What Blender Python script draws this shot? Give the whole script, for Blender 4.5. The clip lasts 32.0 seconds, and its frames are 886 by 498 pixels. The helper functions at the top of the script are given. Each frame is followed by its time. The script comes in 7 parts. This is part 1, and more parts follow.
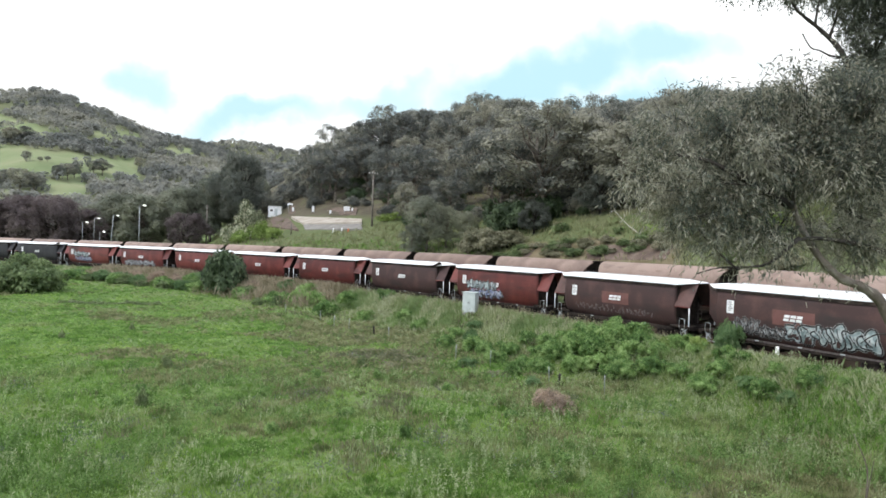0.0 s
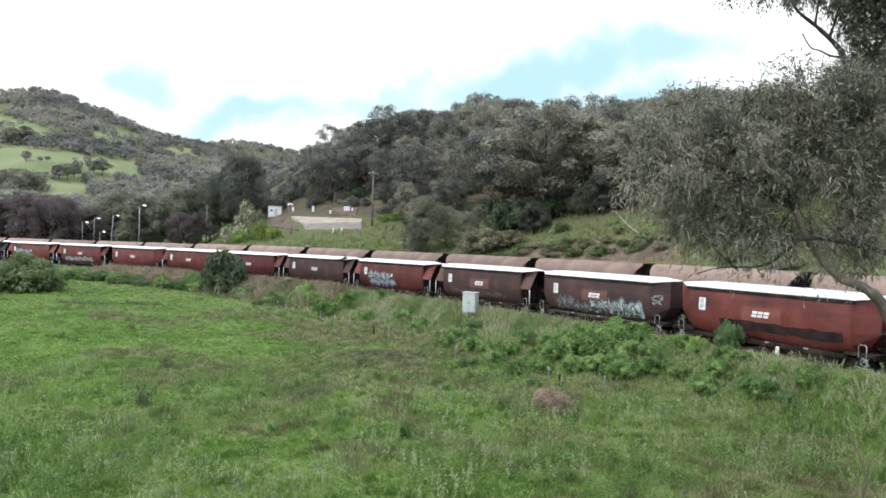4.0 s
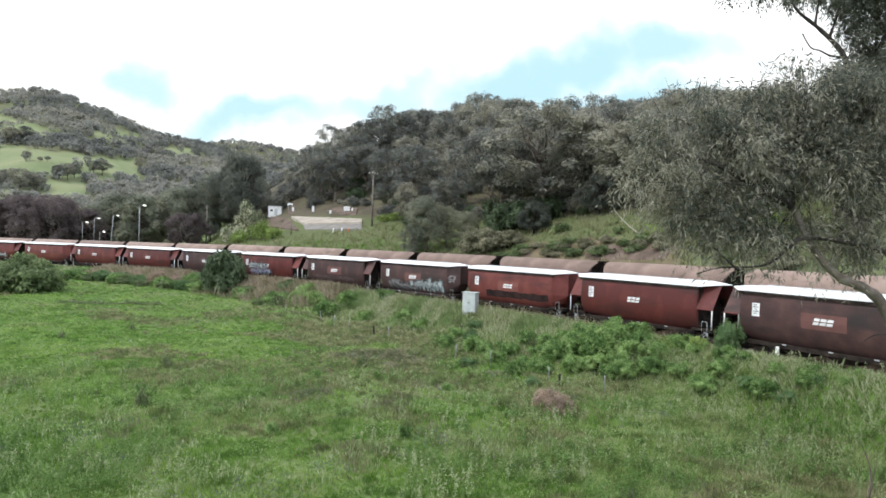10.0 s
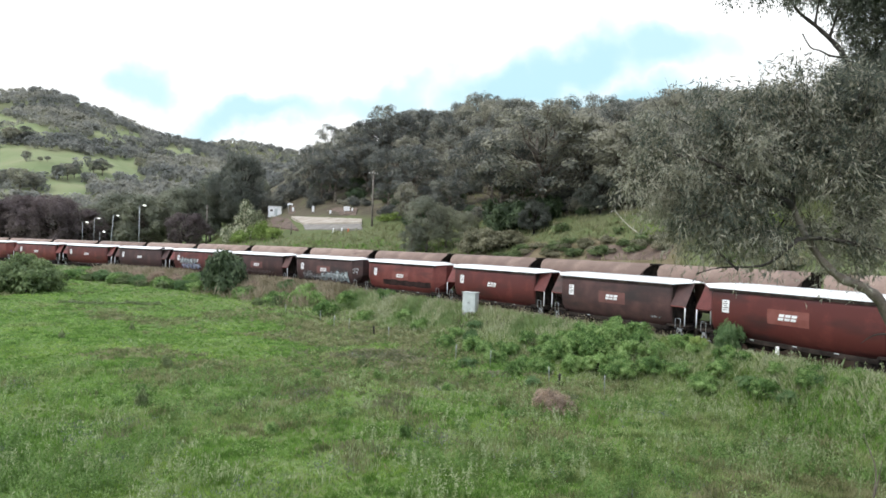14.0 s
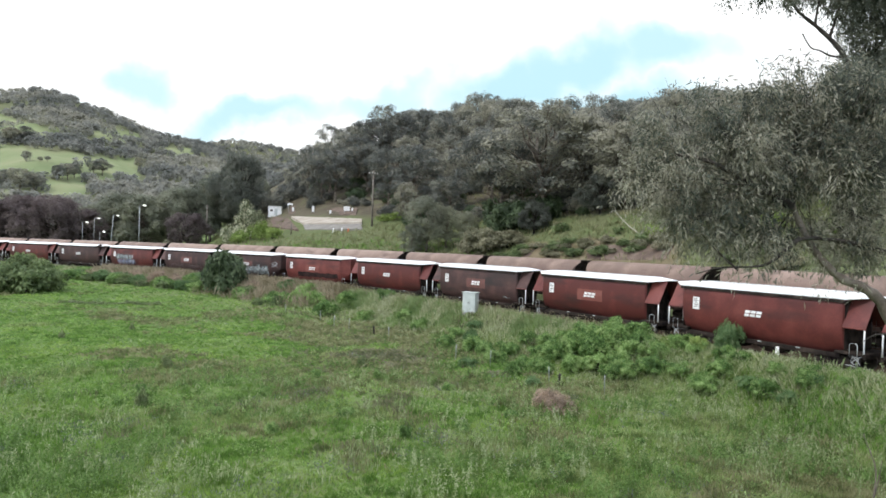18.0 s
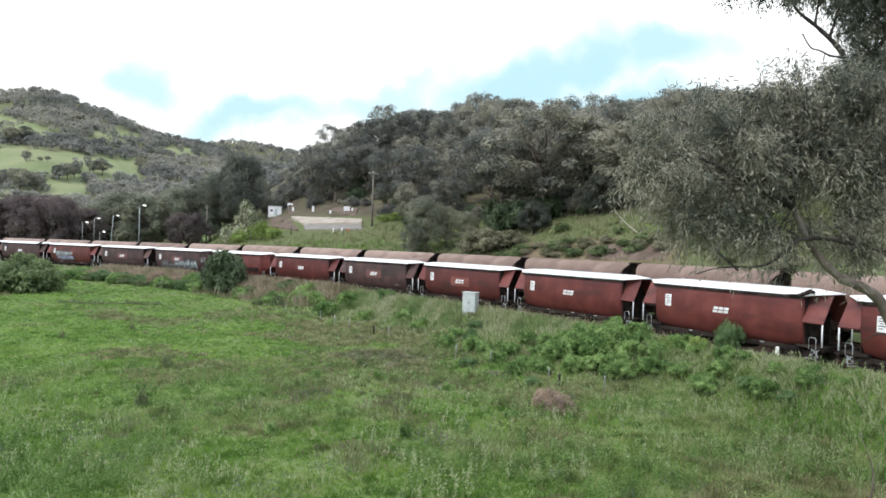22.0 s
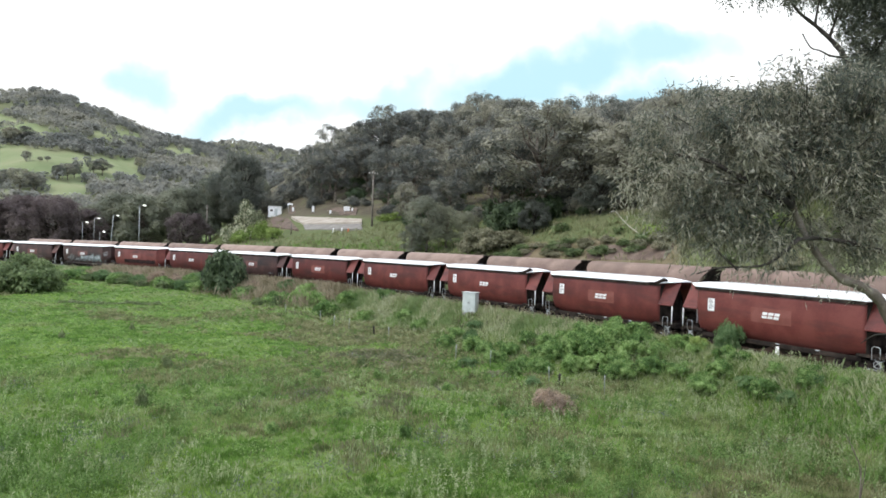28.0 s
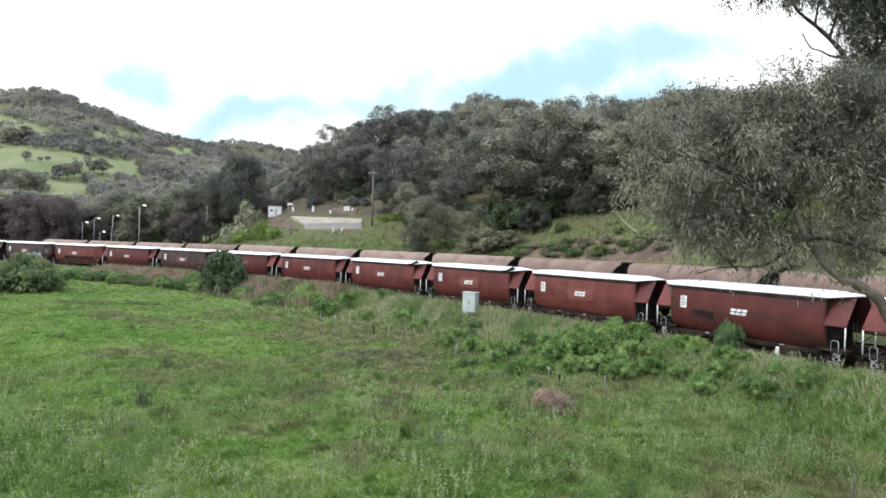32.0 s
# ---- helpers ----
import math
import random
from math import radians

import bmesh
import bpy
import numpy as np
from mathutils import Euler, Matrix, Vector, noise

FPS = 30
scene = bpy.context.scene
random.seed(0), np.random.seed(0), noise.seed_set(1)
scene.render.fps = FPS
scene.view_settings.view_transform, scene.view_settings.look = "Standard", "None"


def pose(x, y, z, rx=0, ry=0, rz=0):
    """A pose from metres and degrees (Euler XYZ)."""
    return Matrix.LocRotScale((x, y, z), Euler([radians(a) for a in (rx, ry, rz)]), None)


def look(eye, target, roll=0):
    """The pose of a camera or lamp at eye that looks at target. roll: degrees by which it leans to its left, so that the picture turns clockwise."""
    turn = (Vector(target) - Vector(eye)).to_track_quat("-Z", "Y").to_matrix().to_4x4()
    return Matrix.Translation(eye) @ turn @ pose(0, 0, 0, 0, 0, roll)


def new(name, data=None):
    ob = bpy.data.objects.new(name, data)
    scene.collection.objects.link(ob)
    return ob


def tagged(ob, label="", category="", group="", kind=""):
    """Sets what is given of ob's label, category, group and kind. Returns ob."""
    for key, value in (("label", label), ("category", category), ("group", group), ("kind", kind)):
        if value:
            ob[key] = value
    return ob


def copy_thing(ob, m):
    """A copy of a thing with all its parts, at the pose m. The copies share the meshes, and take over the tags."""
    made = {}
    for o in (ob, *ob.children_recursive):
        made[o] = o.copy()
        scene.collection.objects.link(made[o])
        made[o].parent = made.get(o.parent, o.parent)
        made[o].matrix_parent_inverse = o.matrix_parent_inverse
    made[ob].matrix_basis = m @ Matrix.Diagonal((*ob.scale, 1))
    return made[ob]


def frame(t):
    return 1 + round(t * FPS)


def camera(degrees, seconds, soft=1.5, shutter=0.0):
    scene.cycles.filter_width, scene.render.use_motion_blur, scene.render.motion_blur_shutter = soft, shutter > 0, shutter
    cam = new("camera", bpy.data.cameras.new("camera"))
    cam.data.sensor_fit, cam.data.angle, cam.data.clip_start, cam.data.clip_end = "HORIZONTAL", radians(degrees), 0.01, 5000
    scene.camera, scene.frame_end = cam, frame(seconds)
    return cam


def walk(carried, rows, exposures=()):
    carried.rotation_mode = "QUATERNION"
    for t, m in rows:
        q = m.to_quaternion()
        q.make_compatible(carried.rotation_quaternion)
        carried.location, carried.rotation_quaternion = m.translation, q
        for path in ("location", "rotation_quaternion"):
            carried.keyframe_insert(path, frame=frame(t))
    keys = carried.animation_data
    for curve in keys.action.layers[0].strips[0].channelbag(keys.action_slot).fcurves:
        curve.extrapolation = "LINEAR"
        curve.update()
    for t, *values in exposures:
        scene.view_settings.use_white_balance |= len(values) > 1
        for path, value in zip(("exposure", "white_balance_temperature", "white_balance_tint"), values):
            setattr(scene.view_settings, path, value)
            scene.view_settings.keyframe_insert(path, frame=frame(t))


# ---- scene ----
cam = camera(65.17, 32.0, soft=1.65)
EYE = (0.0, 0.0, 6.35)
CAM = look(EYE, (0.0, 100.0, 6.35 - 0.75), 1.78)
walk(cam, [(0.0, CAM), (32.0, CAM)])

# ---- light ----
SUN_EL, SUN_AZ = 52.0, 240.0   # elevation and compass turn of the sun, degrees
world = bpy.data.worlds.new("sky")
scene.world = world
world.use_nodes = True
wn, wl = world.node_tree.nodes, world.node_tree.links
wn.clear()
w_out = wn.new("ShaderNodeOutputWorld")
w_sky = wn.new("ShaderNodeTexSky")
w_sky.sky_type, w_sky.sun_disc = "NISHITA", False
w_sky.sun_elevation, w_sky.sun_rotation = radians(SUN_EL), radians(SUN_AZ)
w_bg = wn.new("ShaderNodeBackground")
w_bg.inputs["Strength"].default_value = 0.10
w_cloud = wn.new("ShaderNodeBackground")
w_cloud.inputs["Color"].default_value = (0.885, 0.957, 1.115, 1)
w_cloud.inputs["Strength"].default_value = 1.29
w_mix = wn.new("ShaderNodeMixShader")
w_mix.inputs["Fac"].default_value = 0.75
wl.new(w_sky.outputs["Color"], w_bg.inputs["Color"])
wl.new(w_bg.outputs[0], w_mix.inputs[1])
wl.new(w_cloud.outputs[0], w_mix.inputs[2])
wl.new(w_mix.outputs[0], w_out.inputs["Surface"])
sun = new("sun", bpy.data.lights.new("sun", "SUN"))
sun.data.energy, sun.data.angle, sun.data.color = 1.15, radians(9), (1.0, 0.95, 0.86)
sd = Vector((math.sin(radians(SUN_AZ)) * math.cos(radians(SUN_EL)), math.cos(radians(SUN_AZ)) * math.cos(radians(SUN_EL)), math.sin(radians(SUN_EL))))
sun.matrix_world = look(sd * 300, (0, 0, 0))
scene.view_settings.exposure = 0.75


# ---- materials ----
def mat(name, cols, scale=4.0, rough=0.8, metal=0.0, bump=0.2, fine=40.0, coords="Object", island=0.0, obj=0.0, spec=0.3, stain=None, bump_dist=0.02, span=(0.28, 0.72)):
    """A surface whose colour wanders between the given colours at two scales, with a fine relief."""
    m = bpy.data.materials.new(name)
    m.use_nodes = True
    n, l = m.node_tree.nodes, m.node_tree.links
    b = n["Principled BSDF"]
    b.inputs["Roughness"].default_value, b.inputs["Metallic"].default_value = rough, metal
    b.inputs["Specular IOR Level"].default_value = spec
    tc = n.new("ShaderNodeTexCoord")
    big, small = n.new("ShaderNodeTexNoise"), n.new("ShaderNodeTexNoise")
    big.inputs["Scale"].default_value, small.inputs["Scale"].default_value = scale, fine
    big.inputs["Detail"].default_value, small.inputs["Detail"].default_value = 5, 3
    l.new(tc.outputs[coords], big.inputs["Vector"])
    l.new(tc.outputs[coords], small.inputs["Vector"])
    mixf = n.new("ShaderNodeMath")
    mixf.operation = "MULTIPLY_ADD"
    mixf.inputs[1].default_value = 0.3
    l.new(small.outputs["Fac"], mixf.inputs[0])
    sub = n.new("ShaderNodeMath")
    sub.operation = "MULTIPLY_ADD"
    sub.inputs[1].default_value, sub.inputs[2].default_value = 1.3, -0.3
    l.new(big.outputs["Fac"], sub.inputs[0])
    l.new(sub.outputs[0], mixf.inputs[2])
    fac = mixf.outputs[0]
    if island:
        g = n.new("ShaderNodeNewGeometry")
        a = n.new("ShaderNodeMath")
        a.operation = "MULTIPLY_ADD"
        a.inputs[1].default_value = island
        l.new(g.outputs["Random Per Island"], a.inputs[0])
        a2 = n.new("ShaderNodeMath")
        a2.operation = "SUBTRACT"
        a2.inputs[1].default_value = island / 2
        l.new(fac, a.inputs[2])
        l.new(a.outputs[0], a2.inputs[0])
        fac = a2.outputs[0]
    if obj:
        g = n.new("ShaderNodeObjectInfo")
        a = n.new("ShaderNodeMath")
        a.operation = "MULTIPLY_ADD"
        a.inputs[1].default_value = obj
        l.new(g.outputs["Random"], a.inputs[0])
        a2 = n.new("ShaderNodeMath")
        a2.operation = "SUBTRACT"
        a2.inputs[1].default_value = obj / 2
        l.new(fac, a.inputs[2])
        l.new(a.outputs[0], a2.inputs[0])
        fac = a2.outputs[0]
    r = n.new("ShaderNodeValToRGB")
    el = r.color_ramp.elements
    lo, hi = span
    for i, c in enumerate(cols):
        p = lo + (hi - lo) * i / max(1, len(cols) - 1)
        e = el[i] if i < 2 else el.new(p)
        e.position, e.color = p, (*c, 1)
    l.new(fac, r.inputs["Fac"])
    col = r.outputs["Color"]
    if stain:
        colour, sscale, level, stretch = stain
        mp = n.new("ShaderNodeMapping")
        mp.inputs["Scale"].default_value = stretch
        l.new(tc.outputs[coords], mp.inputs["Vector"])
        sn = n.new("ShaderNodeTexNoise")
        sn.inputs["Scale"].default_value, sn.inputs["Detail"].default_value = sscale, 6
        if obj:
            sn.noise_dimensions = "4D"
            wv = n.new("ShaderNodeMath")
            wv.operation = "MULTIPLY"
            wv.inputs[1].default_value = 37.0
            oi = n.new("ShaderNodeObjectInfo")
            l.new(oi.outputs["Random"], wv.inputs[0])
            l.new(wv.outputs[0], sn.inputs["W"])
        l.new(mp.outputs[0], sn.inputs["Vector"])
        mr = n.new("ShaderNodeMapRange")
        mr.inputs[1].default_value, mr.inputs[2].default_value = level, level + 0.22
        l.new(sn.outputs["Fac"], mr.inputs[0])
        mx = n.new("ShaderNodeMix")
        mx.data_type = "RGBA"
        l.new(mr.outputs[0], mx.inputs["Factor"])
        l.new(col, mx.inputs["A"])
        mx.inputs["B"].default_value = (*colour, 1)
        col = mx.outputs["Result"]
    l.new(col, b.inputs["Base Color"])
    if bump:
        bp = n.new("ShaderNodeBump")
        bp.inputs["Strength"].default_value, bp.inputs["Distance"].default_value = bump, bump_dist
        l.new(small.outputs["Fac"], bp.inputs["Height"])
        l.new(bp.outputs[0], b.inputs["Normal"])
    return m


def leaf_mat(name, cols, rough=0.55, scale=0.6, island=0.5, through_light=0.38, obj=0.25, fine=6.0, span=(0.28, 0.72)):
    m = mat(name, cols, scale=scale, rough=rough, bump=0, fine=fine, island=island, obj=obj, spec=0.25, span=span)
    n, l = m.node_tree.nodes, m.node_tree.links
    b = n["Principled BSDF"]
    tr = n.new("ShaderNodeBsdfTranslucent")
    mx = n.new("ShaderNodeMixShader")
    mx.inputs["Fac"].default_value = through_light
    l.new(b.inputs["Base Color"].links[0].from_socket, tr.inputs["Color"])
    l.new(b.outputs[0], mx.inputs[1])
    l.new(tr.outputs[0], mx.inputs[2])
    l.new(mx.outputs[0], n["Material Output"].inputs["Surface"])
    return m


M_GUM = leaf_mat("gum_leaf", [(0.11, 0.116, 0.104), (0.20, 0.205, 0.166), (0.325, 0.31, 0.232)], scale=0.3, through_light=0.42, island=0.22, obj=0.4, fine=1.5, span=(0.33, 0.67))
# same gum leaf, darkened to stand for its backlit look against the sky
M_GUM_BACKLIT = leaf_mat("gum_leaf_backlit", [(0.055, 0.066, 0.05), (0.095, 0.108, 0.08), (0.15, 0.155, 0.115)], scale=0.9, rough=0.45, island=0.4)
M_GUM_NEAR = leaf_mat("gum_leaf_near", [(0.072, 0.086, 0.066), (0.148, 0.160, 0.119), (0.218, 0.205, 0.144), (0.40, 0.385, 0.30)], scale=1.0, rough=0.42, fine=4.0, island=0.5, through_light=0.45)
M_GUM_DARK = leaf_mat("she_oak_leaf", [(0.095, 0.106, 0.09), (0.138, 0.15, 0.122), (0.185, 0.192, 0.155)], scale=0.3, through_light=0.5, island=0.16)
M_RUSSET = leaf_mat("russet_leaf", [(0.10, 0.08, 0.08), (0.138, 0.108, 0.105), (0.175, 0.14, 0.132)], scale=0.3, through_light=0.5, island=0.16)
M_SHRUB = leaf_mat("shrub_leaf", [(0.088, 0.165, 0.047), (0.20, 0.335, 0.095), (0.36, 0.48, 0.19)], scale=1.2, through_light=0.5, island=0.42, fine=4.0, span=(0.33, 0.67))
M_YELLOW = leaf_mat("lime_leaf", [(0.11, 0.17, 0.035), (0.205, 0.29, 0.065), (0.33, 0.41, 0.13)], scale=1.2)
M_PALE = leaf_mat("pale_blossom", [(0.12, 0.145, 0.075), (0.25, 0.275, 0.155), (0.56, 0.55, 0.40)], scale=1.6, island=0.7)
M_DRY = leaf_mat("dry_stalk", [(0.24, 0.185, 0.14), (0.37, 0.28, 0.205), (0.48, 0.37, 0.28)], scale=1.0)
M_BARK = mat("gum_bark", [(0.06, 0.048, 0.038), (0.14, 0.115, 0.09), (0.26, 0.23, 0.19)], scale=2.5, fine=25, bump=0.6, rough=0.9)
M_BARK_DARK = mat("dark_bark", [(0.018, 0.015, 0.012), (0.036, 0.03, 0.025), (0.07, 0.06, 0.05)], scale=2.5, fine=25, bump=0.6, rough=0.9)
M_BALLAST = mat("ballast", [(0.05, 0.043, 0.04), (0.11, 0.095, 0.085), (0.2, 0.18, 0.16)], scale=1.2, fine=9, bump=1.0, rough=0.95, bump_dist=0.06)
M_RAIL = mat("rail_steel", [(0.10, 0.06, 0.04), (0.17, 0.11, 0.08)], scale=6, rough=0.5, metal=0.5)
M_SLEEPER = mat("sleeper", [(0.12, 0.11, 0.10), (0.22, 0.2, 0.18)], scale=3, bump=0.4)
M_RED = mat("red_oxide_paint", [(0.092, 0.023, 0.019), (0.132, 0.033, 0.027), (0.165, 0.047, 0.038)], scale=0.7, fine=9, rough=0.5, bump=0.08, obj=0.5, stain=((0.045, 0.02, 0.018), 0.9, 0.50, (0.3, 1, 1.2)))
M_BROWN = mat("sooty_brown_paint", [(0.054, 0.030, 0.027), (0.08, 0.042, 0.037), (0.112, 0.06, 0.05)], scale=0.7, fine=9, rough=0.6, bump=0.08, obj=0.4, stain=((0.035, 0.026, 0.024), 0.9, 0.50, (0.3, 1, 1.2)))
M_BLACK = mat("black_paint", [(0.018, 0.018, 0.02), (0.035, 0.033, 0.035)], scale=0.8, fine=9, rough=0.6, bump=0.08)
M_PATCH_RED = mat("faded_red_patch", [(0.16, 0.05, 0.038), (0.21, 0.075, 0.06)], scale=1.5, rough=0.6, bump=0)
M_PATCH_BROWN = mat("faded_brown_patch", [(0.12, 0.055, 0.046), (0.155, 0.07, 0.06)], scale=1.5, rough=0.6, bump=0)
M_FAINT = mat("faint_spray", [(0.12, 0.10, 0.095), (0.2, 0.175, 0.165)], scale=2.5, rough=0.7, bump=0)
M_ROOF = mat("white_roof_panel", [(0.60, 0.60, 0.58), (0.76, 0.76, 0.74), (0.84, 0.84, 0.83)], scale=0.6, fine=12, rough=0.5, bump=0.06, obj=0.3, stain=((0.38, 0.34, 0.29), 1.4, 0.6, (0.4, 1.5, 1)))
M_SEAM = mat("grey_seam", [(0.42, 0.42, 0.41), (0.55, 0.55, 0.53)], scale=3, rough=0.6, bump=0)
M_WHITE = mat("white_paint", [(0.66, 0.66, 0.64), (0.82, 0.82, 0.8)], scale=3, rough=0.5, bump=0.05)
# grime of the underframes; also the painted shade on hopper wagon ends
M_UNDER = mat("underframe_grime_and_shade", [(0.014, 0.011, 0.010), (0.03, 0.024, 0.02), (0.055, 0.042, 0.034)], scale=2, rough=0.9, bump=0.3, spec=0.08)
M_LINK = mat("weathered_steel", [(0.06, 0.05, 0.045), (0.13, 0.11, 0.1)], scale=4, rough=0.6, metal=0.3)
M_TAN = mat("dusty_brown_paint", [(0.155, 0.105, 0.082), (0.215, 0.150, 0.117), (0.27, 0.195, 0.155)], scale=0.5, fine=8, rough=0.6, bump=0.08, obj=0.35, stain=((0.12, 0.078, 0.06), 1.0, 0.55, (0.5, 1, 2)))
M_TEAL = mat("spray_teal", [(0.15, 0.20, 0.20), (0.30, 0.36, 0.36), (0.50, 0.55, 0.54)], scale=2.2, rough=0.6, bump=0, span=(0.36, 0.64))
M_SPRAY = mat("spray_white", [(0.30, 0.31, 0.30), (0.52, 0.54, 0.53)], scale=3, rough=0.6, bump=0)
M_BLUE = mat("spray_blue", [(0.13, 0.16, 0.30), (0.30, 0.33, 0.46), (0.5, 0.52, 0.58)], scale=3, rough=0.6, bump=0)
M_SOOT = mat("sooty_overpaint", [(0.02, 0.014, 0.013), (0.034, 0.022, 0.02), (0.055, 0.032, 0.028)], scale=1.2, fine=9, rough=0.85, bump=0.05, spec=0.1)
M_PINK = mat("spray_pink", [(0.34, 0.12, 0.2), (0.5, 0.24, 0.32)], scale=3, rough=0.6, bump=0)
M_INK = mat("spray_black", [(0.012, 0.012, 0.014), (0.03, 0.03, 0.03)], scale=3, rough=0.6, bump=0)
M_GREY_BOX = mat("grey_green_enamel", [(0.40, 0.435, 0.41), (0.49, 0.525, 0.50)], scale=2, rough=0.5, bump=0.04, stain=((0.36, 0.36, 0.31), 2, 0.6, (1, 1, 0.4)))
M_POLE = mat("weathered_timber", [(0.09, 0.075, 0.062), (0.17, 0.145, 0.12), (0.25, 0.22, 0.19)], scale=3, fine=30, bump=0.5, rough=0.9)
M_GALV = mat("galvanised_steel", [(0.28, 0.29, 0.29), (0.40, 0.41, 0.41)], scale=4, rough=0.45, metal=0.5)
M_GRAVEL = mat("pale_gravel", [(0.26, 0.225, 0.18), (0.33, 0.29, 0.235), (0.39, 0.35, 0.29)], scale=0.5, fine=6, bump=0.5, rough=0.95)
M_CONC = mat("concrete", [(0.25, 0.24, 0.22), (0.36, 0.35, 0.33)], scale=0.8, fine=10, bump=0.3, rough=0.9)
M_EARTH = mat("red_earth", [(0.07, 0.05, 0.038), (0.115, 0.082, 0.062), (0.17, 0.13, 0.10)], scale=0.6, fine=5, bump=0.8, rough=0.95, bump_dist=0.1)
M_DEEP = leaf_mat("deep_green_leaf", [(0.045, 0.07, 0.036), (0.08, 0.115, 0.055), (0.125, 0.17, 0.085)], scale=1.0)
M_PALEWOOD = mat("pale_dead_wood", [(0.38, 0.35, 0.3), (0.52, 0.48, 0.42)], scale=3, rough=0.85, bump=0.2)
M_DULL = mat("dull_gravel", [(0.16, 0.15, 0.13), (0.23, 0.215, 0.19)], scale=0.6, fine=6, bump=0.4, rough=0.95)
M_ORANGE = mat("orange_paint", [(0.5, 0.1, 0.03), (0.6, 0.16, 0.05)], scale=2, rough=0.5, bump=0)


# ---- mesh helpers ----
def mesh_of(name, verts, faces, material, smooth=False):
    me = bpy.data.meshes.new(name)
    me.from_pydata([tuple(v) for v in verts], [], [tuple(f) for f in faces])
    me.materials.append(material)
    if smooth:
        me.polygons.foreach_set("use_smooth", [True] * len(me.polygons))
    me.update()
    return me


def mesh_np(name, v, f, material, smooth=False):
    """A mesh from arrays: v (n, 3), f (m, 3 or 4)."""
    v, f = np.asarray(v, dtype=np.float32), np.asarray(f, dtype=np.int32)
    me = bpy.data.meshes.new(name)
    me.vertices.add(len(v))
    me.vertices.foreach_set("co", v.ravel())
    k = f.shape[1]
    me.loops.add(f.size)
    me.loops.foreach_set("vertex_index", f.ravel())
    me.polygons.add(len(f))
    me.polygons.foreach_set("loop_start", np.arange(len(f), dtype=np.int32) * k)
    me.polygons.foreach_set("loop_total", np.full(len(f), k, dtype=np.int32))
    if smooth:
        me.polygons.foreach_set("use_smooth", np.ones(len(f), dtype=bool))
    me.materials.append(material)
    me.update(calc_edges=True)
    return me


def put(name, me, parent=None, label="", m=None):
    ob = new(name, me)
    if parent:
        ob.parent = parent
    if m is not None:
        ob.matrix_basis = m
    if label:
        ob["label"] = label
    return ob


def part(name, bm, material, parent, label=""):
    me = bpy.data.meshes.new(name)
    bm.to_mesh(me)
    bm.free()
    me.materials.append(material)
    return put(name, me, parent, label)


def box(bm, x0, x1, y0, y1, z0, z1, bevel=0.0):
    vs = [bm.verts.new(p) for p in ((x0, y0, z0), (x1, y0, z0), (x1, y1, z0), (x0, y1, z0), (x0, y0, z1), (x1, y0, z1), (x1, y1, z1), (x0, y1, z1))]
    fs = [bm.faces.new([vs[i] for i in q]) for q in ((3, 2, 1, 0), (4, 5, 6, 7), (0, 1, 5, 4), (1, 2, 6, 5), (2, 3, 7, 6), (3, 0, 4, 7))]
    if bevel:
        es = list({e for f in fs for e in f.edges})
        bmesh.ops.bevel(bm, geom=es, offset=bevel, segments=1, affect="EDGES", profile=0.5)
    return bm


def tube(bm, pts, radii, sides=8, cap=True):
    """A tapered tube along points."""
    pts = [Vector(p) for p in pts]
    if not hasattr(radii, "__len__"):
        radii = [radii] * len(pts)
    rings, ref = [], Vector((0.31, 0.17, 0.93))
    for i, p in enumerate(pts):
        d = (pts[min(i + 1, len(pts) - 1)] - pts[max(i - 1, 0)]).normalized()
        if abs(d.dot(ref)) > 0.95:
            ref = Vector((0.9, 0.2, 0.1))
        a = d.cross(ref).normalized()
        b = d.cross(a)
        rings.append([bm.verts.new(p + (a * math.cos(t) + b * math.sin(t)) * radii[i]) for t in (2 * math.pi * k / sides for k in range(sides))])
    for r0, r1 in zip(rings, rings[1:]):
        for k in range(sides):
            bm.faces.new((r0[k], r0[(k + 1) % sides], r1[(k + 1) % sides], r1[k])).smooth = True
    if cap:
        bm.faces.new(rings[-1])
        bm.faces.new(rings[0][::-1])
    return bm


def smooth01(t):
    t = np.clip(t, 0.0, 1.0)
    return t * t * (3 - 2 * t)


def tag_thing(ob, label, category, group="", kind=""):
    return tagged(ob, label, category, group, kind)


# ---- the line of the two tracks: a long curve that comes towards the viewer ----
STEP = 0.5
TS = np.arange(-420.0, 150.0, STEP)


def bearing(s):
    q = np.clip(s, -168.0, 40.0) / 15.0
    return 2.6855 + 0.1039 * q + 0.00361 * q * q


TA = bearing(TS)
_i0 = int(np.argmin(abs(TS)))
_cx = np.concatenate([[0], np.cumsum((np.sin(TA[1:]) + np.sin(TA[:-1])) / 2 * STEP)])
_cy = np.concatenate([[0], np.cumsum((np.cos(TA[1:]) + np.cos(TA[:-1])) / 2 * STEP)])
# the near track's centre line lies 1.4 m behind the near faces of its wagons
TX = 20.466 + _cx - _cx[_i0] - np.cos(TA) * 1.4
TY = 41.307 + _cy - _cy[_i0] + np.sin(TA) * 1.4
FAR_OFF = 4.5


def far_z(s):
    """Height of the far track, which falls away towards the valley."""
    return np.interp(s, (-150.0, -105.0, -80.0), (0.50, 0.68, 0.93))



def track(s, off=0.0):
    """Place and bearing on the near track's centre line at s metres, off metres to the far side."""
    x, y, a = np.interp(s, TS, TX), np.interp(s, TS, TY), bearing(s)
    return x - np.cos(a) * off, y + np.sin(a) * off, a


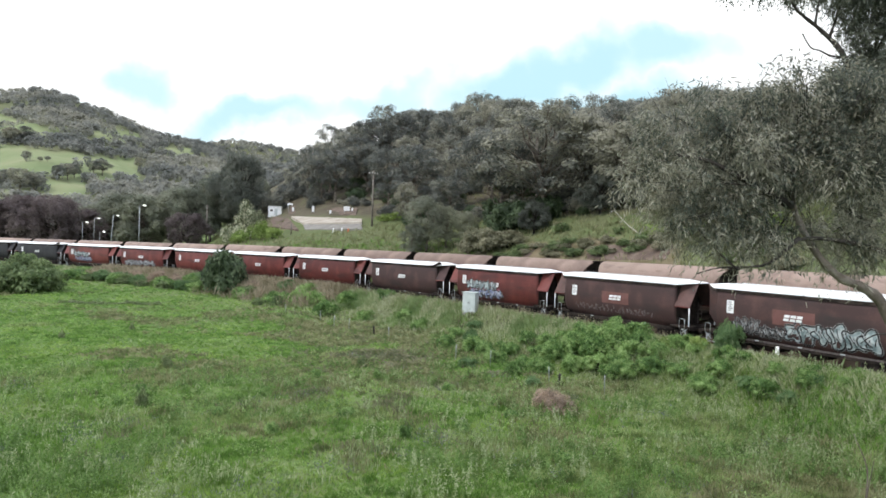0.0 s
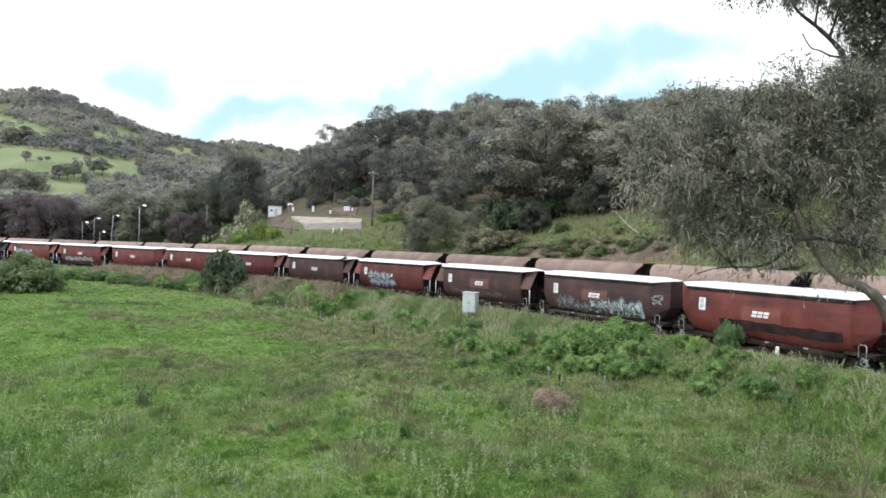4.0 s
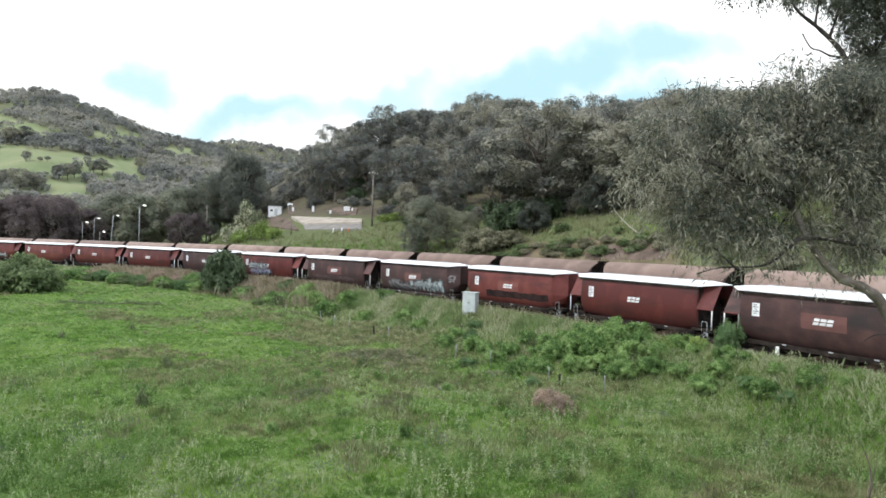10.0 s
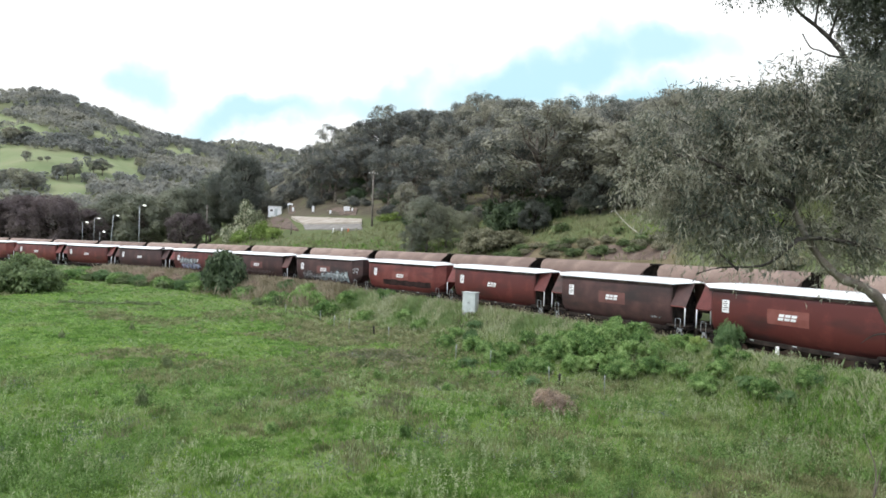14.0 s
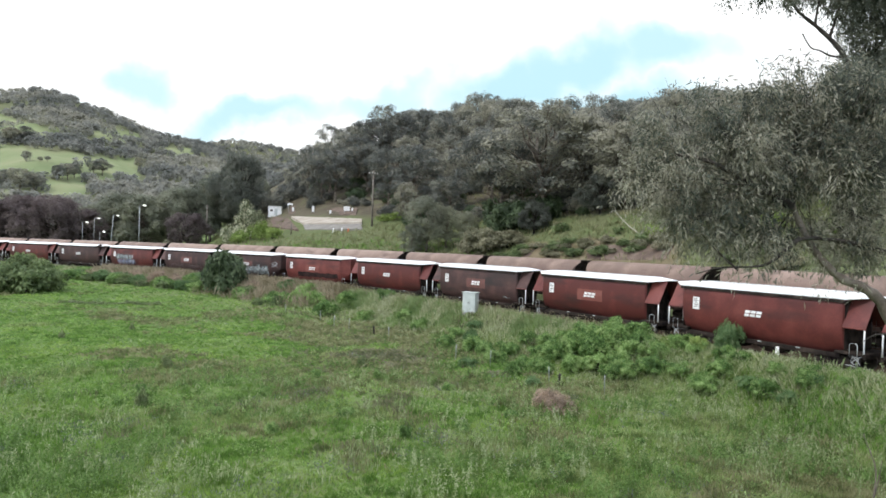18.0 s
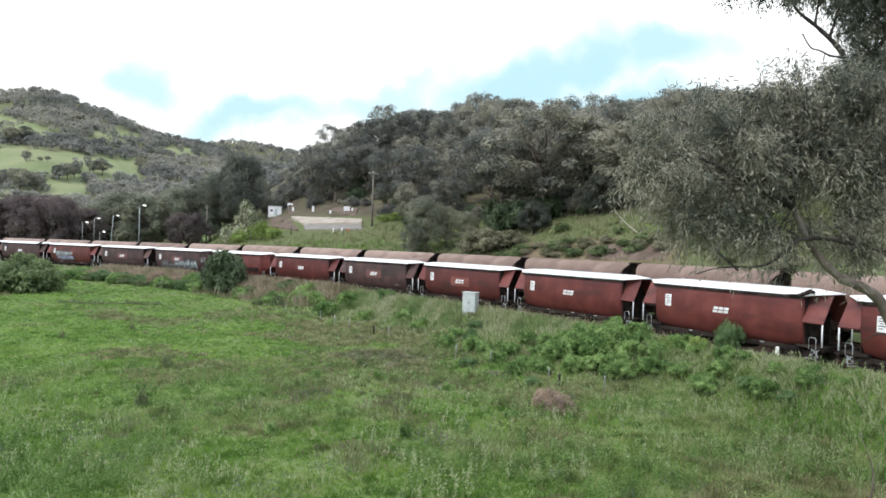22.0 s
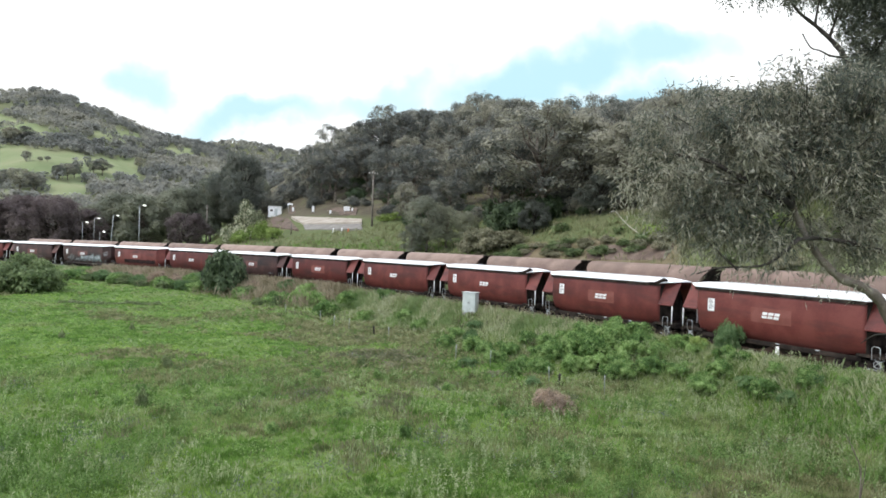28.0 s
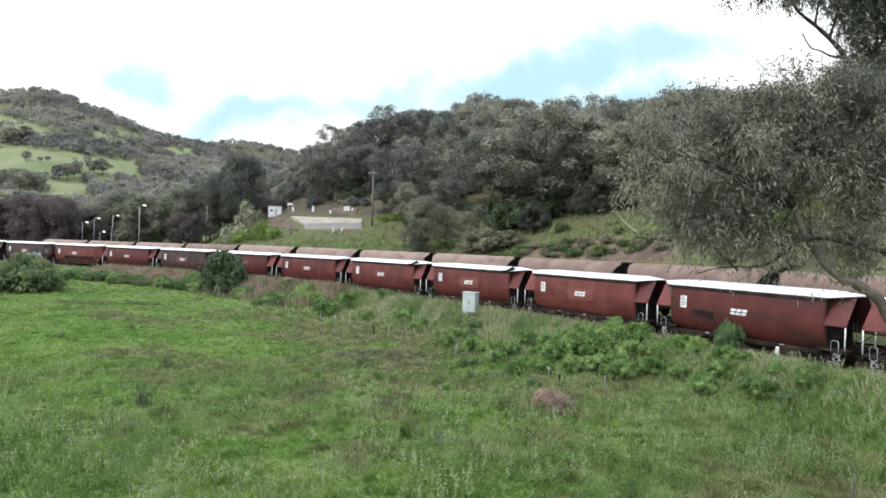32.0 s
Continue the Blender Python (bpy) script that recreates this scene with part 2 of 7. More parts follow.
def track_pose(s, off, z):
    x0, y0, _ = track(s - 5, off)
    x1, y1, _ = track(s + 5, off)
    return pose((x0 + x1) / 2, (y0 + y1) / 2, z, 0, 0, math.degrees(math.atan2(y1 - y0, x1 - x0)))


def track_dist(x, y):
    """Signed distance from the near track's centre line, positive on the viewer's side, and the place along it."""
    x, y = np.atleast_1d(np.asarray(x, float)), np.atleast_1d(np.asarray(y, float))
    d, s = np.empty(len(x)), np.empty(len(x))
    ix = np.arange(0, len(TS), 4)
    for i in range(0, len(x), 4000):
        dx, dy = x[i:i + 4000, None] - TX[ix], y[i:i + 4000, None] - TY[ix]
        k = np.argmin(dx * dx + dy * dy, axis=1)
        r = np.arange(len(k))
        d[i:i + 4000] = dx[r, k] * np.cos(TA[ix][k]) - dy[r, k] * np.sin(TA[ix][k])
        far = np.hypot(dx[r, k], dy[r, k])
        d[i:i + 4000] = np.where(far > np.abs(d[i:i + 4000]) + 3, np.sign(d[i:i + 4000]) * far, d[i:i + 4000])
        s[i:i + 4000] = TS[ix][k]
    return d, s


# ---- the ground: field, bank, track bed, wooded spur, far hills ----
HILL_U = [-1.2, -0.9, -0.64, -0.59, -0.55, -0.51, -0.47, -0.43, -0.387, -0.338, -0.297, -0.215, 0.0, 2.0]
HILL_E = [0.13, 0.17, 0.197, 0.203, 0.195, 0.180, 0.165, 0.148, 0.138, 0.130, 0.112, 0.10, 0.08, 0.08]
RIDGE_U = [-1.2, -0.41, -0.37, -0.338, -0.313, -0.28, -0.248, -0.211, -0.15, 0.0, 2.0]
RIDGE_E = [0.10, 0.112, 0.120, 0.128, 0.133, 0.1315, 0.126, 0.119, 0.112, 0.09, 0.09]


def bumps(x, y, w):
    return (np.sin(x / w + 1.3) * np.cos(y / w * 1.17 + 0.4) + 0.6 * np.sin(x / w * 2.3 - y / w * 1.9 + 2.0) + 0.4 * np.cos(x / w * 4.1 + y / w * 3.7)) / 2.0


def ground_z(x, y):
    x, y = np.atleast_1d(np.asarray(x, float)), np.atleast_1d(np.asarray(y, float))
    d, s = track_dist(x, y)
    r = np.hypot(x, y)
    u = np.tan(np.clip(np.arctan2(x, y), radians(-50), radians(62)))
    front = np.clip((y / np.maximum(r, 1e-6)) * 2, 0, 1)
    # viewer's side
    field = -2.6 + 1.35 * smooth01((r - 35) / 90) + 0.12 * bumps(x, y, 6.0) + 0.05 * bumps(x, y, 1.7)
    foot = 9.0 + 2.5 * bumps(x, y, 9.0)
    t = smooth01((d - 2.9) / (foot - 2.9))
    edge = -0.36 + (0.06 + np.interp(s, [-130, -60, -30, -8, 6], [0.05, 0.14, 0.22, 0.36, 0.55])) * smooth01((d - 2.1) / 1.0)
    near = edge * (1 - t) + field * t + 0.22 * bumps(x, y, 2.3) * np.exp(-((d - 6.5) / 2.8) ** 2)
    mound = smooth01((15.5 - r) / 13.0)
    near = near * (1 - mound) + 4.7 * mound
    # far side
    dd = -d
    bed = -0.38 + (far_z(s) - 0.03) * smooth01((dd - 1.7) / 0.9)
    k1 = np.interp(u, [-0.42, -0.35, -0.29, -0.2, -0.08, 0.05, 0.16, 0.5, 1.2], [0.02, 0.08, 0.20, 0.22, 0.235, 0.32, 0.44, 0.50, 0.5])
    k2 = np.interp(u, [-0.42, -0.34, -0.27, -0.2, -0.1, 0.05, 0.16, 0.5, 1.2], [0.0, 0.04, 0.14, 0.24, 0.27, 0.245, 0.22, 0.24, 0.24])
    e = np.maximum(dd - 7.2, 0)
    rise = k1 * np.minimum(e, 24) + k2 * np.clip(e - 24, 0, 150)
    hill = bed + rise * front + 0.35 * bumps(x, y, 7.0) * np.clip(e / 8, 0, 1) * (r < 400)
    base = np.where(d > 0, near, hill)
    # hills far off
    yy = np.maximum(y, 1.0)
    h1 = np.interp(u, HILL_U, HILL_E) * 1150 + 6.35
    t1 = np.clip((yy - 300) / 850, 0, 1)
    g1 = np.where(yy < 1150, t1 ** 1.25, 1.0 - 0.10 * smooth01((yy - 1150) / 350))
    h2 = np.interp(u, RIDGE_U, RIDGE_E) * 2250 + 6.35
    g2 = smooth01((yy - 1450) / 800)
    far = np.maximum(h1 * g1, 0) * (1 - g2) + h2 * g2
    far = far + (7 * bumps(x, y, 60.0) + 3 * bumps(x, y, 23.0)) * smooth01((yy - 330) / 250) * (yy < 1050)
    blend = smooth01((yy - 290) / 60) * np.where(y > 0, 1, 0)
    return np.maximum(base, base * (1 - blend) + far * blend) * np.where(r > 0, 1, 1)


def gz(x, y):
    return float(ground_z(x, y)[0])


def at(u, y):
    """Ground place at the lateral ratio u = x / y and the depth y."""
    return (u * y, y, gz(u * y, y))


def ground_mat():
    m = bpy.data.materials.new("ground_cover")
    m.use_nodes = True
    n, l = m.node_tree.nodes, m.node_tree.links
    b = n["Principled BSDF"]
    b.inputs["Roughness"].default_value = 0.95
    b.inputs["Specular IOR Level"].default_value = 0.1
    tc = n.new("ShaderNodeTexCoord")
    at_n = n.new("ShaderNodeAttribute")
    at_n.attribute_name = "cover"
    sep = n.new("ShaderNodeSeparateColor")
    l.new(at_n.outputs["Color"], sep.inputs["Color"])

    def noise_ramp(scale, cols, detail=6):
        t = n.new("ShaderNodeTexNoise")
        t.inputs["Scale"].default_value, t.inputs["Detail"].default_value = scale, detail
        l.new(tc.outputs["Object"], t.inputs["Vector"])
        r = n.new("ShaderNodeValToRGB")
        for i, c in enumerate(cols):
            p = 0.3 + 0.4 * i / (len(cols) - 1)
            e = r.color_ramp.elements[i] if i < 2 else r.color_ramp.elements.new(p)
            e.position, e.color = p, (*c, 1)
        l.new(t.outputs["Fac"], r.inputs["Fac"])
        return t, r.outputs["Color"]

    def mix(a, bb, fac):
        x = n.new("ShaderNodeMix")
        x.data_type = "RGBA"
        l.new(a, x.inputs["A"])
        l.new(bb, x.inputs["B"])
        if hasattr(fac, "links"):
            l.new(fac, x.inputs["Factor"])
        else:
            x.inputs["Factor"].default_value = fac
        return x.outputs["Result"]

    big, c1 = noise_ramp(0.16, [(0.075, 0.12, 0.038), (0.115, 0.165, 0.055), (0.15, 0.15, 0.08)])
    fine, c2 = noise_ramp(2.2, [(0.06, 0.085, 0.028), (0.11, 0.155, 0.05), (0.17, 0.21, 0.08)])
    grass = mix(c1, c2, 0.5)
    _, lawn = noise_ramp(0.35, [(0.05, 0.10, 0.022), (0.082, 0.15, 0.03), (0.115, 0.165, 0.048)])
    _, lit = noise_ramp(0.3, [(0.06, 0.052, 0.036), (0.10, 0.085, 0.058), (0.095, 0.10, 0.052)])
    _, soil = noise_ramp(0.5, [(0.10, 0.062, 0.042), (0.17, 0.115, 0.08), (0.25, 0.19, 0.14)])
    col = mix(grass, lawn, sep.outputs[0])
    col = mix(col, lit, sep.outputs[1])
    col = mix(col, soil, sep.outputs[2])
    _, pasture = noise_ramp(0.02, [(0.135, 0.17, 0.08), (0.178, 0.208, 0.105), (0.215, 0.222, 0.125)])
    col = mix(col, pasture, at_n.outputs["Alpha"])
    l.new(col, b.inputs["Base Color"])
    bp = n.new("ShaderNodeBump")
    bp.inputs["Strength"].default_value, bp.inputs["Distance"].default_value = 0.8, 0.15
    l.new(fine.outputs["Fac"], bp.inputs["Height"])
    l.new(bp.outputs[0], b.inputs["Normal"])
    return m


def wood_density(u, v):
    """How closely wooded the far hill is, by lateral ratio and height ratio."""
    top = np.interp(u, [-0.75, -0.64, -0.55, -0.44, -0.40], [0.128, 0.124, 0.113, 0.104, 0.09])
    m1 = (v > 0.078) & (v < top) & (u < -0.44)
    t2 = np.interp(u, [-0.75, -0.64, -0.58, -0.545], [0.168, 0.165, 0.150, 0.13])
    m2 = (v > 0.134) & (v < t2) & (u < -0.55)
    m3 = (v > 0.045) & (v < 0.073) & (u > -0.585) & (u < -0.515)
    m4 = (v > 0.04) & (v < 0.058) & (u < -0.60)
    m5 = (v > 0.134) & (v < 0.146) & (u > -0.51) & (u < -0.44)
    m6 = (v > 0.115) & (v < 0.126) & (u > -0.405) & (u < -0.365)
    return np.where(m1 | m2, 0.03, np.where(m3 | m4 | m5 | m6, 0.06, 1.0))


def bare_cut(x, y):
    """Bare earth of the cutting above the far track, 0 to 1, with a ragged upper edge."""
    dd = -track_dist(x, y)[0]
    u = x / np.maximum(y, 1.0)
    rag = np.sin(u * 61.0) * 0.9 + np.sin(u * 148.0 + dd * 0.6) * 0.9 + np.sin(u * 301.0 + 1.0) * 0.5
    return smooth01((dd - 14.5 + rag) / 2.0) * smooth01((22.6 + rag - dd) / 1.6) * smooth01((u - 0.108) / 0.02) * smooth01((0.36 - u) / 0.03)


def cover_masks(x, y):
    """Lush low lawn, woodland litter and bare soil, 0 to 1 each, at ground places."""
    d, s = track_dist(x, y)
    yy = np.maximum(y, 1.0)
    u = x / yy
    lush = smooth01((d - 10) / 8) * smooth01((-u - 0.05) / 0.35) * smooth01((y - 30) / 30) * 0.6
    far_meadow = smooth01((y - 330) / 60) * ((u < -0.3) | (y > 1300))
    dd = -d
    edge = np.interp(u, [-0.3, -0.1, 0.05, 0.2, 0.6], [60, 48, 40, 24, 30])
    litter = smooth01((dd - edge) / 8) * (y < 330) * smooth01((u + 0.34) / 0.06)
    litter = np.maximum(litter, 0.45 * (dd > 7.5) * (y < 330) * (u > -0.3))
    ridge = smooth01((y - 1300) / 300) * 0.12
    litter = np.maximum(litter, ridge)
    # cutting soil thinned over dark litter: its shade is put into the colour
    soil = np.maximum(smooth01((3.6 - np.abs(dd - 2.2)) / 1.0), 0.62 * bare_cut(x, y))
    v = (ground_z(x, y) - 6.35) / yy
    wooded = (wood_density(u, v) > 0.5) & (y > 330) & (u < -0.2) & (u > -0.8)
    litter = np.maximum(litter, 0.8 * wooded)
    return lush, litter, soil, far_meadow * np.where(wooded, 0.3, 1.0)


def make_ground():
    az = np.radians(np.concatenate([np.arange(-180, -44, 4.0), np.arange(-44, 44, 0.35), np.arange(44, 180.1, 4.0)]))
    rad = np.concatenate([[0.0], np.arange(1.0, 20, 1.5), np.geomspace(20, 330, 230), np.geomspace(336, 4600, 90)])
    A, R = np.meshgrid(az, rad)
    x, y = (R * np.sin(A)).ravel() + 0.3, (R * np.cos(A)).ravel() - 0.4
    z = ground_z(x, y)
    v = np.stack([x, y, z], 1)
    na, nr = len(az), len(rad)
    i, j = np.meshgrid(np.arange(nr - 1), np.arange(na - 1), indexing="ij")
    a = (i * na + j).ravel()
    f = np.stack([a, a + 1, a + na + 1, a + na], 1)[:, ::-1]
    me = mesh_np("ground", v, f, ground_mat(), smooth=True)
    lush, litter, soil, pasture = cover_masks(x, y)
    at_c = me.color_attributes.new("cover", "FLOAT_COLOR", "POINT")
    at_c.data.foreach_set("color", np.stack([lush, litter, soil, pasture], 1).astype(np.float32).ravel())
    ob = put("ground", me)
    return tagged(ob, "green paddock, grassy bank and wooded hills under open sky", "ground", kind="structure")


make_ground()


def make_sky():
    """The bank of broken cloud that closes the view, far behind the hills."""
    m = bpy.data.materials.new("cloud_sky")
    m.use_nodes = True
    n, l = m.node_tree.nodes, m.node_tree.links
    n.clear()
    out, em = n.new("ShaderNodeOutputMaterial"), n.new("ShaderNodeEmission")
    tc = n.new("ShaderNodeTexCoord")
    wob = n.new("ShaderNodeTexNoise")
    wob.inputs["Scale"].default_value, wob.inputs["Detail"].default_value = 9.0, 8
    l.new(tc.outputs["UV"], wob.inputs["Vector"])
    add = n.new("ShaderNodeMixRGB")
    add.blend_type = "ADD"
    add.inputs["Fac"].default_value = 0.16
    l.new(tc.outputs["UV"], add.inputs["Color1"])
    l.new(wob.outputs["Color"], add.inputs["Color2"])
    total = None
    # openings in the cloud: centre u, v, half width, half height, lean, depth
    for cu, cv, hw, hh, lean, depth in ((0.30, 0.285, 0.12, 0.05, 0.10, 0.95), (0.18, 0.27, 0.12, 0.05, 0.25, 1.0), (0.10, 0.235, 0.15, 0.05, 0.30, 1.0), (0.23, 0.20, 0.17, 0.05, 0.0, 1.0), (-0.27, 0.175, 0.125, 0.036, 0.12, 0.95), (-0.10, 0.195, 0.10, 0.03, 0.25, 0.8), (-0.452, 0.213, 0.062, 0.040, -0.1, 0.85), (0.9, 0.4, 0.3, 0.1, 0.1, 1.0), (-1.0, 0.35, 0.25, 0.08, 0.0, 1.0)):
        mp = n.new("ShaderNodeMapping")
        mp.vector_type = "TEXTURE"
        mp.inputs["Location"].default_value = (cu + 0.08, cv + 0.08, 0)
        mp.inputs["Rotation"].default_value = (0, 0, lean)
        mp.inputs["Scale"].default_value = (hw, hh, 1)
        l.new(add.outputs["Color"], mp.inputs["Vector"])
        ln = n.new("ShaderNodeVectorMath")
        ln.operation = "MULTIPLY"
        ln.inputs[1].default_value = (1, 1, 0)
        l.new(mp.outputs[0], ln.inputs[0])
        le = n.new("ShaderNodeVectorMath")
        le.operation = "LENGTH"
        l.new(ln.outputs[0], le.inputs[0])
        mr = n.new("ShaderNodeMapRange")
        mr.interpolation_type = "SMOOTHSTEP"
        mr.inputs[1].default_value, mr.inputs[2].default_value = 1.5, 0.3
        mr.inputs[3].default_value, mr.inputs[4].default_value = 0.0, depth
        l.new(le.outputs["Value"], mr.inputs[0])
        if total is None:
            total = mr.outputs[0]
        else:
            mx = n.new("ShaderNodeMath")
            mx.operation = "MAXIMUM"
            l.new(total, mx.inputs[0])
            l.new(mr.outputs[0], mx.inputs[1])
            total = mx.outputs[0]
    col = n.new("ShaderNodeMix")
    col.data_type = "RGBA"
    l.new(total, col.inputs["Factor"])
    col.inputs["A"].default_value = (0.80, 0.82, 0.83, 1)
    col.inputs["B"].default_value = (0.36, 0.545, 0.625, 1)
    l.new(col.outputs["Result"], em.inputs["Color"])
    l.new(em.outputs[0], out.inputs["Surface"])
    R, v, uv, f = 4450.0, [], [], []
    cols = np.linspace(-1.05, 1.05, 61)
    rows = np.linspace(-0.08, 0.75, 25)
    for e in rows:
        for a in cols:
            v.append((R * math.sin(a) * math.cos(e), R * math.cos(a) * math.cos(e), R * math.sin(e) + 6.0))
            uv.append((math.tan(a), math.tan(e) / math.cos(a)))
    k = len(cols)
    for j in range(len(rows) - 1):
        for i in range(k - 1):
            f.append((j * k + i + 1, j * k + i, j * k + k + i, j * k + k + i + 1))
    me = mesh_of("backdrop", v, f, m)
    lay = me.uv_layers.new(name="UVMap")
    for lp in me.loops:
        lay.data[lp.index].uv = uv[lp.vertex_index]
    return tagged(put("backdrop", me), "bright white cloud with pale blue openings over the hills", "sky", kind="structure")


make_sky()


# ---- tracks ----
def make_tracks():
    for off in (0.0, FAR_OFF):
        def level(s):
            return float(far_z(s)) if off else 0.0
        ss = np.arange(-240.0, 60.0, 2.0)
        tr = put("railway_track", None)
        tagged(tr, "railway track of rusty steel rails on stone ballast", "railway track", "the two tracks")
        # ballast bed
        v, f = [], []
        prof = ((-2.3, -0.52), (-1.6, -0.24), (1.6, -0.24), (2.3, -0.52))
        for s in ss:
            for o, h in prof:
                x, y, _ = track(s, off + o)
                v.append((x, y, level(s) + h))
        for i in range(len(ss) - 1):
            for j in range(3):
                a = i * 4 + j
                f.append((a, a + 1, a + 5, a + 4))
        put("ballast_bed", mesh_of("ballast_bed", v, f, M_BALLAST), tr)
        for side in (-0.7175 - 0.035, 0.7175 + 0.035):
            v, f = [], []
            rp = ((-0.07, -0.15), (0.07, -0.15), (0.07, -0.135), (0.012, -0.12), (0.012, -0.04), (0.035, -0.03), (0.035, 0.0), (-0.035, 0.0), (-0.035, -0.03), (-0.012, -0.04), (-0.012, -0.12), (-0.07, -0.135))
            k = len(rp)
            for s in ss:
                for o, h in rp:
                    x, y, _ = track(s, off + side + o)
                    v.append((x, y, level(s) + h))
            for i in range(len(ss) - 1):
                for j in range(k):
                    a, b2 = i * k + j, i * k + (j + 1) % k
                    f.append((a, b2, b2 + k, a + k))
            put("rail", mesh_of("rail", v, f, M_RAIL), tr)
        bm = bmesh.new()
        box(bm, -0.12, 0.12, -1.25, 1.25, -0.27, -0.155, 0.015)
        first = part("sleeper", bm, M_SLEEPER, tr)
        sl = np.arange(-58.0, 20.0, 0.7) if off == 0.0 else np.arange(-20.0, 10.0, 0.7)
        for i, s in enumerate(sl):
            x, y, a = track(s, off)
            m = pose(x, y, level(s), 0, 0, 90 - math.degrees(a))
            if i == 0:
                first.matrix_basis = m
            else:
                put("sleeper", first.data, tr, m=m)


make_tracks()

# ---- hopper wagons of the near train ----
PROFILE = ((0.78, 0.86), (0.96, 0.98), (1.14, 1.20), (1.30, 1.56), (1.415, 2.02), (1.46, 2.55), (1.445, 3.15), (1.415, 3.6), (1.37, 3.97))


def side_y(z):
    return float(np.interp(z, [p[1] for p in PROFILE], [p[0] for p in PROFILE]))


def wagon_shell():
    """Tub of the hopper: bulged sides, rounded upright edges, closed ends."""
    xs = [(-5.78, 0.90), (-5.72, 0.975), (-5.55, 1.0), (-3.6, 1.0), (3.6, 1.0), (5.55, 1.0), (5.72, 0.975), (5.78, 0.90)]
    bm = bmesh.new()
    loops = []
    for x, k in xs:
        up = 0.0 if abs(x) < 4 else 0.10
        pr = [(y, z + up * max(0.0, 1 - (z - 0.88) / 1.2)) for y, z in PROFILE]
        lp = [bm.verts.new((x, -y * k, z)) for y, z in pr] + [bm.verts.new((x, y * k, z)) for y, z in reversed(pr)]
        loops.append(lp)
    n = len(loops[0])
    for a, b in zip(loops, loops[1:]):
        for i in range(n):
            bm.faces.new((a[i], b[i], b[(i + 1) % n], a[(i + 1) % n])).smooth = True
    bm.faces.new(loops[0])
    bm.faces.new(loops[-1][::-1])
    bmesh.ops.recalc_face_normals(bm, faces=bm.faces)
    return bm


def roof_bm():
    """Roof: a flat raised top, long sloping sides and ends that reach out over the platforms, with cut corners."""
    bm = bmesh.new()
    low = [(-5.95, -1.47), (5.95, -1.47), (7.1, -0.55), (7.1, 0.55), (5.95, 1.47), (-5.95, 1.47), (-7.1, 0.55), (-7.1, -0.55)]
    zs = (3.975, 3.975, 4.13, 4.13) * 2
    r0 = [bm.verts.new((x, y, z)) for (x, y), z in zip(low, zs)]
    r1 = [bm.verts.new((x, y, z + 0.05)) for (x, y), z in zip(low, zs)]
    top = [bm.verts.new((x, y, 4.33)) for x, y in ((-5.4, -0.72), (5.4, -0.72), (5.4, 0.72), (-5.4, 0.72))]
    for i in range(8):
        bm.faces.new((r0[i], r0[(i + 1) % 8], r1[(i + 1) % 8], r1[i]))
    for q in ((r1[0], r1[1], top[1], top[0]), (r1[1], r1[2], top[1]), (r1[2], r1[3], top[2], top[1]), (r1[3], r1[4], top[2]), (r1[4], r1[5], top[3], top[2]), (r1[5], r1[6], top[3]), (r1[6], r1[7], top[0], top[3]), (r1[7], r1[0], top[0]), tuple(top)):
        bm.faces.new(q)
    bm.faces.new(r0[::-1])
    bmesh.ops.recalc_face_normals(bm, faces=bm.faces)
    return bm


def hatch_bm():
    """Long hatch seams and hinge straps on the roof."""
    bm = bmesh.new()
    for y in (-0.72, -0.05, 0.72):
        box(bm, -5.4, 5.4, y - 0.022, y + 0.022, 4.30, 4.348)
    for x in np.arange(-4.5, 4.6, 3.0):
        box(bm, x - 0.04, x + 0.04, -0.70, 0.70, 4.32, 4.342)
    return bm


def hood_bm(sgn, side):
    """End awning: a folded sheet that slopes from under the roof's end down to the heads of the corner post."""
    bm = bmesh.new()
    q = ((5.80, 0.72, 4.0), (7.06, 0.54, 4.1), (7.06, 1.40, 2.5), (5.76, 1.42, 2.5))
    outer = [bm.verts.new((sgn * x, side * y, z)) for x, y, z in q]
    inner = [bm.verts.new((sgn * x, side * (y - 0.05), z - 0.02)) for x, y, z in q]
    bm.faces.new(outer)
    bm.faces.new(inner[::-1])
    for i in range(4):
        bm.faces.new((outer[i], inner[i], inner[(i + 1) % 4], outer[(i + 1) % 4]))
    bmesh.ops.recalc_face_normals(bm, faces=bm.faces)
    return bm


def end_shade_bm(sgn):
    """Dark plate over the tub's end, put in for the shade under the awnings."""
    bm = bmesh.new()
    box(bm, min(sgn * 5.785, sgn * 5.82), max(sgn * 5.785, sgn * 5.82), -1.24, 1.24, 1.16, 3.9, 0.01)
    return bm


def lip_bm(sgn, side):
    bm = bmesh.new()
    box(bm, min(sgn * 5.78, sgn * 7.08), max(sgn * 5.78, sgn * 7.08), side * 1.40 - 0.035, side * 1.40 + 0.035, 2.42, 2.496, 0.008)
    return bm


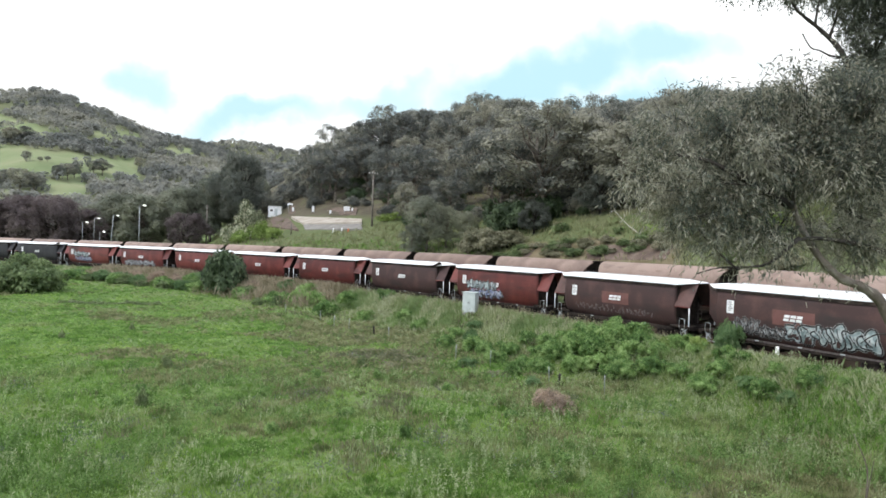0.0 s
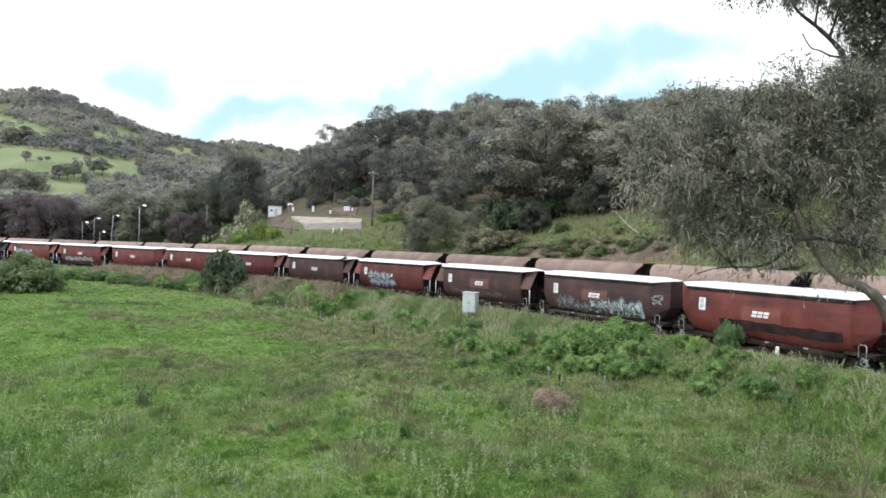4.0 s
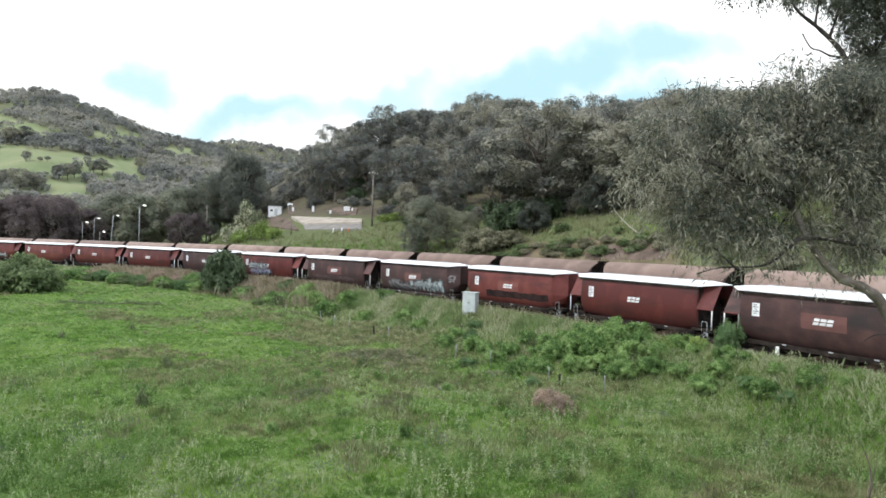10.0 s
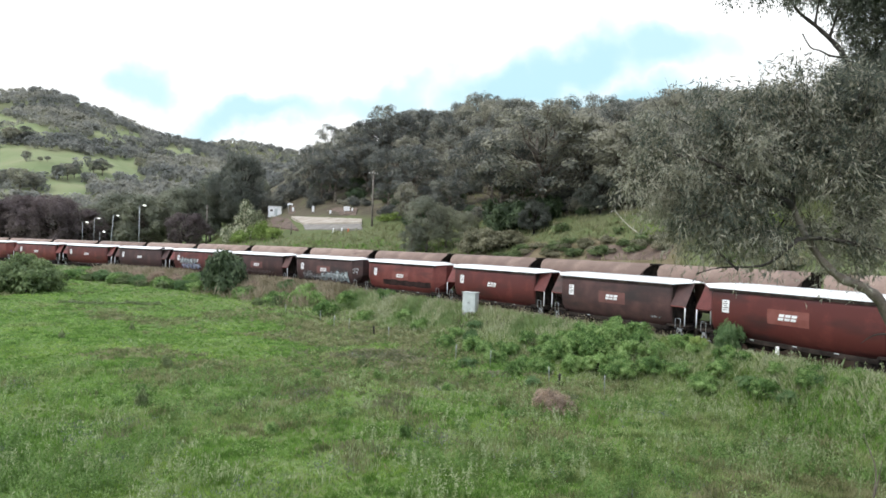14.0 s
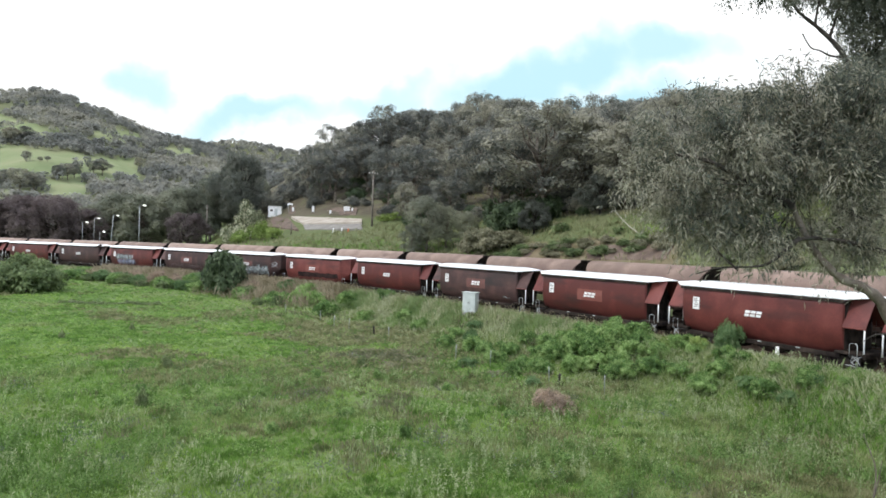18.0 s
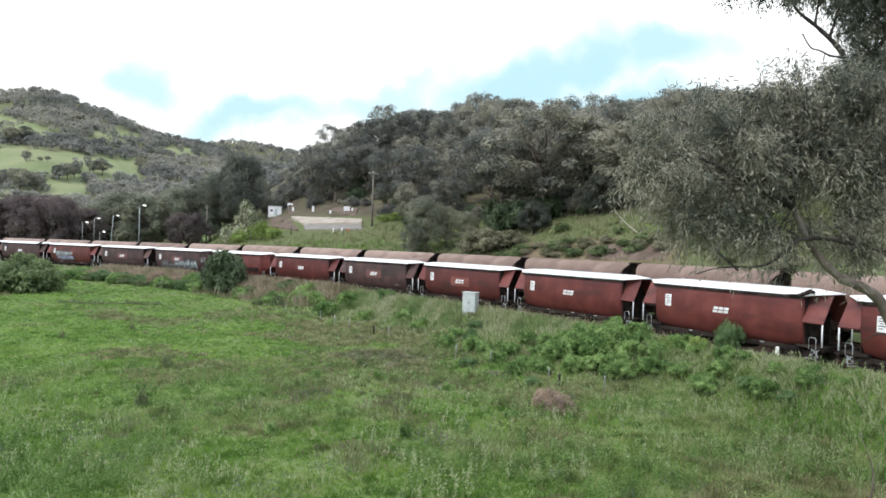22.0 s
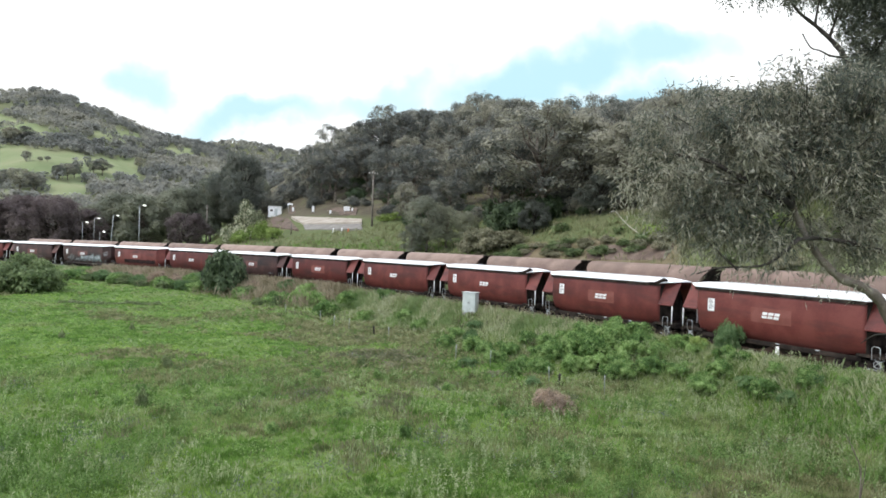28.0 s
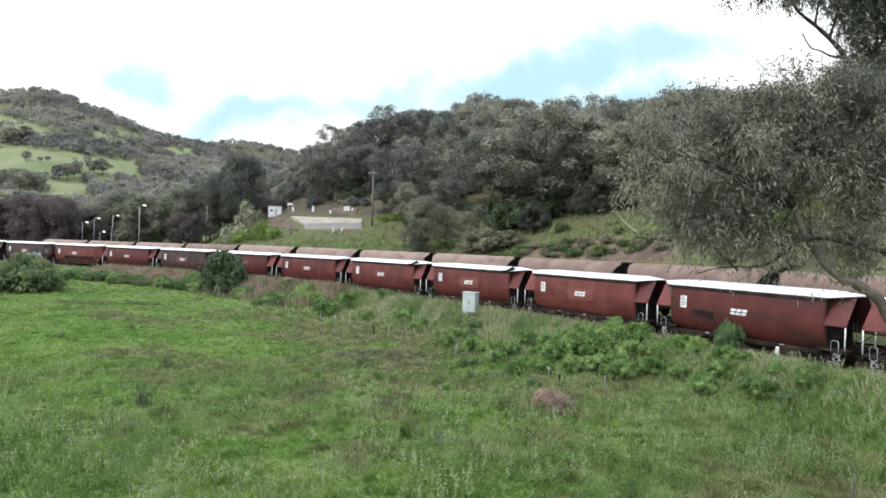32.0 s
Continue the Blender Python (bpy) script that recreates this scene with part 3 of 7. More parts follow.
def slope_end_bm(sgn):
    """Plain upright end with cut corners, under the roof's overhang."""
    bm = bmesh.new()
    plan = [(5.70, -1.36), (6.95, -0.66), (6.95, 0.66), (5.70, 1.36)]
    rings = []
    for z, k in ((1.45, 0.90), (2.2, 1.0), (3.0, 1.02), (4.08, 1.0)):
        rings.append([bm.verts.new((sgn * (5.70 + (x - 5.70) * (0.55 if z < 1.6 else 1.0)), y * k, z)) for x, y in plan])
    for r0, r1 in zip(rings, rings[1:]):
        for i in range(4):
            bm.faces.new((r0[i], r0[(i + 1) % 4], r1[(i + 1) % 4], r1[i]))
    bm.faces.new(rings[0][::-1])
    bm.faces.new(rings[-1])
    bmesh.ops.recalc_face_normals(bm, faces=bm.faces)
    return bm


def on_side(bm, pts, y_out=0.012):
    """A face laid on the wagon's near side from (x, z) corners."""
    return bm.faces.new([bm.verts.new((x, -side_y(z) - y_out, z)) for x, z in pts])


def panel_on_side(bm, x0, x1, z0, z1, y_out=0.012, steps=4):
    zs = [z0 + (z1 - z0) * i / steps for i in range(steps + 1)]
    lo = [(bm.verts.new((x0, -side_y(z) - y_out, z)), bm.verts.new((x1, -side_y(z) - y_out, z))) for z in zs]
    for (a, b), (c, d) in zip(lo, lo[1:]):
        bm.faces.new((a, b, d, c))
    return bm


def ribbon(bm, pts, w, y_out):
    """A painted stroke of width w along (x, z) points of the near side."""
    pr = []
    for i, (x, z) in enumerate(pts):
        a, b = pts[max(0, i - 1)], pts[min(len(pts) - 1, i + 1)]
        dx, dz = b[0] - a[0], b[1] - a[1]
        n = math.hypot(dx, dz) or 1
        ox, oz = -dz / n * w / 2, dx / n * w / 2
        pr.append([bm.verts.new((x + q * ox, -side_y(z + q * oz) - y_out, z + q * oz)) for q in (1, -1)])
    for (a, b), (c, d) in zip(pr, pr[1:]):
        bm.faces.new((a, b, d, c))


def blob(bm, ring, y_out):
    """A filled painted patch inside a ring of (x, z) points."""
    cx, cz = sum(p[0] for p in ring) / len(ring), sum(p[1] for p in ring) / len(ring)
    c = bm.verts.new((cx, -side_y(cz) - y_out, cz))
    v = [bm.verts.new((x, -side_y(z) - y_out, z)) for x, z in ring]
    for i in range(len(v)):
        bm.faces.new((c, v[i], v[(i + 1) % len(v)]))


def bubble_marks(seed, x0, x1, z0, z1, count, pointed=False):
    """Wild sprayed forms, one after another: fill, dark inner lines and a pale outer edge of each; no letters."""
    rnd = random.Random(seed)
    forms = []
    step = (x1 - x0) / count
    for i in range(count):
        fill, line, edge = bmesh.new(), bmesh.new(), bmesh.new()
        cx, cz = x0 + step * (i + 0.5), (z0 + z1) / 2 + rnd.uniform(-0.06, 0.06)
        rx, rz = step * rnd.uniform(0.55, 0.8), (z1 - z0) / 2 * (rnd.uniform(0.85, 1.05) if i % 2 else rnd.uniform(0.7, 0.9))
        ph, k, lean = rnd.uniform(0, 6), rnd.choice((3, 4, 5)), rnd.uniform(-0.25, 0.5)
        ring = []
        for j in range(24):
            t = 2 * math.pi * j / 24
            q = 1 + 0.26 * math.cos(k * t + ph) + 0.1 * math.cos(2 * t + 2 * ph)
            if pointed:
                q = (0.55 + 0.75 * abs(((j * 5 / 24 + ph) % 1.0) * 2 - 1)) * rnd.uniform(0.92, 1.08)
            ring.append((cx + rx * q * math.cos(t) + lean * rz * math.sin(t), max(z0, min(z1 + 0.12, cz + rz * q * math.sin(t)))))
        lift = 0.011 + 0.007 * i
        ribbon(edge, ring + ring[:1], 0.13, lift)
        blob(fill, ring, lift + 0.0015)
        ribbon(line, ring + ring[:1], 0.10, lift + 0.003)
        for m in range(4):
            off, amp, wave = rx * (-0.6 + 0.4 * m + rnd.uniform(-0.1, 0.1)), rx * rnd.uniform(0.1, 0.24), rnd.uniform(2.0, 4.5)
            lo, hi = rnd.uniform(-0.8, -0.2), rnd.uniform(0.2, 0.75)
            arc = [(cx + off + amp * math.sin(wave * q + ph + m) + lean * rz * q, cz + rz * q) for q in np.linspace(lo, hi, 9)]
            ribbon(line, arc, 0.085 if m % 2 else 0.06, lift + 0.004)
            ribbon(edge, [(x + 0.07, z + 0.06) for x, z in arc[1:-1]], 0.05, lift + 0.0048)
        forms.append((fill, line, edge))
    return forms


def scrawl(seed, x0, x1, z0, z1):
    rnd = random.Random(seed)
    bm = bmesh.new()
    n = int((x1 - x0) / 0.28)
    for i in range(n):
        a = x0 + (x1 - x0) * i / n
        pts = [(a + rnd.uniform(-0.08, 0.3), rnd.uniform(z0, z1)) for _ in range(4)]
        sm = []
        for j in range(10):
            t = j / 9 * (len(pts) - 1)
            k = min(int(t), len(pts) - 2)
            q = t - k
            q = q * q * (3 - 2 * q)
            sm.append((pts[k][0] * (1 - q) + pts[k + 1][0] * q, pts[k][1] * (1 - q) + pts[k + 1][1] * q))
        ribbon(bm, sm, 0.055, 0.012 + 0.0007 * (i % 8))
    return bm


def mark_bm(i):
    """One of three leaning pairs of plain bars of the operator's white mark."""
    x0 = -0.60 + i * 0.42
    bm = panel_lean(bmesh.new(), x0, x0 + 0.36, 2.40, 2.56)
    panel_lean(bm, x0 + 0.06, x0 + 0.42, 2.61, 2.78)
    return bm


def panel_lean(bm, x0, x1, z0, z1):
    k = 0.3 * (z1 - z0)
    on_side(bm, [(x0, z0), (x1, z0), (x1 + k, z1), (x0 + k, z1)], 0.018)
    return bm


def wheel_bm():
    bm = bmesh.new()
    tube(bm, [(0, -0.80, 0), (0, -0.735, 0)], 0.46, 20)
    tube(bm, [(0, -0.735, 0), (0, -0.70, 0)], 0.49, 20)
    tube(bm, [(0, 0.735, 0), (0, 0.80, 0)], 0.46, 20)
    tube(bm, [(0, 0.70, 0), (0, 0.735, 0)], 0.49, 20)
    tube(bm, [(0, -0.95, 0), (0, 0.95, 0)], 0.075, 10)
    return bm


def bogie_frame_bm(x):
    bm = bmesh.new()
    for y in (-1.02, 0.94):
        # cast side frame: bar that bends down at the axle boxes
        pr = [(-1.15, 0.62), (-1.15, 0.40), (-0.75, 0.34), (-0.45, 0.30), (0.45, 0.30), (0.75, 0.34), (1.15, 0.40), (1.15, 0.62), (0.55, 0.86), (-0.55, 0.86)]
        a = [bm.verts.new((x + px, y, z)) for px, z in pr]
        b = [bm.verts.new((x + px, y + 0.08, z)) for px, z in pr]
        bm.faces.new(a)
        bm.faces.new(b[::-1])
        for i in range(len(pr)):
            bm.faces.new((a[i], b[i], b[(i + 1) % len(pr)], a[(i + 1) % len(pr)]))
        for bx in (-0.9, 0.9):
            box(bm, x + bx - 0.14, x + bx + 0.14, y - 0.07, y + 0.01, 0.36, 0.6, 0.02)
        for k in (-0.16, 0.0, 0.16):
            tube(bm, [(x + k, y - 0.02, 0.42), (x + k, y - 0.02, 0.74)], 0.06, 6)
    box(bm, x - 0.22, x + 0.22, -0.95, 0.95, 0.5, 0.8, 0.03)
    bmesh.ops.recalc_face_normals(bm, faces=bm.faces)
    return bm


MESHES = {}


def shared(key, make, material):
    if key not in MESHES:
        bm = make()
        me = bpy.data.meshes.new(key)
        bm.to_mesh(me)
        bm.free()
        me.materials.append(material)
        MESHES[key] = me
    return MESHES[key]


def post_bm(x, y, z0, z1, r=0.045):
    bm = bmesh.new()
    tube(bm, [(x, y, z0), (x, y, z1)], r, 8)
    return bm


def handrail_bm(x, y):
    bm = bmesh.new()
    tube(bm, [(x - 0.22, y, 0.95), (x - 0.22, y, 1.55), (x - 0.15, y, 1.63), (x + 0.15, y, 1.63), (x + 0.22, y, 1.55), (x + 0.22, y, 0.95)], 0.022, 6)
    return bm


def rigging_bm(sg):
    """Rods, levers and a hand wheel of the brake beside the bogie."""
    bm = bmesh.new()
    for a, b in (((6.2, 0.55), (6.75, 0.95)), ((6.25, 0.95), (6.7, 0.5)), ((5.9, 0.4), (6.5, 0.35)), ((6.55, 0.3), (6.6, 0.85))):
        tube(bm, [(sg * a[0], -1.2, a[1]), (sg * (a[0] + b[0]) / 2, -1.22, (a[1] + b[1]) / 2 + 0.04), (sg * b[0], -1.2, b[1])], 0.028, 6)
    tube(bm, [(sg * 6.42 + 0.2 * math.cos(t), -1.24, 0.7 + 0.2 * math.sin(t)) for t in np.linspace(0, 2 * math.pi, 15)], 0.018, 5)
    return bm


def ladder_bm(x, y):
    bm = bmesh.new()
    for o in (-0.2, 0.2):
        tube(bm, [(x, y + o, 1.15), (x, y + o, 2.75)], 0.02, 6)
    for z in np.arange(1.3, 2.75, 0.3):
        tube(bm, [(x, y - 0.2, z), (x, y + 0.2, z)], 0.015, 6)
    return bm


def underframe_bm():
    bm = bmesh.new()
    box(bm, -7.05, 7.05, -0.22, 0.22, 0.82, 1.14, 0.02)
    for sg in (-1, 1):
        box(bm, min(sg * 5.3, sg * 7.05), max(sg * 5.3, sg * 7.05), -1.35, 1.35, 1.0, 1.14, 0.015)
        box(bm, min(sg * 6.95, sg * 7.10), max(sg * 6.95, sg * 7.10), -1.38, 1.38, 0.86, 1.16, 0.015)
    return bm


def sill_bm(y):
    bm = bmesh.new()
    box(bm, -5.5, 5.5, y - 0.035, y + 0.035, 0.70, 0.97, 0.01)
    return bm


def chute_bm(x):
    bm = bmesh.new()
    t = [(x - 1.4, -0.82, 0.80), (x + 1.4, -0.82, 0.80), (x + 1.4, 0.82, 0.80), (x - 1.4, 0.82, 0.80)]
    b = [(x - 0.5, -0.5, 0.30), (x + 0.5, -0.5, 0.30), (x + 0.5, 0.5, 0.30), (x - 0.5, 0.5, 0.30)]
    tv, bv = [bm.verts.new(p) for p in t], [bm.verts.new(p) for p in b]
    bm.faces.new(tv)
    bm.faces.new(bv[::-1])
    for i in range(4):
        bm.faces.new((tv[i], tv[(i + 1) % 4], bv[(i + 1) % 4], bv[i]))
    bmesh.ops.recalc_face_normals(bm, faces=bm.faces)
    return bm


def coupler_bm(sg):
    bm = bmesh.new()
    box(bm, min(sg * 7.0, sg * 7.5), max(sg * 7.0, sg * 7.5), -0.1, 0.1, 0.78, 0.98, 0.02)
    box(bm, min(sg * 7.32, sg * 7.52), max(sg * 7.32, sg * 7.52), -0.17, 0.17, 0.74, 1.02, 0.03)
    return bm


def hose_bm(sg):
    bm = bmesh.new()
    tube(bm, [(sg * 7.08, -0.45, 0.95), (sg * 7.25, -0.48, 0.75), (sg * 7.42, -0.42, 0.55), (sg * 7.52, -0.3, 0.5)], 0.03, 6)
    return bm


def hopper_wagon(n, paint, hoods=True, patch=True, marks="", latch=False, label=""):
    body_mat = {"red": M_RED, "brown": M_BROWN, "black": M_BLACK}[paint]
    w = put("hopper_wagon", None)
    tagged(w, label, "hopper wagon", "wagons of the near train")
    body = put("body", shared("body_" + paint, wagon_shell, body_mat), w)
    roof = put("roof", shared("roof", roof_bm, M_ROOF), w, "white arched roof panel")
    put("hatch_seam", shared("hatch_seam", hatch_bm, M_SEAM), roof)
    trim = bmesh.new()
    for y in (-1.43, 1.43):
        box(trim, -5.9, 5.9, y - 0.04, y + 0.04, 3.78, 3.97)
    put("roof_trim", MESHES.get("roof_trim") or shared("roof_trim", lambda: trim, M_UNDER), w)
    if hoods:
        for sg in (-1, 1):
            for sd in (-1, 1):
                hd = put("hood", shared("hood%+d%+d%s" % (sg, sd, paint), lambda: hood_bm(sg, sd), body_mat), w)
                put("lip", shared("lip%+d%+d" % (sg, sd), lambda: lip_bm(sg, sd), M_WHITE if n % 2 == 0 else body_mat), hd)
                put("post", shared("post%+d%+d" % (sg, sd), lambda: post_bm(sg * 7.0, sd * 1.39, 1.14, 2.42, 0.045), M_WHITE), w, "white upright post")
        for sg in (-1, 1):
            put("end_plate", shared("endshade%+d" % sg, lambda: end_shade_bm(sg), M_UNDER), w, "dark plate standing for shade on the wagon's end")
    else:
        for sg in (-1, 1):
            put("end_sheet", shared("endsheet%+d%s" % (sg, paint), lambda: slope_end_bm(sg), body_mat), w)
    for sg in (-1, 1):
        put("handrail", shared("handrail%+d" % sg, lambda: handrail_bm(sg * 6.4, -1.36), M_SPRAY), w, "pale looped handrail")
        put("ladder", shared("ladder%+d" % sg, lambda: ladder_bm(sg * 6.1, 0.9), M_LINK), w)
        put("coupler", shared("coupler%+d" % sg, lambda: coupler_bm(sg), M_UNDER), w)
        put("brake_rigging", shared("rigging%+d" % sg, lambda: rigging_bm(sg), M_SPRAY), w, "pale painted brake rods and levers")
        put("brake_hose", shared("hose%+d" % sg, lambda: hose_bm(sg), M_UNDER), w)
        bg = put("bogie", shared("bogie%+d" % sg, lambda: bogie_frame_bm(sg * 5.1), M_UNDER), w, "dark cast steel bogie")
        for ax in (-0.9, 0.9):
            put("wheelset", shared("wheelset", wheel_bm, M_LINK), bg, m=pose(sg * 5.1 + ax, 0, 0.46))
    put("underframe", shared("underframe", underframe_bm, M_UNDER), w)
    for y in (-1.14, 1.14):
        put("side_sill", shared("sill%+.1f" % y, lambda: sill_bm(y), M_UNDER), w)
    for x in (-2.2, 0.8):
        put("discharge_chute", shared("chute%+.1f" % x, lambda: chute_bm(x), M_UNDER), w)
    pl = put("placard", shared("placard", lambda: panel_on_side(bmesh.new(), -4.78, -4.22, 2.46, 3.28, 0.015), M_WHITE), w, "white data placard with small dark bars")

    def bars():
        bm = bmesh.new()
        for i, (a, b) in enumerate(((-4.68, -4.4), (-4.7, -4.34), (-4.6, -4.42), (-4.7, -4.3), (-4.66, -4.45))):
            z = 3.14 - i * 0.13
            on_side(bm, [(a, z), (b, z), (b, z + 0.05), (a, z + 0.05)], 0.02)
        return bm
    put("placard_print", shared("placard_print", bars, M_LINK), pl)
    if patch:
        put("paint_patch", shared("patch_" + paint, lambda: panel_on_side(bmesh.new(), -1.35, 1.45, 2.12, 3.02, 0.008), M_PATCH_RED if paint == "red" else M_PATCH_BROWN), w, "faded repainted rectangle")
    for i in range(3):
        put("painted_mark", shared("painted_mark%d" % i, lambda: mark_bm(i), M_WHITE), w, "white painted block of the operator's mark")
    for x in (-2.6, 0.4, 3.0):
        def bracket(x=x):
            bm = bmesh.new()
            box(bm, x - 0.14, x + 0.14, -1.24, -1.18, 0.90, 0.97, 0.01)
            return bm
        put("bracket", shared("bracket%+.1f" % x, bracket, M_SPRAY), w)
    if latch:
        def latch_bm():
            bm = bmesh.new()
            tube(bm, [(4.9, -1.53, 3.98), (5.5, -1.53, 4.0), (5.9, -1.48, 4.12), (6.15, -1.3, 4.26), (6.3, -1.1, 4.2)], [0.05, 0.07, 0.13, 0.15, 0.07], 7)
            return bm
        put("hatch_latch", shared("hatch_latch", latch_bm, M_UNDER), roof, "dark hatch hinge arm")
    def graffiti(seed, box_, count, fill_mat, fill_label, pointed=False):
        for f, l, e in bubble_marks(seed, *box_, count, pointed):
            g = part("graffiti", f, fill_mat, w, fill_label)
            part("graffiti_line", l, M_INK, g, "black sprayed inner lines")
            part("graffiti_edge", e, M_SPRAY, g, "white sprayed outer edge")

    def band(x0, x1, z0, z1):
        rb = random.Random(int(x0 * 10))
        bm = bmesh.new()
        cols = []
        for i in range(15):
            x = x0 + (x1 - x0) * i / 14
            lo, hi = z0 + rb.uniform(-0.05, 0.09), z1 + rb.uniform(-0.10, 0.04)
            cols.append([bm.verts.new((x, -side_y(z) - 0.010, z)) for z in (lo, (2 * lo + hi) / 3, (lo + 2 * hi) / 3, hi)])
        for p, q in zip(cols, cols[1:]):
            for j in range(3):
                bm.faces.new((p[j], q[j], q[j + 1], p[j + 1]))
        part("overpainted_band", bm, M_SOOT, w, "sooty black overpainted band")
    if marks == "big":
        graffiti(5, (-0.3, 5.1, 1.12, 2.5), 6, M_TEAL, "pale grey-teal sprayed bubble graffiti")
        graffiti(3, (-4.3, -2.5, 1.22, 2.35), 3, M_FAINT, "pale-edged pointed sprayed graffiti", True)
        graffiti(8, (-2.6, -0.7, 1.15, 1.95), 4, M_FAINT, "pale-edged pointed sprayed graffiti", True)
        bm = bmesh.new()
        box(bm, -5.4, 5.4, -1.20, -1.178, 0.86, 0.96)
        part("painted_sill_line", bm, M_LINK, w)
        bm = bmesh.new()
        loop = []
        for a in np.linspace(0, 2 * math.pi, 60):
            o = -1.12 + 0.15 * math.cos(3 * a) + 0.06 * math.cos(7 * a)
            loop.append((5.70 + (o + 1.36) * 1.786, o - 0.03, 2.72 + 0.30 * math.sin(2 * a + 0.5) + 0.10 * math.sin(9 * a)))
        tube(bm, loop, 0.022, 4)
        part("graffiti_end_tag", bm, M_SPRAY, w, "pale sprayed loops on the end")
    elif marks == "blue":
        graffiti(11 + n, (-3.9, 0.3, 2.0, 2.95), 5, M_TEAL, "pale blue-green sprayed bubble graffiti", True)
        graffiti(14 + n, (-3.6, 1.0, 1.2, 2.15), 5, M_BLUE, "violet-blue sprayed bubble graffiti", True)
        part("graffiti_shade", scrawl(8, -3.4, 0.9, 1.35, 2.3), M_PINK, w, "pink sprayed strokes")
    elif marks == "scrawl":
        part("graffiti_tag", scrawl(21 + n, -4.3, 3.8, 1.4, 1.95), M_FAINT, w, "faint sprayed scrawl along the side")
    elif marks == "low":
        graffiti(40 + n, (-4.4, 3.6, 1.15, 2.0), 8, M_SPRAY, "pale sprayed bubble graffiti")
    elif marks == "band":
        band(-3.1, 5.3, 1.50, 2.13)
    elif marks == "square":
        band(-3.9, -1.9, 1.95, 2.45)
    elif marks == "small":
        part("graffiti_tag", scrawl(60, 3.9, 5.0, 1.35, 1.65), M_TEAL, w, "small teal sprayed scrawl")
    return w


RED_LABEL = "red oxide hopper wagon with a white roof and end hoods"
BROWN_LABEL = "soot-darkened brown hopper wagon with a white roof"
# number from the graffiti wagon's mates: paint, hoods, patch, marks, latch
TRAIN = {
    16: ("black", True, False, "low", False), 15: ("black", True, False, "", False), 14: ("black", True, False, "", False), 13: ("black", True, False, "", True),
    12: ("red", True, False, "blue", False), 11: ("red", True, False, "low", False), 10: ("red", False, False, "", False), 9: ("red", True, False, "", False),
    8: ("red", True, False, "", False), 7: ("brown", True, False, "", True), 6: ("red", True, False, "blue", False), 5: ("brown", True, True, "scrawl", False),
    4: ("brown", False, True, "big", False), 3: ("red", False, True, "band", False), 2: ("red", True, False, "", False), 1: ("brown", True, True, "small", False),
    0: ("red", True, True, "", False), -1: ("red", True, False, "", False), -2: ("red", True, False, "", True), -3: ("red", True, True, "", True),
    -4: ("red", True, True, "", False), -5: ("red", True, False, "square", False), -6: ("red", True, True, "", False), -7: ("red", True, False, "", True)}
WAGONS = []
for _n, (_p, _h, _pt, _mk, _lt) in sorted(TRAIN.items()):
    _lab = {"red": RED_LABEL, "brown": BROWN_LABEL, "black": "black hopper wagon with a white roof and end hoods"}[_p]
    if _mk in ("big", "blue", "low"):
        _lab = {"red": "red oxide", "brown": "sooty brown", "black": "black"}[_p] + " hopper wagon with a white roof and sprayed graffiti"
    elif not _h:
        _lab = "red oxide hopper wagon with a white roof and plain sloping ends"
    WAGONS.append((_n, hopper_wagon(_n, _p, _h, _pt, _mk, _lt, _lab)))


# ---- covered wagons of the far train ----
def far_end(z):
    """How far out the covered wagon's sloping end lies at a height, as a share of its half length."""
    return 1.0 - 0.08 * max(0.0, 4.30 - max(z, 2.3))


def far_shell():
    bm = bmesh.new()
    pr = [(-1.15, 0.95), (-1.4, 1.5), (-1.45, 2.6)] + [(-1.45 * math.cos(t), 2.75 + 1.55 * math.sin(t)) for t in np.linspace(0.12, math.pi - 0.12, 13)] + [(1.45, 2.6), (1.4, 1.5), (1.15, 0.95)]
    loops = []
    for x, k in ((-6.60, 0.97), (-6.54, 1.0), (6.54, 1.0), (6.60, 0.97)):
        loops.append([bm.verts.new((x * far_end(z), y * k, 2.2 + (z - 2.2) * k)) for y, z in pr])
    n = len(pr)
    for a, b in zip(loops, loops[1:]):
        for i in range(n):
            bm.faces.new((a[i], b[i], b[(i + 1) % n], a[(i + 1) % n])).smooth = True
    bm.faces.new(loops[0])
    bm.faces.new(loops[-1][::-1])
    bmesh.ops.recalc_face_normals(bm, faces=bm.faces)
    return bm


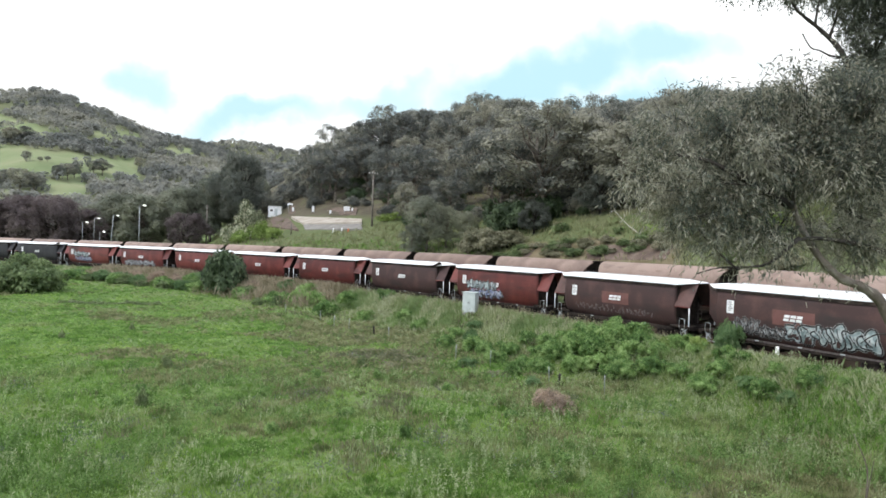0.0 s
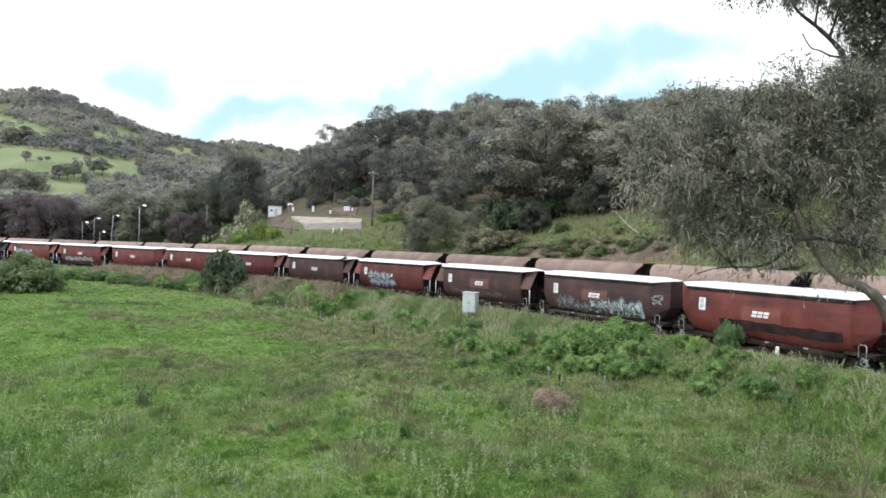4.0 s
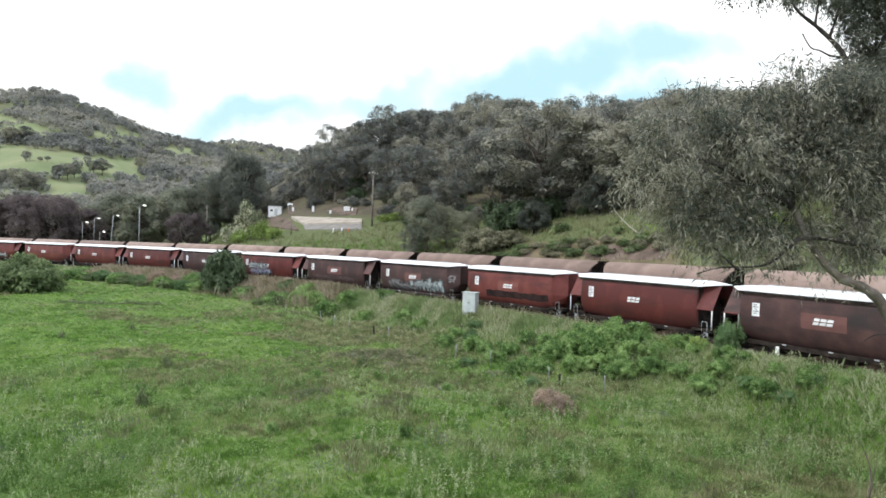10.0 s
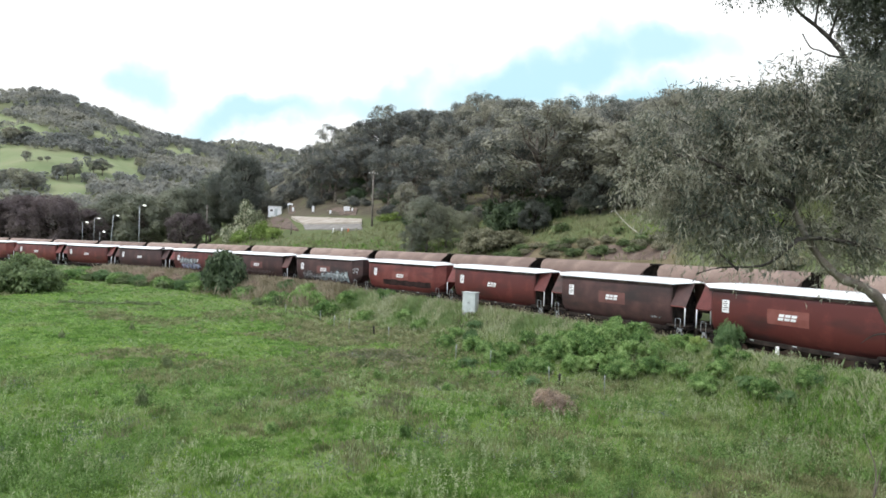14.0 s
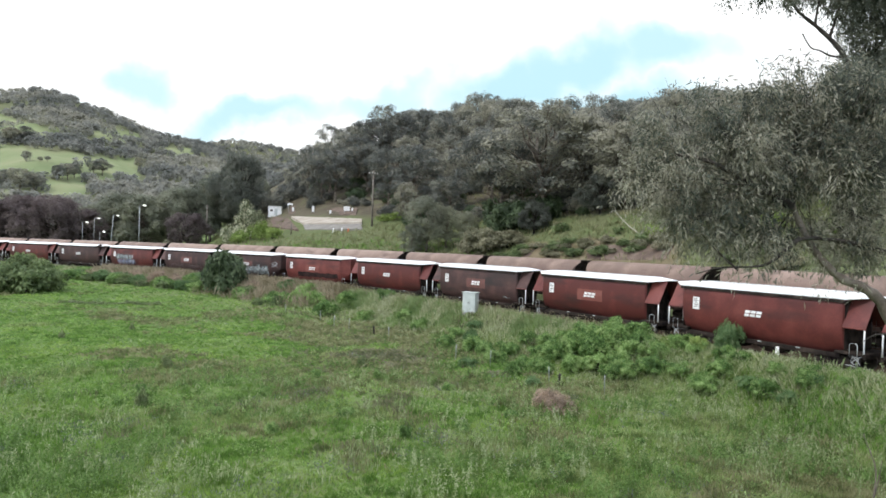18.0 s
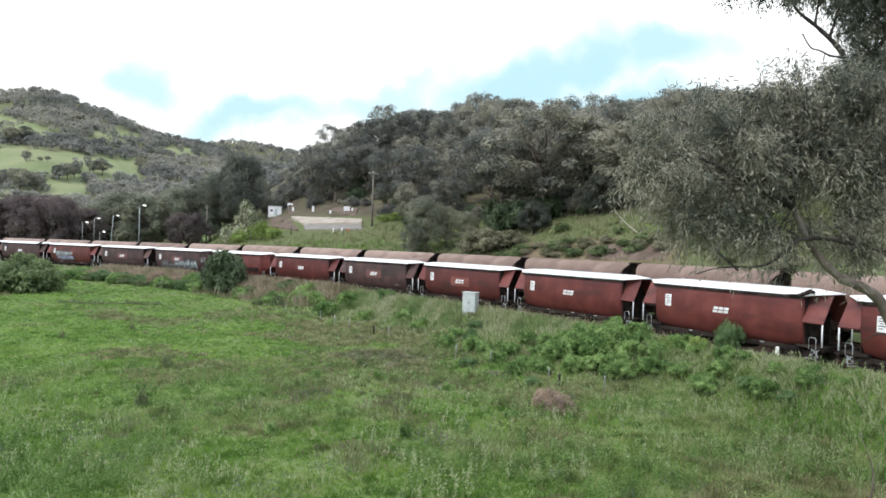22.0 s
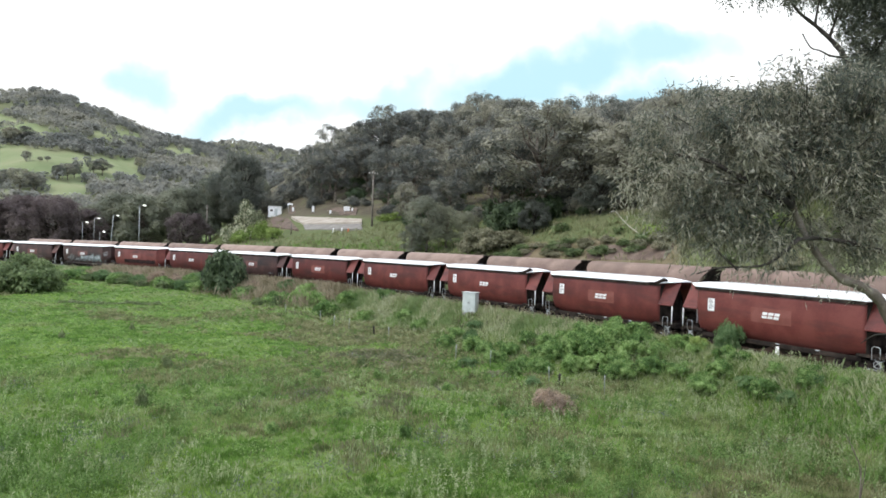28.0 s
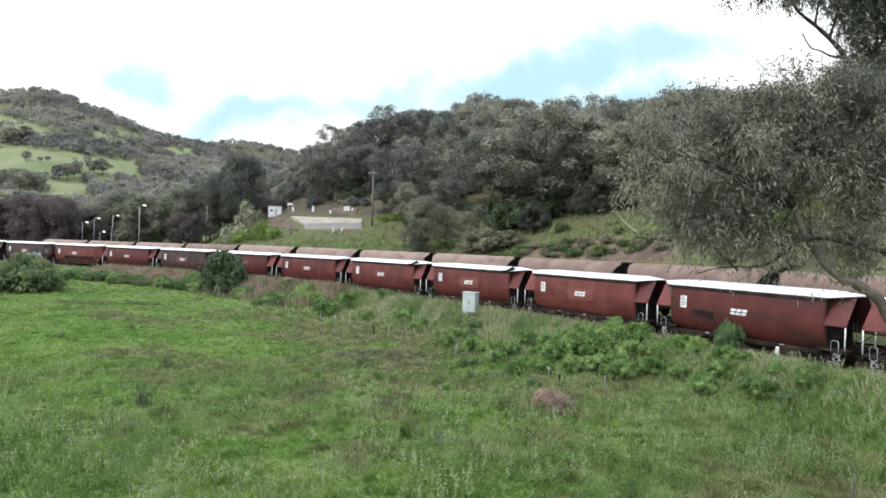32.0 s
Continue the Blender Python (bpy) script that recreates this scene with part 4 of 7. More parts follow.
def far_wagon():
    w = put("covered_wagon", None)
    tagged(w, "dusty brown covered wagon with a rounded roof", "railway wagon", "wagons of the far train")
    put("body", shared("far_body", far_shell, M_TAN), w)

    def frame_bm():
        bm = bmesh.new()
        box(bm, -6.5, 6.5, -1.2, 1.2, 0.8, 1.0, 0.02)
        for sg in (-1, 1):
            box(bm, min(sg * 6.4, sg * 6.8), max(sg * 6.4, sg * 6.8), -0.12, 0.12, 0.76, 0.98, 0.02)
        return bm
    put("underframe", shared("far_frame", frame_bm, M_UNDER), w)

    for sg in (-1, 1):
        # thin dark sheet over the sloping end, facing the gap to the next wagon
        def end_bm():
            bm = bmesh.new()
            box(bm, min(sg * 6.5, sg * 6.74), max(sg * 6.5, sg * 6.74), -0.6, 0.6, 4.14, 4.3, 0.01)
            pr = [(-1.1, 1.0), (-1.36, 1.5), (-1.40, 2.6)] + [(-1.39 * math.cos(a), 2.75 + 1.47 * math.sin(a)) for a in np.linspace(0.15, math.pi - 0.15, 9)] + [(1.40, 2.6), (1.36, 1.5), (1.1, 1.0)]
            l0, l1 = [bm.verts.new((sg * 6.605 * far_end(z), y, z)) for y, z in pr], [bm.verts.new((sg * 6.635 * far_end(z), y, z)) for y, z in pr]
            bm.faces.new(l0)
            bm.faces.new(l1)
            for i in range(len(pr)):
                bm.faces.new((l0[i], l0[(i + 1) % len(pr)], l1[(i + 1) % len(pr)], l1[i]))
            bmesh.ops.recalc_face_normals(bm, faces=bm.faces)
            return bm
        put("end_frame", shared("far_end%+d" % sg, end_bm, M_UNDER), w)
        bg = put("bogie", shared("far_bogie%+d" % sg, lambda: bogie_frame_bm(sg * 4.6), M_UNDER), w)
        for ax in (-0.9, 0.9):
            put("wheelset", shared("wheelset", wheel_bm, M_LINK), bg, m=pose(sg * 4.6 + ax, 0, 0.46))
    return w


FAR_WAGONS = []
_first = far_wagon()
for _k in range(-12, 6):
    FAR_WAGONS.append((_k, _first if _k == -12 else copy_thing(_first, Matrix.Identity(4))))


def near_s(n, t):
    """Middle of wagon n along the track at t seconds."""
    q = t - 13.0
    slip = float(np.interp(t, (0.0, 3.0, 6.0, 13.0, 19.0, 25.0, 28.0, 30.0, 32.0), (0.25, 0.10, -0.02, 0.05, 0.03, 0.13, 0.22, 0.32, 0.62)))
    return -25.43 - 4.333 * q - 0.0030 * q * q + 15.0 * (2 - n) + slip


FAR_T = (0.0, 6.0, 13.0, 19.0, 25.0, 28.0, 30.0, 32.0)
FAR_D = (0.0, 8.4, 18.5, 27.2, 35.5, 39.4, 41.8, 44.05)


def far_s(k, t):
    return -21.6 + 6.8 + 13.6 * k + float(np.interp(t, FAR_T, FAR_D))


def motions():
    for n, w in WAGONS:
        walk(w, [(t, track_pose(near_s(n, t), 0.0, 0.0)) for t in np.arange(0.0, 32.1, 1.0)])
    # leaves in the wind: slow, uneven rocking about each limb's head
    for i, (ob, p, q) in enumerate(SWAYING):
        walk(ob, [(t, pose(*p, q * 1.5 * math.sin(1.9 * t + i * 1.7), q * (2.2 * math.sin(1.3 * t + i) + 1.2 * math.sin(2.9 * t + 2 * i)), q * 1.5 * math.sin(0.9 * t + i * 2.1))) for t in np.arange(0.0, 32.1, 0.4)])
    for ob, p in SAPLING:
        walk(ob, [(t, pose(*p, 0, a, 0)) for t, a in ((0.0, 0.2), (3.0, -0.4), (6.0, -0.8), (9.0, 0.2), (13.0, 2.2), (16.0, 1.6), (19.0, 2.2), (23.0, 0.9), (28.0, -1.3), (32.0, -3.0))])
    for k, w in FAR_WAGONS:
        walk(w, [(t, track_pose(far_s(k, t), FAR_OFF, float(far_z(far_s(k, t))))) for t in np.arange(0.0, 32.1, 2.0)])


# ---- plants ----
def unit(v):
    return v / np.maximum(np.linalg.norm(v, axis=1, keepdims=True), 1e-9)


def leaf_quads(rng, centre, direction, length, width, facing=None):
    """Pointed leaves as kite-shaped quads: arrays of roots, directions and sizes; facing: the way their flat sides look."""
    d = unit(direction)
    side = unit(np.cross(d, rng.normal(size=d.shape) if facing is None else facing))
    L, W = length[:, None], width[:, None]
    tip = centre + d * L
    mid = centre + d * L * 0.45
    v = np.stack([centre, mid + side * W / 2, tip, mid - side * W / 2], 1).reshape(-1, 3)
    f = np.arange(len(v)).reshape(-1, 4)
    return v, f


def in_ball(rng, n):
    p = rng.normal(size=(n, 3))
    return unit(p) * rng.random((n, 1)) ** (1 / 2.2)


def crown_arrays(rng, lobes, per_volume, length, width, droop=0.5, flat=0.75):
    """Leaves that clothe lobes (x, y, z, radius): each a bumpy dome of tufts, open below."""
    cs, ds, ns = [], [], []
    for x, y, z, r in lobes:
        tufts = max(7, int(9 * r ** 1.1))
        td = unit(rng.normal(size=(tufts, 3)) + np.array([0, 0, 0.30]))
        size = np.array([r, r, r * flat])
        n = max(20, int(per_volume * r * r))
        k = rng.integers(0, tufts, n)
        d = unit(td[k] + rng.normal(size=(n, 3)) * 0.34)
        d[:, 2] = np.where(d[:, 2] < -0.6, -d[:, 2] * 0.6, d[:, 2])
        near = np.clip((d * td[k]).sum(1), 0, 1)
        p = np.array([x, y, z]) + d * size * (0.50 + 0.56 * near ** 3 + rng.normal(size=n) * 0.08)[:, None]
        lay = rng.normal(size=(n, 3)) * 0.9
        lay[:, 2] -= droop
        out = unit(d * 0.8 + 0.7 * (d - td[k] * 0.8) + np.array([0, 0, 0.35]) + rng.normal(size=(n, 3)) * 0.34)
        lay = lay - out * (lay * out).sum(1, keepdims=True) * 0.85
        cs.append(p)
        ds.append(lay)
        ns.append(out)
    c, d, out = np.concatenate(cs), np.concatenate(ds), np.concatenate(ns)
    n = len(c)
    return leaf_quads(rng, c, d, length * rng.uniform(0.6, 1.4, n), width * rng.uniform(0.7, 1.3, n), out)


def limb_path(rng, a, b, bend, n=5):
    a, b = np.array(a, float), np.array(b, float)
    pts = [a + (b - a) * t for t in np.linspace(0, 1, n)]
    for i in range(1, n - 1):
        pts[i] = pts[i] + rng.normal(size=3) * bend
    return pts


def tree_variant(seed, h, spread, lobes_n, leaf, trunk_r, leafmat, bark, low=0.35, dens=170, flat=0.7, lean=0.3, droop=0.5):
    """Meshes of a tree: tapered trunk with limbs, and a crown of leaves in uneven lobes."""
    rng = np.random.default_rng(seed)
    bm = bmesh.new()
    top = np.array([rng.normal() * lean, rng.normal() * lean, h * 0.72])
    stem = limb_path(rng, (0, 0, -0.6), top, 0.18, 7)
    tube(bm, stem, list(np.linspace(trunk_r * 1.15, trunk_r * 0.35, 7)), 8)
    lobes = []
    mid, half = h * (0.5 + low / 2), h * (0.5 - low / 2)
    for i in range(lobes_n):
        # heads of foliage spread evenly over the crown's rounded surface
        q = 1 - 1.85 * (i + 0.5) / lobes_n
        a = 2.4 * i + rng.uniform(-0.4, 0.4)
        reach = spread * math.sqrt(max(0.0, 1 - q * q)) * rng.uniform(0.62, 1.15)
        r = spread * rng.uniform(0.24, 0.44)
        c = np.array([math.cos(a) * reach, math.sin(a) * reach, mid + half * q * rng.uniform(0.8, 1.1)])
        c[2] = min(c[2], h - r * flat * 0.9)
        t = c[2] / h
        k = min(5, int(1 + 5 * t * 0.8))
        path = limb_path(rng, stem[k], c, 0.25, 5)
        tube(bm, path, list(np.linspace(trunk_r * 0.42, trunk_r * 0.08, 5)), 6)
        for _ in range(2):
            tip = c + rng.normal(size=3) * r * 0.6
            tube(bm, [path[3], (path[3] + tip) / 2 + rng.normal(size=3) * 0.1, tip], [trunk_r * 0.14, trunk_r * 0.09, trunk_r * 0.03], 5)
        lobes.append((c[0], c[1], c[2], r))
    me_t = bpy.data.meshes.new("trunk")
    bm.to_mesh(me_t)
    bm.free()
    me_t.materials.append(bark)
    v, f = crown_arrays(rng, lobes, dens, leaf, leaf * 0.42, droop, flat)
    return me_t, mesh_np("crown", v, f, leafmat)


def plant_tree(name, meshes, x, y, rz, size, label, group="", z=None, wide=1.0, category="tree"):
    t = put(name, None, m=Matrix.Translation((x, y, gz(x, y) if z is None else z)) @ Matrix.Rotation(rz, 4, "Z") @ Matrix.Diagonal((size * wide, size * wide, size, 1)))
    put("trunk", meshes[0], t)
    put("crown", meshes[1], t)
    return tagged(t, label, category, group)


GUMS = [tree_variant(100 + i, 13.0, 3.9 + 0.4 * (i % 3), 24 + 3 * (i % 4), 0.38, 0.26, M_GUM, M_BARK, low=0.22 + 0.05 * (i % 3), dens=200, flat=0.8, lean=0.6) for i in range(7)]
GUMS_AIRY = [tree_variant(150 + i, 15.0, 3.9, 22, 0.36, 0.22, M_GUM, M_BARK, low=0.42, dens=130, flat=0.7, lean=0.8) for i in range(3)]
OAKS = [tree_variant(200 + i, 13.0, 4.4, 34, 0.40, 0.3, M_GUM_DARK, M_BARK_DARK, low=0.06, dens=240, flat=1.0, lean=0.2, droop=0.2) for i in range(3)]
RUSSETS = [tree_variant(230 + i, 9.0, 4.0, 30, 0.34, 0.25, M_RUSSET, M_BARK_DARK, low=0.05, dens=260, flat=0.95) for i in range(2)]

M_VALLEY = leaf_mat("valley_gum_leaf", [(0.15, 0.165, 0.125), (0.215, 0.228, 0.165), (0.285, 0.292, 0.205)], scale=0.22, through_light=0.5, island=0.16, obj=0.5)
VALLEY = [tree_variant(260 + i, 13.0, 4.4, 30, 0.44, 0.28, M_VALLEY, M_BARK, low=0.08, dens=220, flat=0.95, lean=0.4) for i in range(4)]
SMALLS = [tree_variant(280 + i, 13.0, 4.2, 26, 0.40, 0.24, M_VALLEY, M_BARK, low=0.12, dens=170, flat=0.95) for i in range(2)]
UNDER = []
M_RUSH = leaf_mat("rush_leaf", [(0.13, 0.17, 0.075), (0.19, 0.235, 0.105), (0.25, 0.29, 0.15)], scale=1.0)
M_FEATHER = leaf_mat("feathery_leaf", [(0.09, 0.16, 0.06), (0.155, 0.25, 0.10), (0.22, 0.32, 0.15)], scale=1.0, through_light=0.5)
RUSH = ((-27.4, 61.5), (-16.4, 56.1), (-18.1, 46.0), (-39.2, 66.7), (-25.3, 69.6), (-23.0, 46.3), (-5.5, 48.8), (-9.1, 38.9), (-30.6, 56.0), (-2.5, 40.4), (-5.1, 29.2), (0.2, 33.4), (-15.5, 36.2), (2.8, 41.4), (-8.9, 61.2))
rnd = random.Random(77)
GUM_LABEL = "tall olive-green gum tree on the wooded hillside"


def forest():
    placed = []
    # the wooded spur beyond the far track, in ragged belts up the slope
    belts = [(46, 15, 0.10, 0.36), (54, 10, -0.18, 0.34), (66, 13, -0.20, 0.36), (82, 14, -0.205, 0.38), (100, 15, -0.205, 0.40), (122, 16, -0.20, 0.40), (146, 15, -0.195, 0.40)]
    for depth, count, u0, u1 in belts:
        for i in range(count):
            u = u0 + (u1 - u0) * (i + rnd.uniform(0.1, 0.9)) / count
            e = depth + rnd.uniform(-6, 6)
            # depth along the sight line where the slope lies e metres behind the near track
            ys = np.linspace(60, 330, 136)
            d, _ = track_dist(u * ys, ys)
            y = float(np.interp(e, -d, ys))
            x = u * y
            if any((x - a) ** 2 + (y - b) ** 2 < 20 for a, b in placed):
                continue
            # the clearing with the gravel pad stays open
            if -0.25 < u < -0.09 and e < 72:
                continue
            if -0.09 < u < 0.10 and e < 44:
                continue
            placed.append((x, y))
            airy = rnd.random() < (0.5 if u < -0.08 else 0.2)
            ms = rnd.choice(GUMS_AIRY if airy else GUMS)
            plant_tree("gum_tree", ms, x, y, rnd.uniform(0, 6.3), rnd.uniform(0.9, 1.22) * (1.0 if depth < 90 or u > 0.24 else float(np.interp(u, [-0.2, -0.10, -0.04, 0.0, 0.1, 0.17, 0.25], [1.02, 1.26, 1.52, 1.56, 1.46, 1.12, 1.0]))), "thin-crowned gum tree on the wooded hillside" if airy else GUM_LABEL, "gum trees of the hillside")


forest()
# big spreading gums at the edge of the wood
for x, y, s, w, k in ((15.0, 104, 1.32, 1.4, 0), (20.5, 103, 1.1, 1.2, 3), (9.0, 116, 1.2, 1.1, 5), (25.5, 97, 0.9, 1.2, 2), (30.0, 92, 0.95, 1.2, 4), (0.5, 128, 0.75, 0.9, 1), (-7.5, 138, 0.7, 0.9, 6)):
    plant_tree("gum_tree", GUMS[k], x, y, k * 1.1, s, "broad grey-green gum tree at the wood's edge", "gum trees of the wood's edge", wide=w)
for x, y, s in ((21.5, 96, 0.42), (13.0, 100, 0.36)):
    plant_tree("dark_shrub_tree", OAKS[0], x, y, s * 9, s, "dense dark green low tree at the wood's edge", "low trees of the wood's edge", wide=1.25)
# small trees just behind the far train
for x, y, s, k in ((-2.6, 109, 0.68, 0), (0.6, 110, 0.50, 1), (3.8, 108, 0.40, 0), (-4.8, 108, 0.40, 1)):
    plant_tree("small_gum_tree", SMALLS[k], x, y, k * 0.9, s, "small bushy gum tree on the cutting's grassy top", "small trees by the cutting", wide=1.15)
# tall thin-crowned gums that end the wood above the gravel pad
for x, y, s, k in ((-41.5, 211.0, 1.05, 0), (-35.0, 209.0, 1.1, 1), (-30.5, 214.0, 1.15, 2), (-26.0, 205.0, 1.1, 0)):
    plant_tree("gum_tree", GUMS_AIRY[k], x, y, k * 2.1, s, "tall thin-crowned gum tree with a pale trunk", "gum trees above the gravel pad", wide=1.1)
# trees on the slope beyond the overhanging gum
for x, y, s, k in ((34.0, 74.0, 0.8, 0), (39.0, 66.0, 0.85, 3), (43.0, 72.0, 1.0, 5), (37.5, 83.0, 1.0, 2), (47.0, 62.0, 0.9, 1), (31.0, 84.0, 0.75, 6), (50.0, 78.0, 1.1, 4)):
    plant_tree("gum_tree", GUMS[k], x, y, k * 0.7, s, "olive-green gum tree on the slope above the cutting", "gum trees above the cutting", wide=1.15)
# trees of the valley behind the yard
for x, y, s, k, w in ((-61, 208, 1.68, 0, 0.92), (-112, 245, 1.2, 1, 1.1), (-70, 238, 1.5, 2, 1.0)):
    plant_tree("she_oak_tree", OAKS[k], x, y, s * 7, s, "dense dark green rounded tree in the valley", "dark trees of the valley", wide=w)
for x, y, s, k, w in ((-72, 214, 1.5, 5, 1.0), (-78, 212, 1.45, 1, 1.05), (-84, 216, 1.4, 3, 1.15), (-91, 210, 1.35, 0, 1.2), (-98, 214, 1.4, 2, 1.15), (-105, 220, 1.3, 4, 1.2), (-67, 226, 1.5, 6, 1.0), (-88, 232, 1.5, 6, 1.1), (-100, 238, 1.4, 5, 1.2), (-76, 236, 1.6, 2, 1.0), (-114, 228, 1.2, 1, 1.2), (-72, 270, 0.8, 3, 1.1)):
    plant_tree("gum_tree", VALLEY[k % 4], x, y, s * 5, s, "broad olive-green gum tree in the valley", "gum trees of the valley", wide=w)
for x, y, s, k in ((-113, 204, 1.75, 0), (-121, 208, 1.85, 1), (-130, 212, 1.8, 0), (-140, 216, 1.7, 1), (-106, 206, 1.4, 1), (-150, 224, 1.7, 0), (-70, 190, 1.15, 0)):
    plant_tree("russet_tree", RUSSETS[k], x, y, s * 3, s, "dark russet-leaved rounded tree beyond the yard", "russet trees beyond the yard", wide=1.05)
# undergrowth among the gum trunks, and low shrubs on the open slope
_ur = random.Random(4)
for i in range(54):
    u = _ur.uniform(-0.06, 0.5)
    e = _ur.uniform(9, 26)
    ys = np.linspace(40, 330, 146)
    y = float(np.interp(e, -track_dist(u * ys, ys)[0], ys))
    z = _ur.uniform(0.7, 1.7)
    if 13 < e < 22.5 and 0.11 < u < 0.35 and i % 6:
        continue
    UNDER.append((u * y, y, z * 1.2, z, i + 100))
for i in range(46):
    u = _ur.uniform(-0.22, 0.30)
    e = _ur.uniform(52, 120) if u < 0.1 else _ur.uniform(34, 90)
    ys = np.linspace(60, 330, 136)
    y = float(np.interp(e, -track_dist(u * ys, ys)[0], ys))
    if -0.235 < u < -0.10 and e < 84:
        continue
    z = _ur.uniform(2.4, 5.0)
    UNDER.append((u * y, y, z * _ur.uniform(0.7, 1.1), z, i))
for i in range(46):
    u = _ur.uniform(-0.205, -0.08)
    e = _ur.uniform(66, 104) + 25 * (-0.1 - u)
    ys = np.linspace(60, 330, 136)
    y = float(np.interp(e, -track_dist(u * ys, ys)[0], ys))
    z = _ur.uniform(1.4, 3.4)
    UNDER.append((u * y, y, z * _ur.uniform(0.8, 1.2), z, i % 6))
for i in range(44):
    u = _ur.uniform(-0.08, 0.2)
    e = _ur.uniform(42, 66) - 60 * max(u, 0)
    ys = np.linspace(60, 330, 136)
    y = float(np.interp(e, -track_dist(u * ys, ys)[0], ys))
    z = _ur.uniform(1.2, 3.0)
    UNDER.append((u * y, y, z * _ur.uniform(0.8, 1.3), z, i % 6))
# tufts and shrubs over the cutting's earth bank
for i in range(36):
    q = _ur.random()
    z = _ur.uniform(0.5, 1.25)
    UNDER.append((9.0 + 15.5 * q + _ur.uniform(-1.2, 2.4), 92.5 - 18.0 * q + _ur.uniform(-1.0, 3.0), z * 1.3, z, 100 + i))


# ---- far woods and single trees of the far hills ----
def far_woods():
    rng = np.random.default_rng(9)
    n = 13000
    y = rng.uniform(330, 1160, n)
    u = rng.uniform(-0.78, -0.20, n)
    x = u * y
    z = ground_z(x, y)
    v = (z - 6.35) / y
    keep = rng.random(n) < wood_density(u, v) * np.interp(y, [330, 1160], [0.28, 0.72]) * (0.35 + 0.75 * (0.5 + 0.5 * bumps(x, y, 34.0)))
    x, y, z = x[keep], y[keep], z[keep]
    # ridge behind
    m = 620
    y2 = rng.uniform(1700, 2260, m)
    x2 = rng.uniform(-0.45, -0.17, m) * y2
    x, y, z = np.concatenate([x, x2]), np.concatenate([y, y2]), np.concatenate([z, ground_z(x2, y2)])
    near_hill = np.interp(y, [330, 620], [1.0, 0.0])
    r = rng.uniform(2.4, 5.6, len(x)) * np.where(y > 1300, 1.7, 1.0)
    k = (46 + 50 * near_hill).astype(int)
    c = np.repeat(np.stack([x, y, z + r * 0.9], 1), k, 0)
    rr = np.repeat(r, k)
    d0 = unit(rng.normal(size=c.shape) + np.array([0, 0, 0.35]))
    p = c + d0 * rr[:, None] * np.array([1.0, 1.0, 0.9]) * rng.uniform(0.45, 1.1, (len(c), 1))
    out = unit(d0 + rng.normal(size=p.shape) * 0.35 + np.array([0, 0, 0.3]))
    leaf = rr * np.repeat(0.80 - 0.3 * near_hill, k)
    d = rng.normal(size=p.shape)
    v, f = leaf_quads(rng, p, d - out * (d * out).sum(1, keepdims=True), leaf * rng.uniform(0.6, 1.0, len(p)), leaf * rng.uniform(0.4, 0.7, len(p)), out)
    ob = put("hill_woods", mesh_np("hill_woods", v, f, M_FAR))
    tagged(ob, "grey-green open woodland on the far hills, haze in its colour", "woodland", kind="stuff")


# leaf colours paled and greyed to carry the haze over the far hills
M_FAR = leaf_mat("hazed_far_leaf", [(0.165, 0.172, 0.156), (0.24, 0.243, 0.212), (0.32, 0.312, 0.255)], scale=0.012, obj=0, through_light=0.5, island=0.12, fine=0.12, span=(0.36, 0.64))
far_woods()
for x, y, s, k in ((-348, 576, 0.62, 0), (-336, 575, 0.35, 1), (-335, 584, 0.35, 2), (-321, 508, 1.10, 3), (-292, 476, 1.20, 4), (-280, 472, 1.02, 5), (-303, 542, 0.86, 6), (-300, 551, 0.99, 0), (-300, 561, 0.89, 1), (-435, 694, 1.25, 2), (-425, 700, 1.26, 3), (-301, 593, 0.94, 4), (-294, 594, 1.07, 5), (-326, 738, 0.96, 6)):
    plant_tree("paddock_tree", GUMS[k], x, y, k * 1.3, s, "single olive-green tree on the far green hillside", "single trees of the far hillside", wide=1.3)


def limb_part(name, parent, pts, r0, r1, material, sides=9):
    bm = bmesh.new()
    fine = []
    for a, b in zip(pts, pts[1:]):
        for q in (0.0, 0.34, 0.67):
            fine.append(Vector(a).lerp(Vector(b), q))
    fine.append(Vector(pts[-1]))
    # round the corners and knot the bark a little
    for _ in range(2):
        fine = [fine[0]] + [(a + b * 2 + c) / 4 for a, b, c in zip(fine, fine[1:], fine[2:])] + [fine[-1]]
    n = len(fine)
    tube(bm, fine, [(r1 + (r0 - r1) * (1 - i / (n - 1)) ** 1.5) * (1 + 0.13 * math.sin(i * 2.1 + r0 * 50)) for i in range(n)], sides)
    return part(name, bm, material, parent)


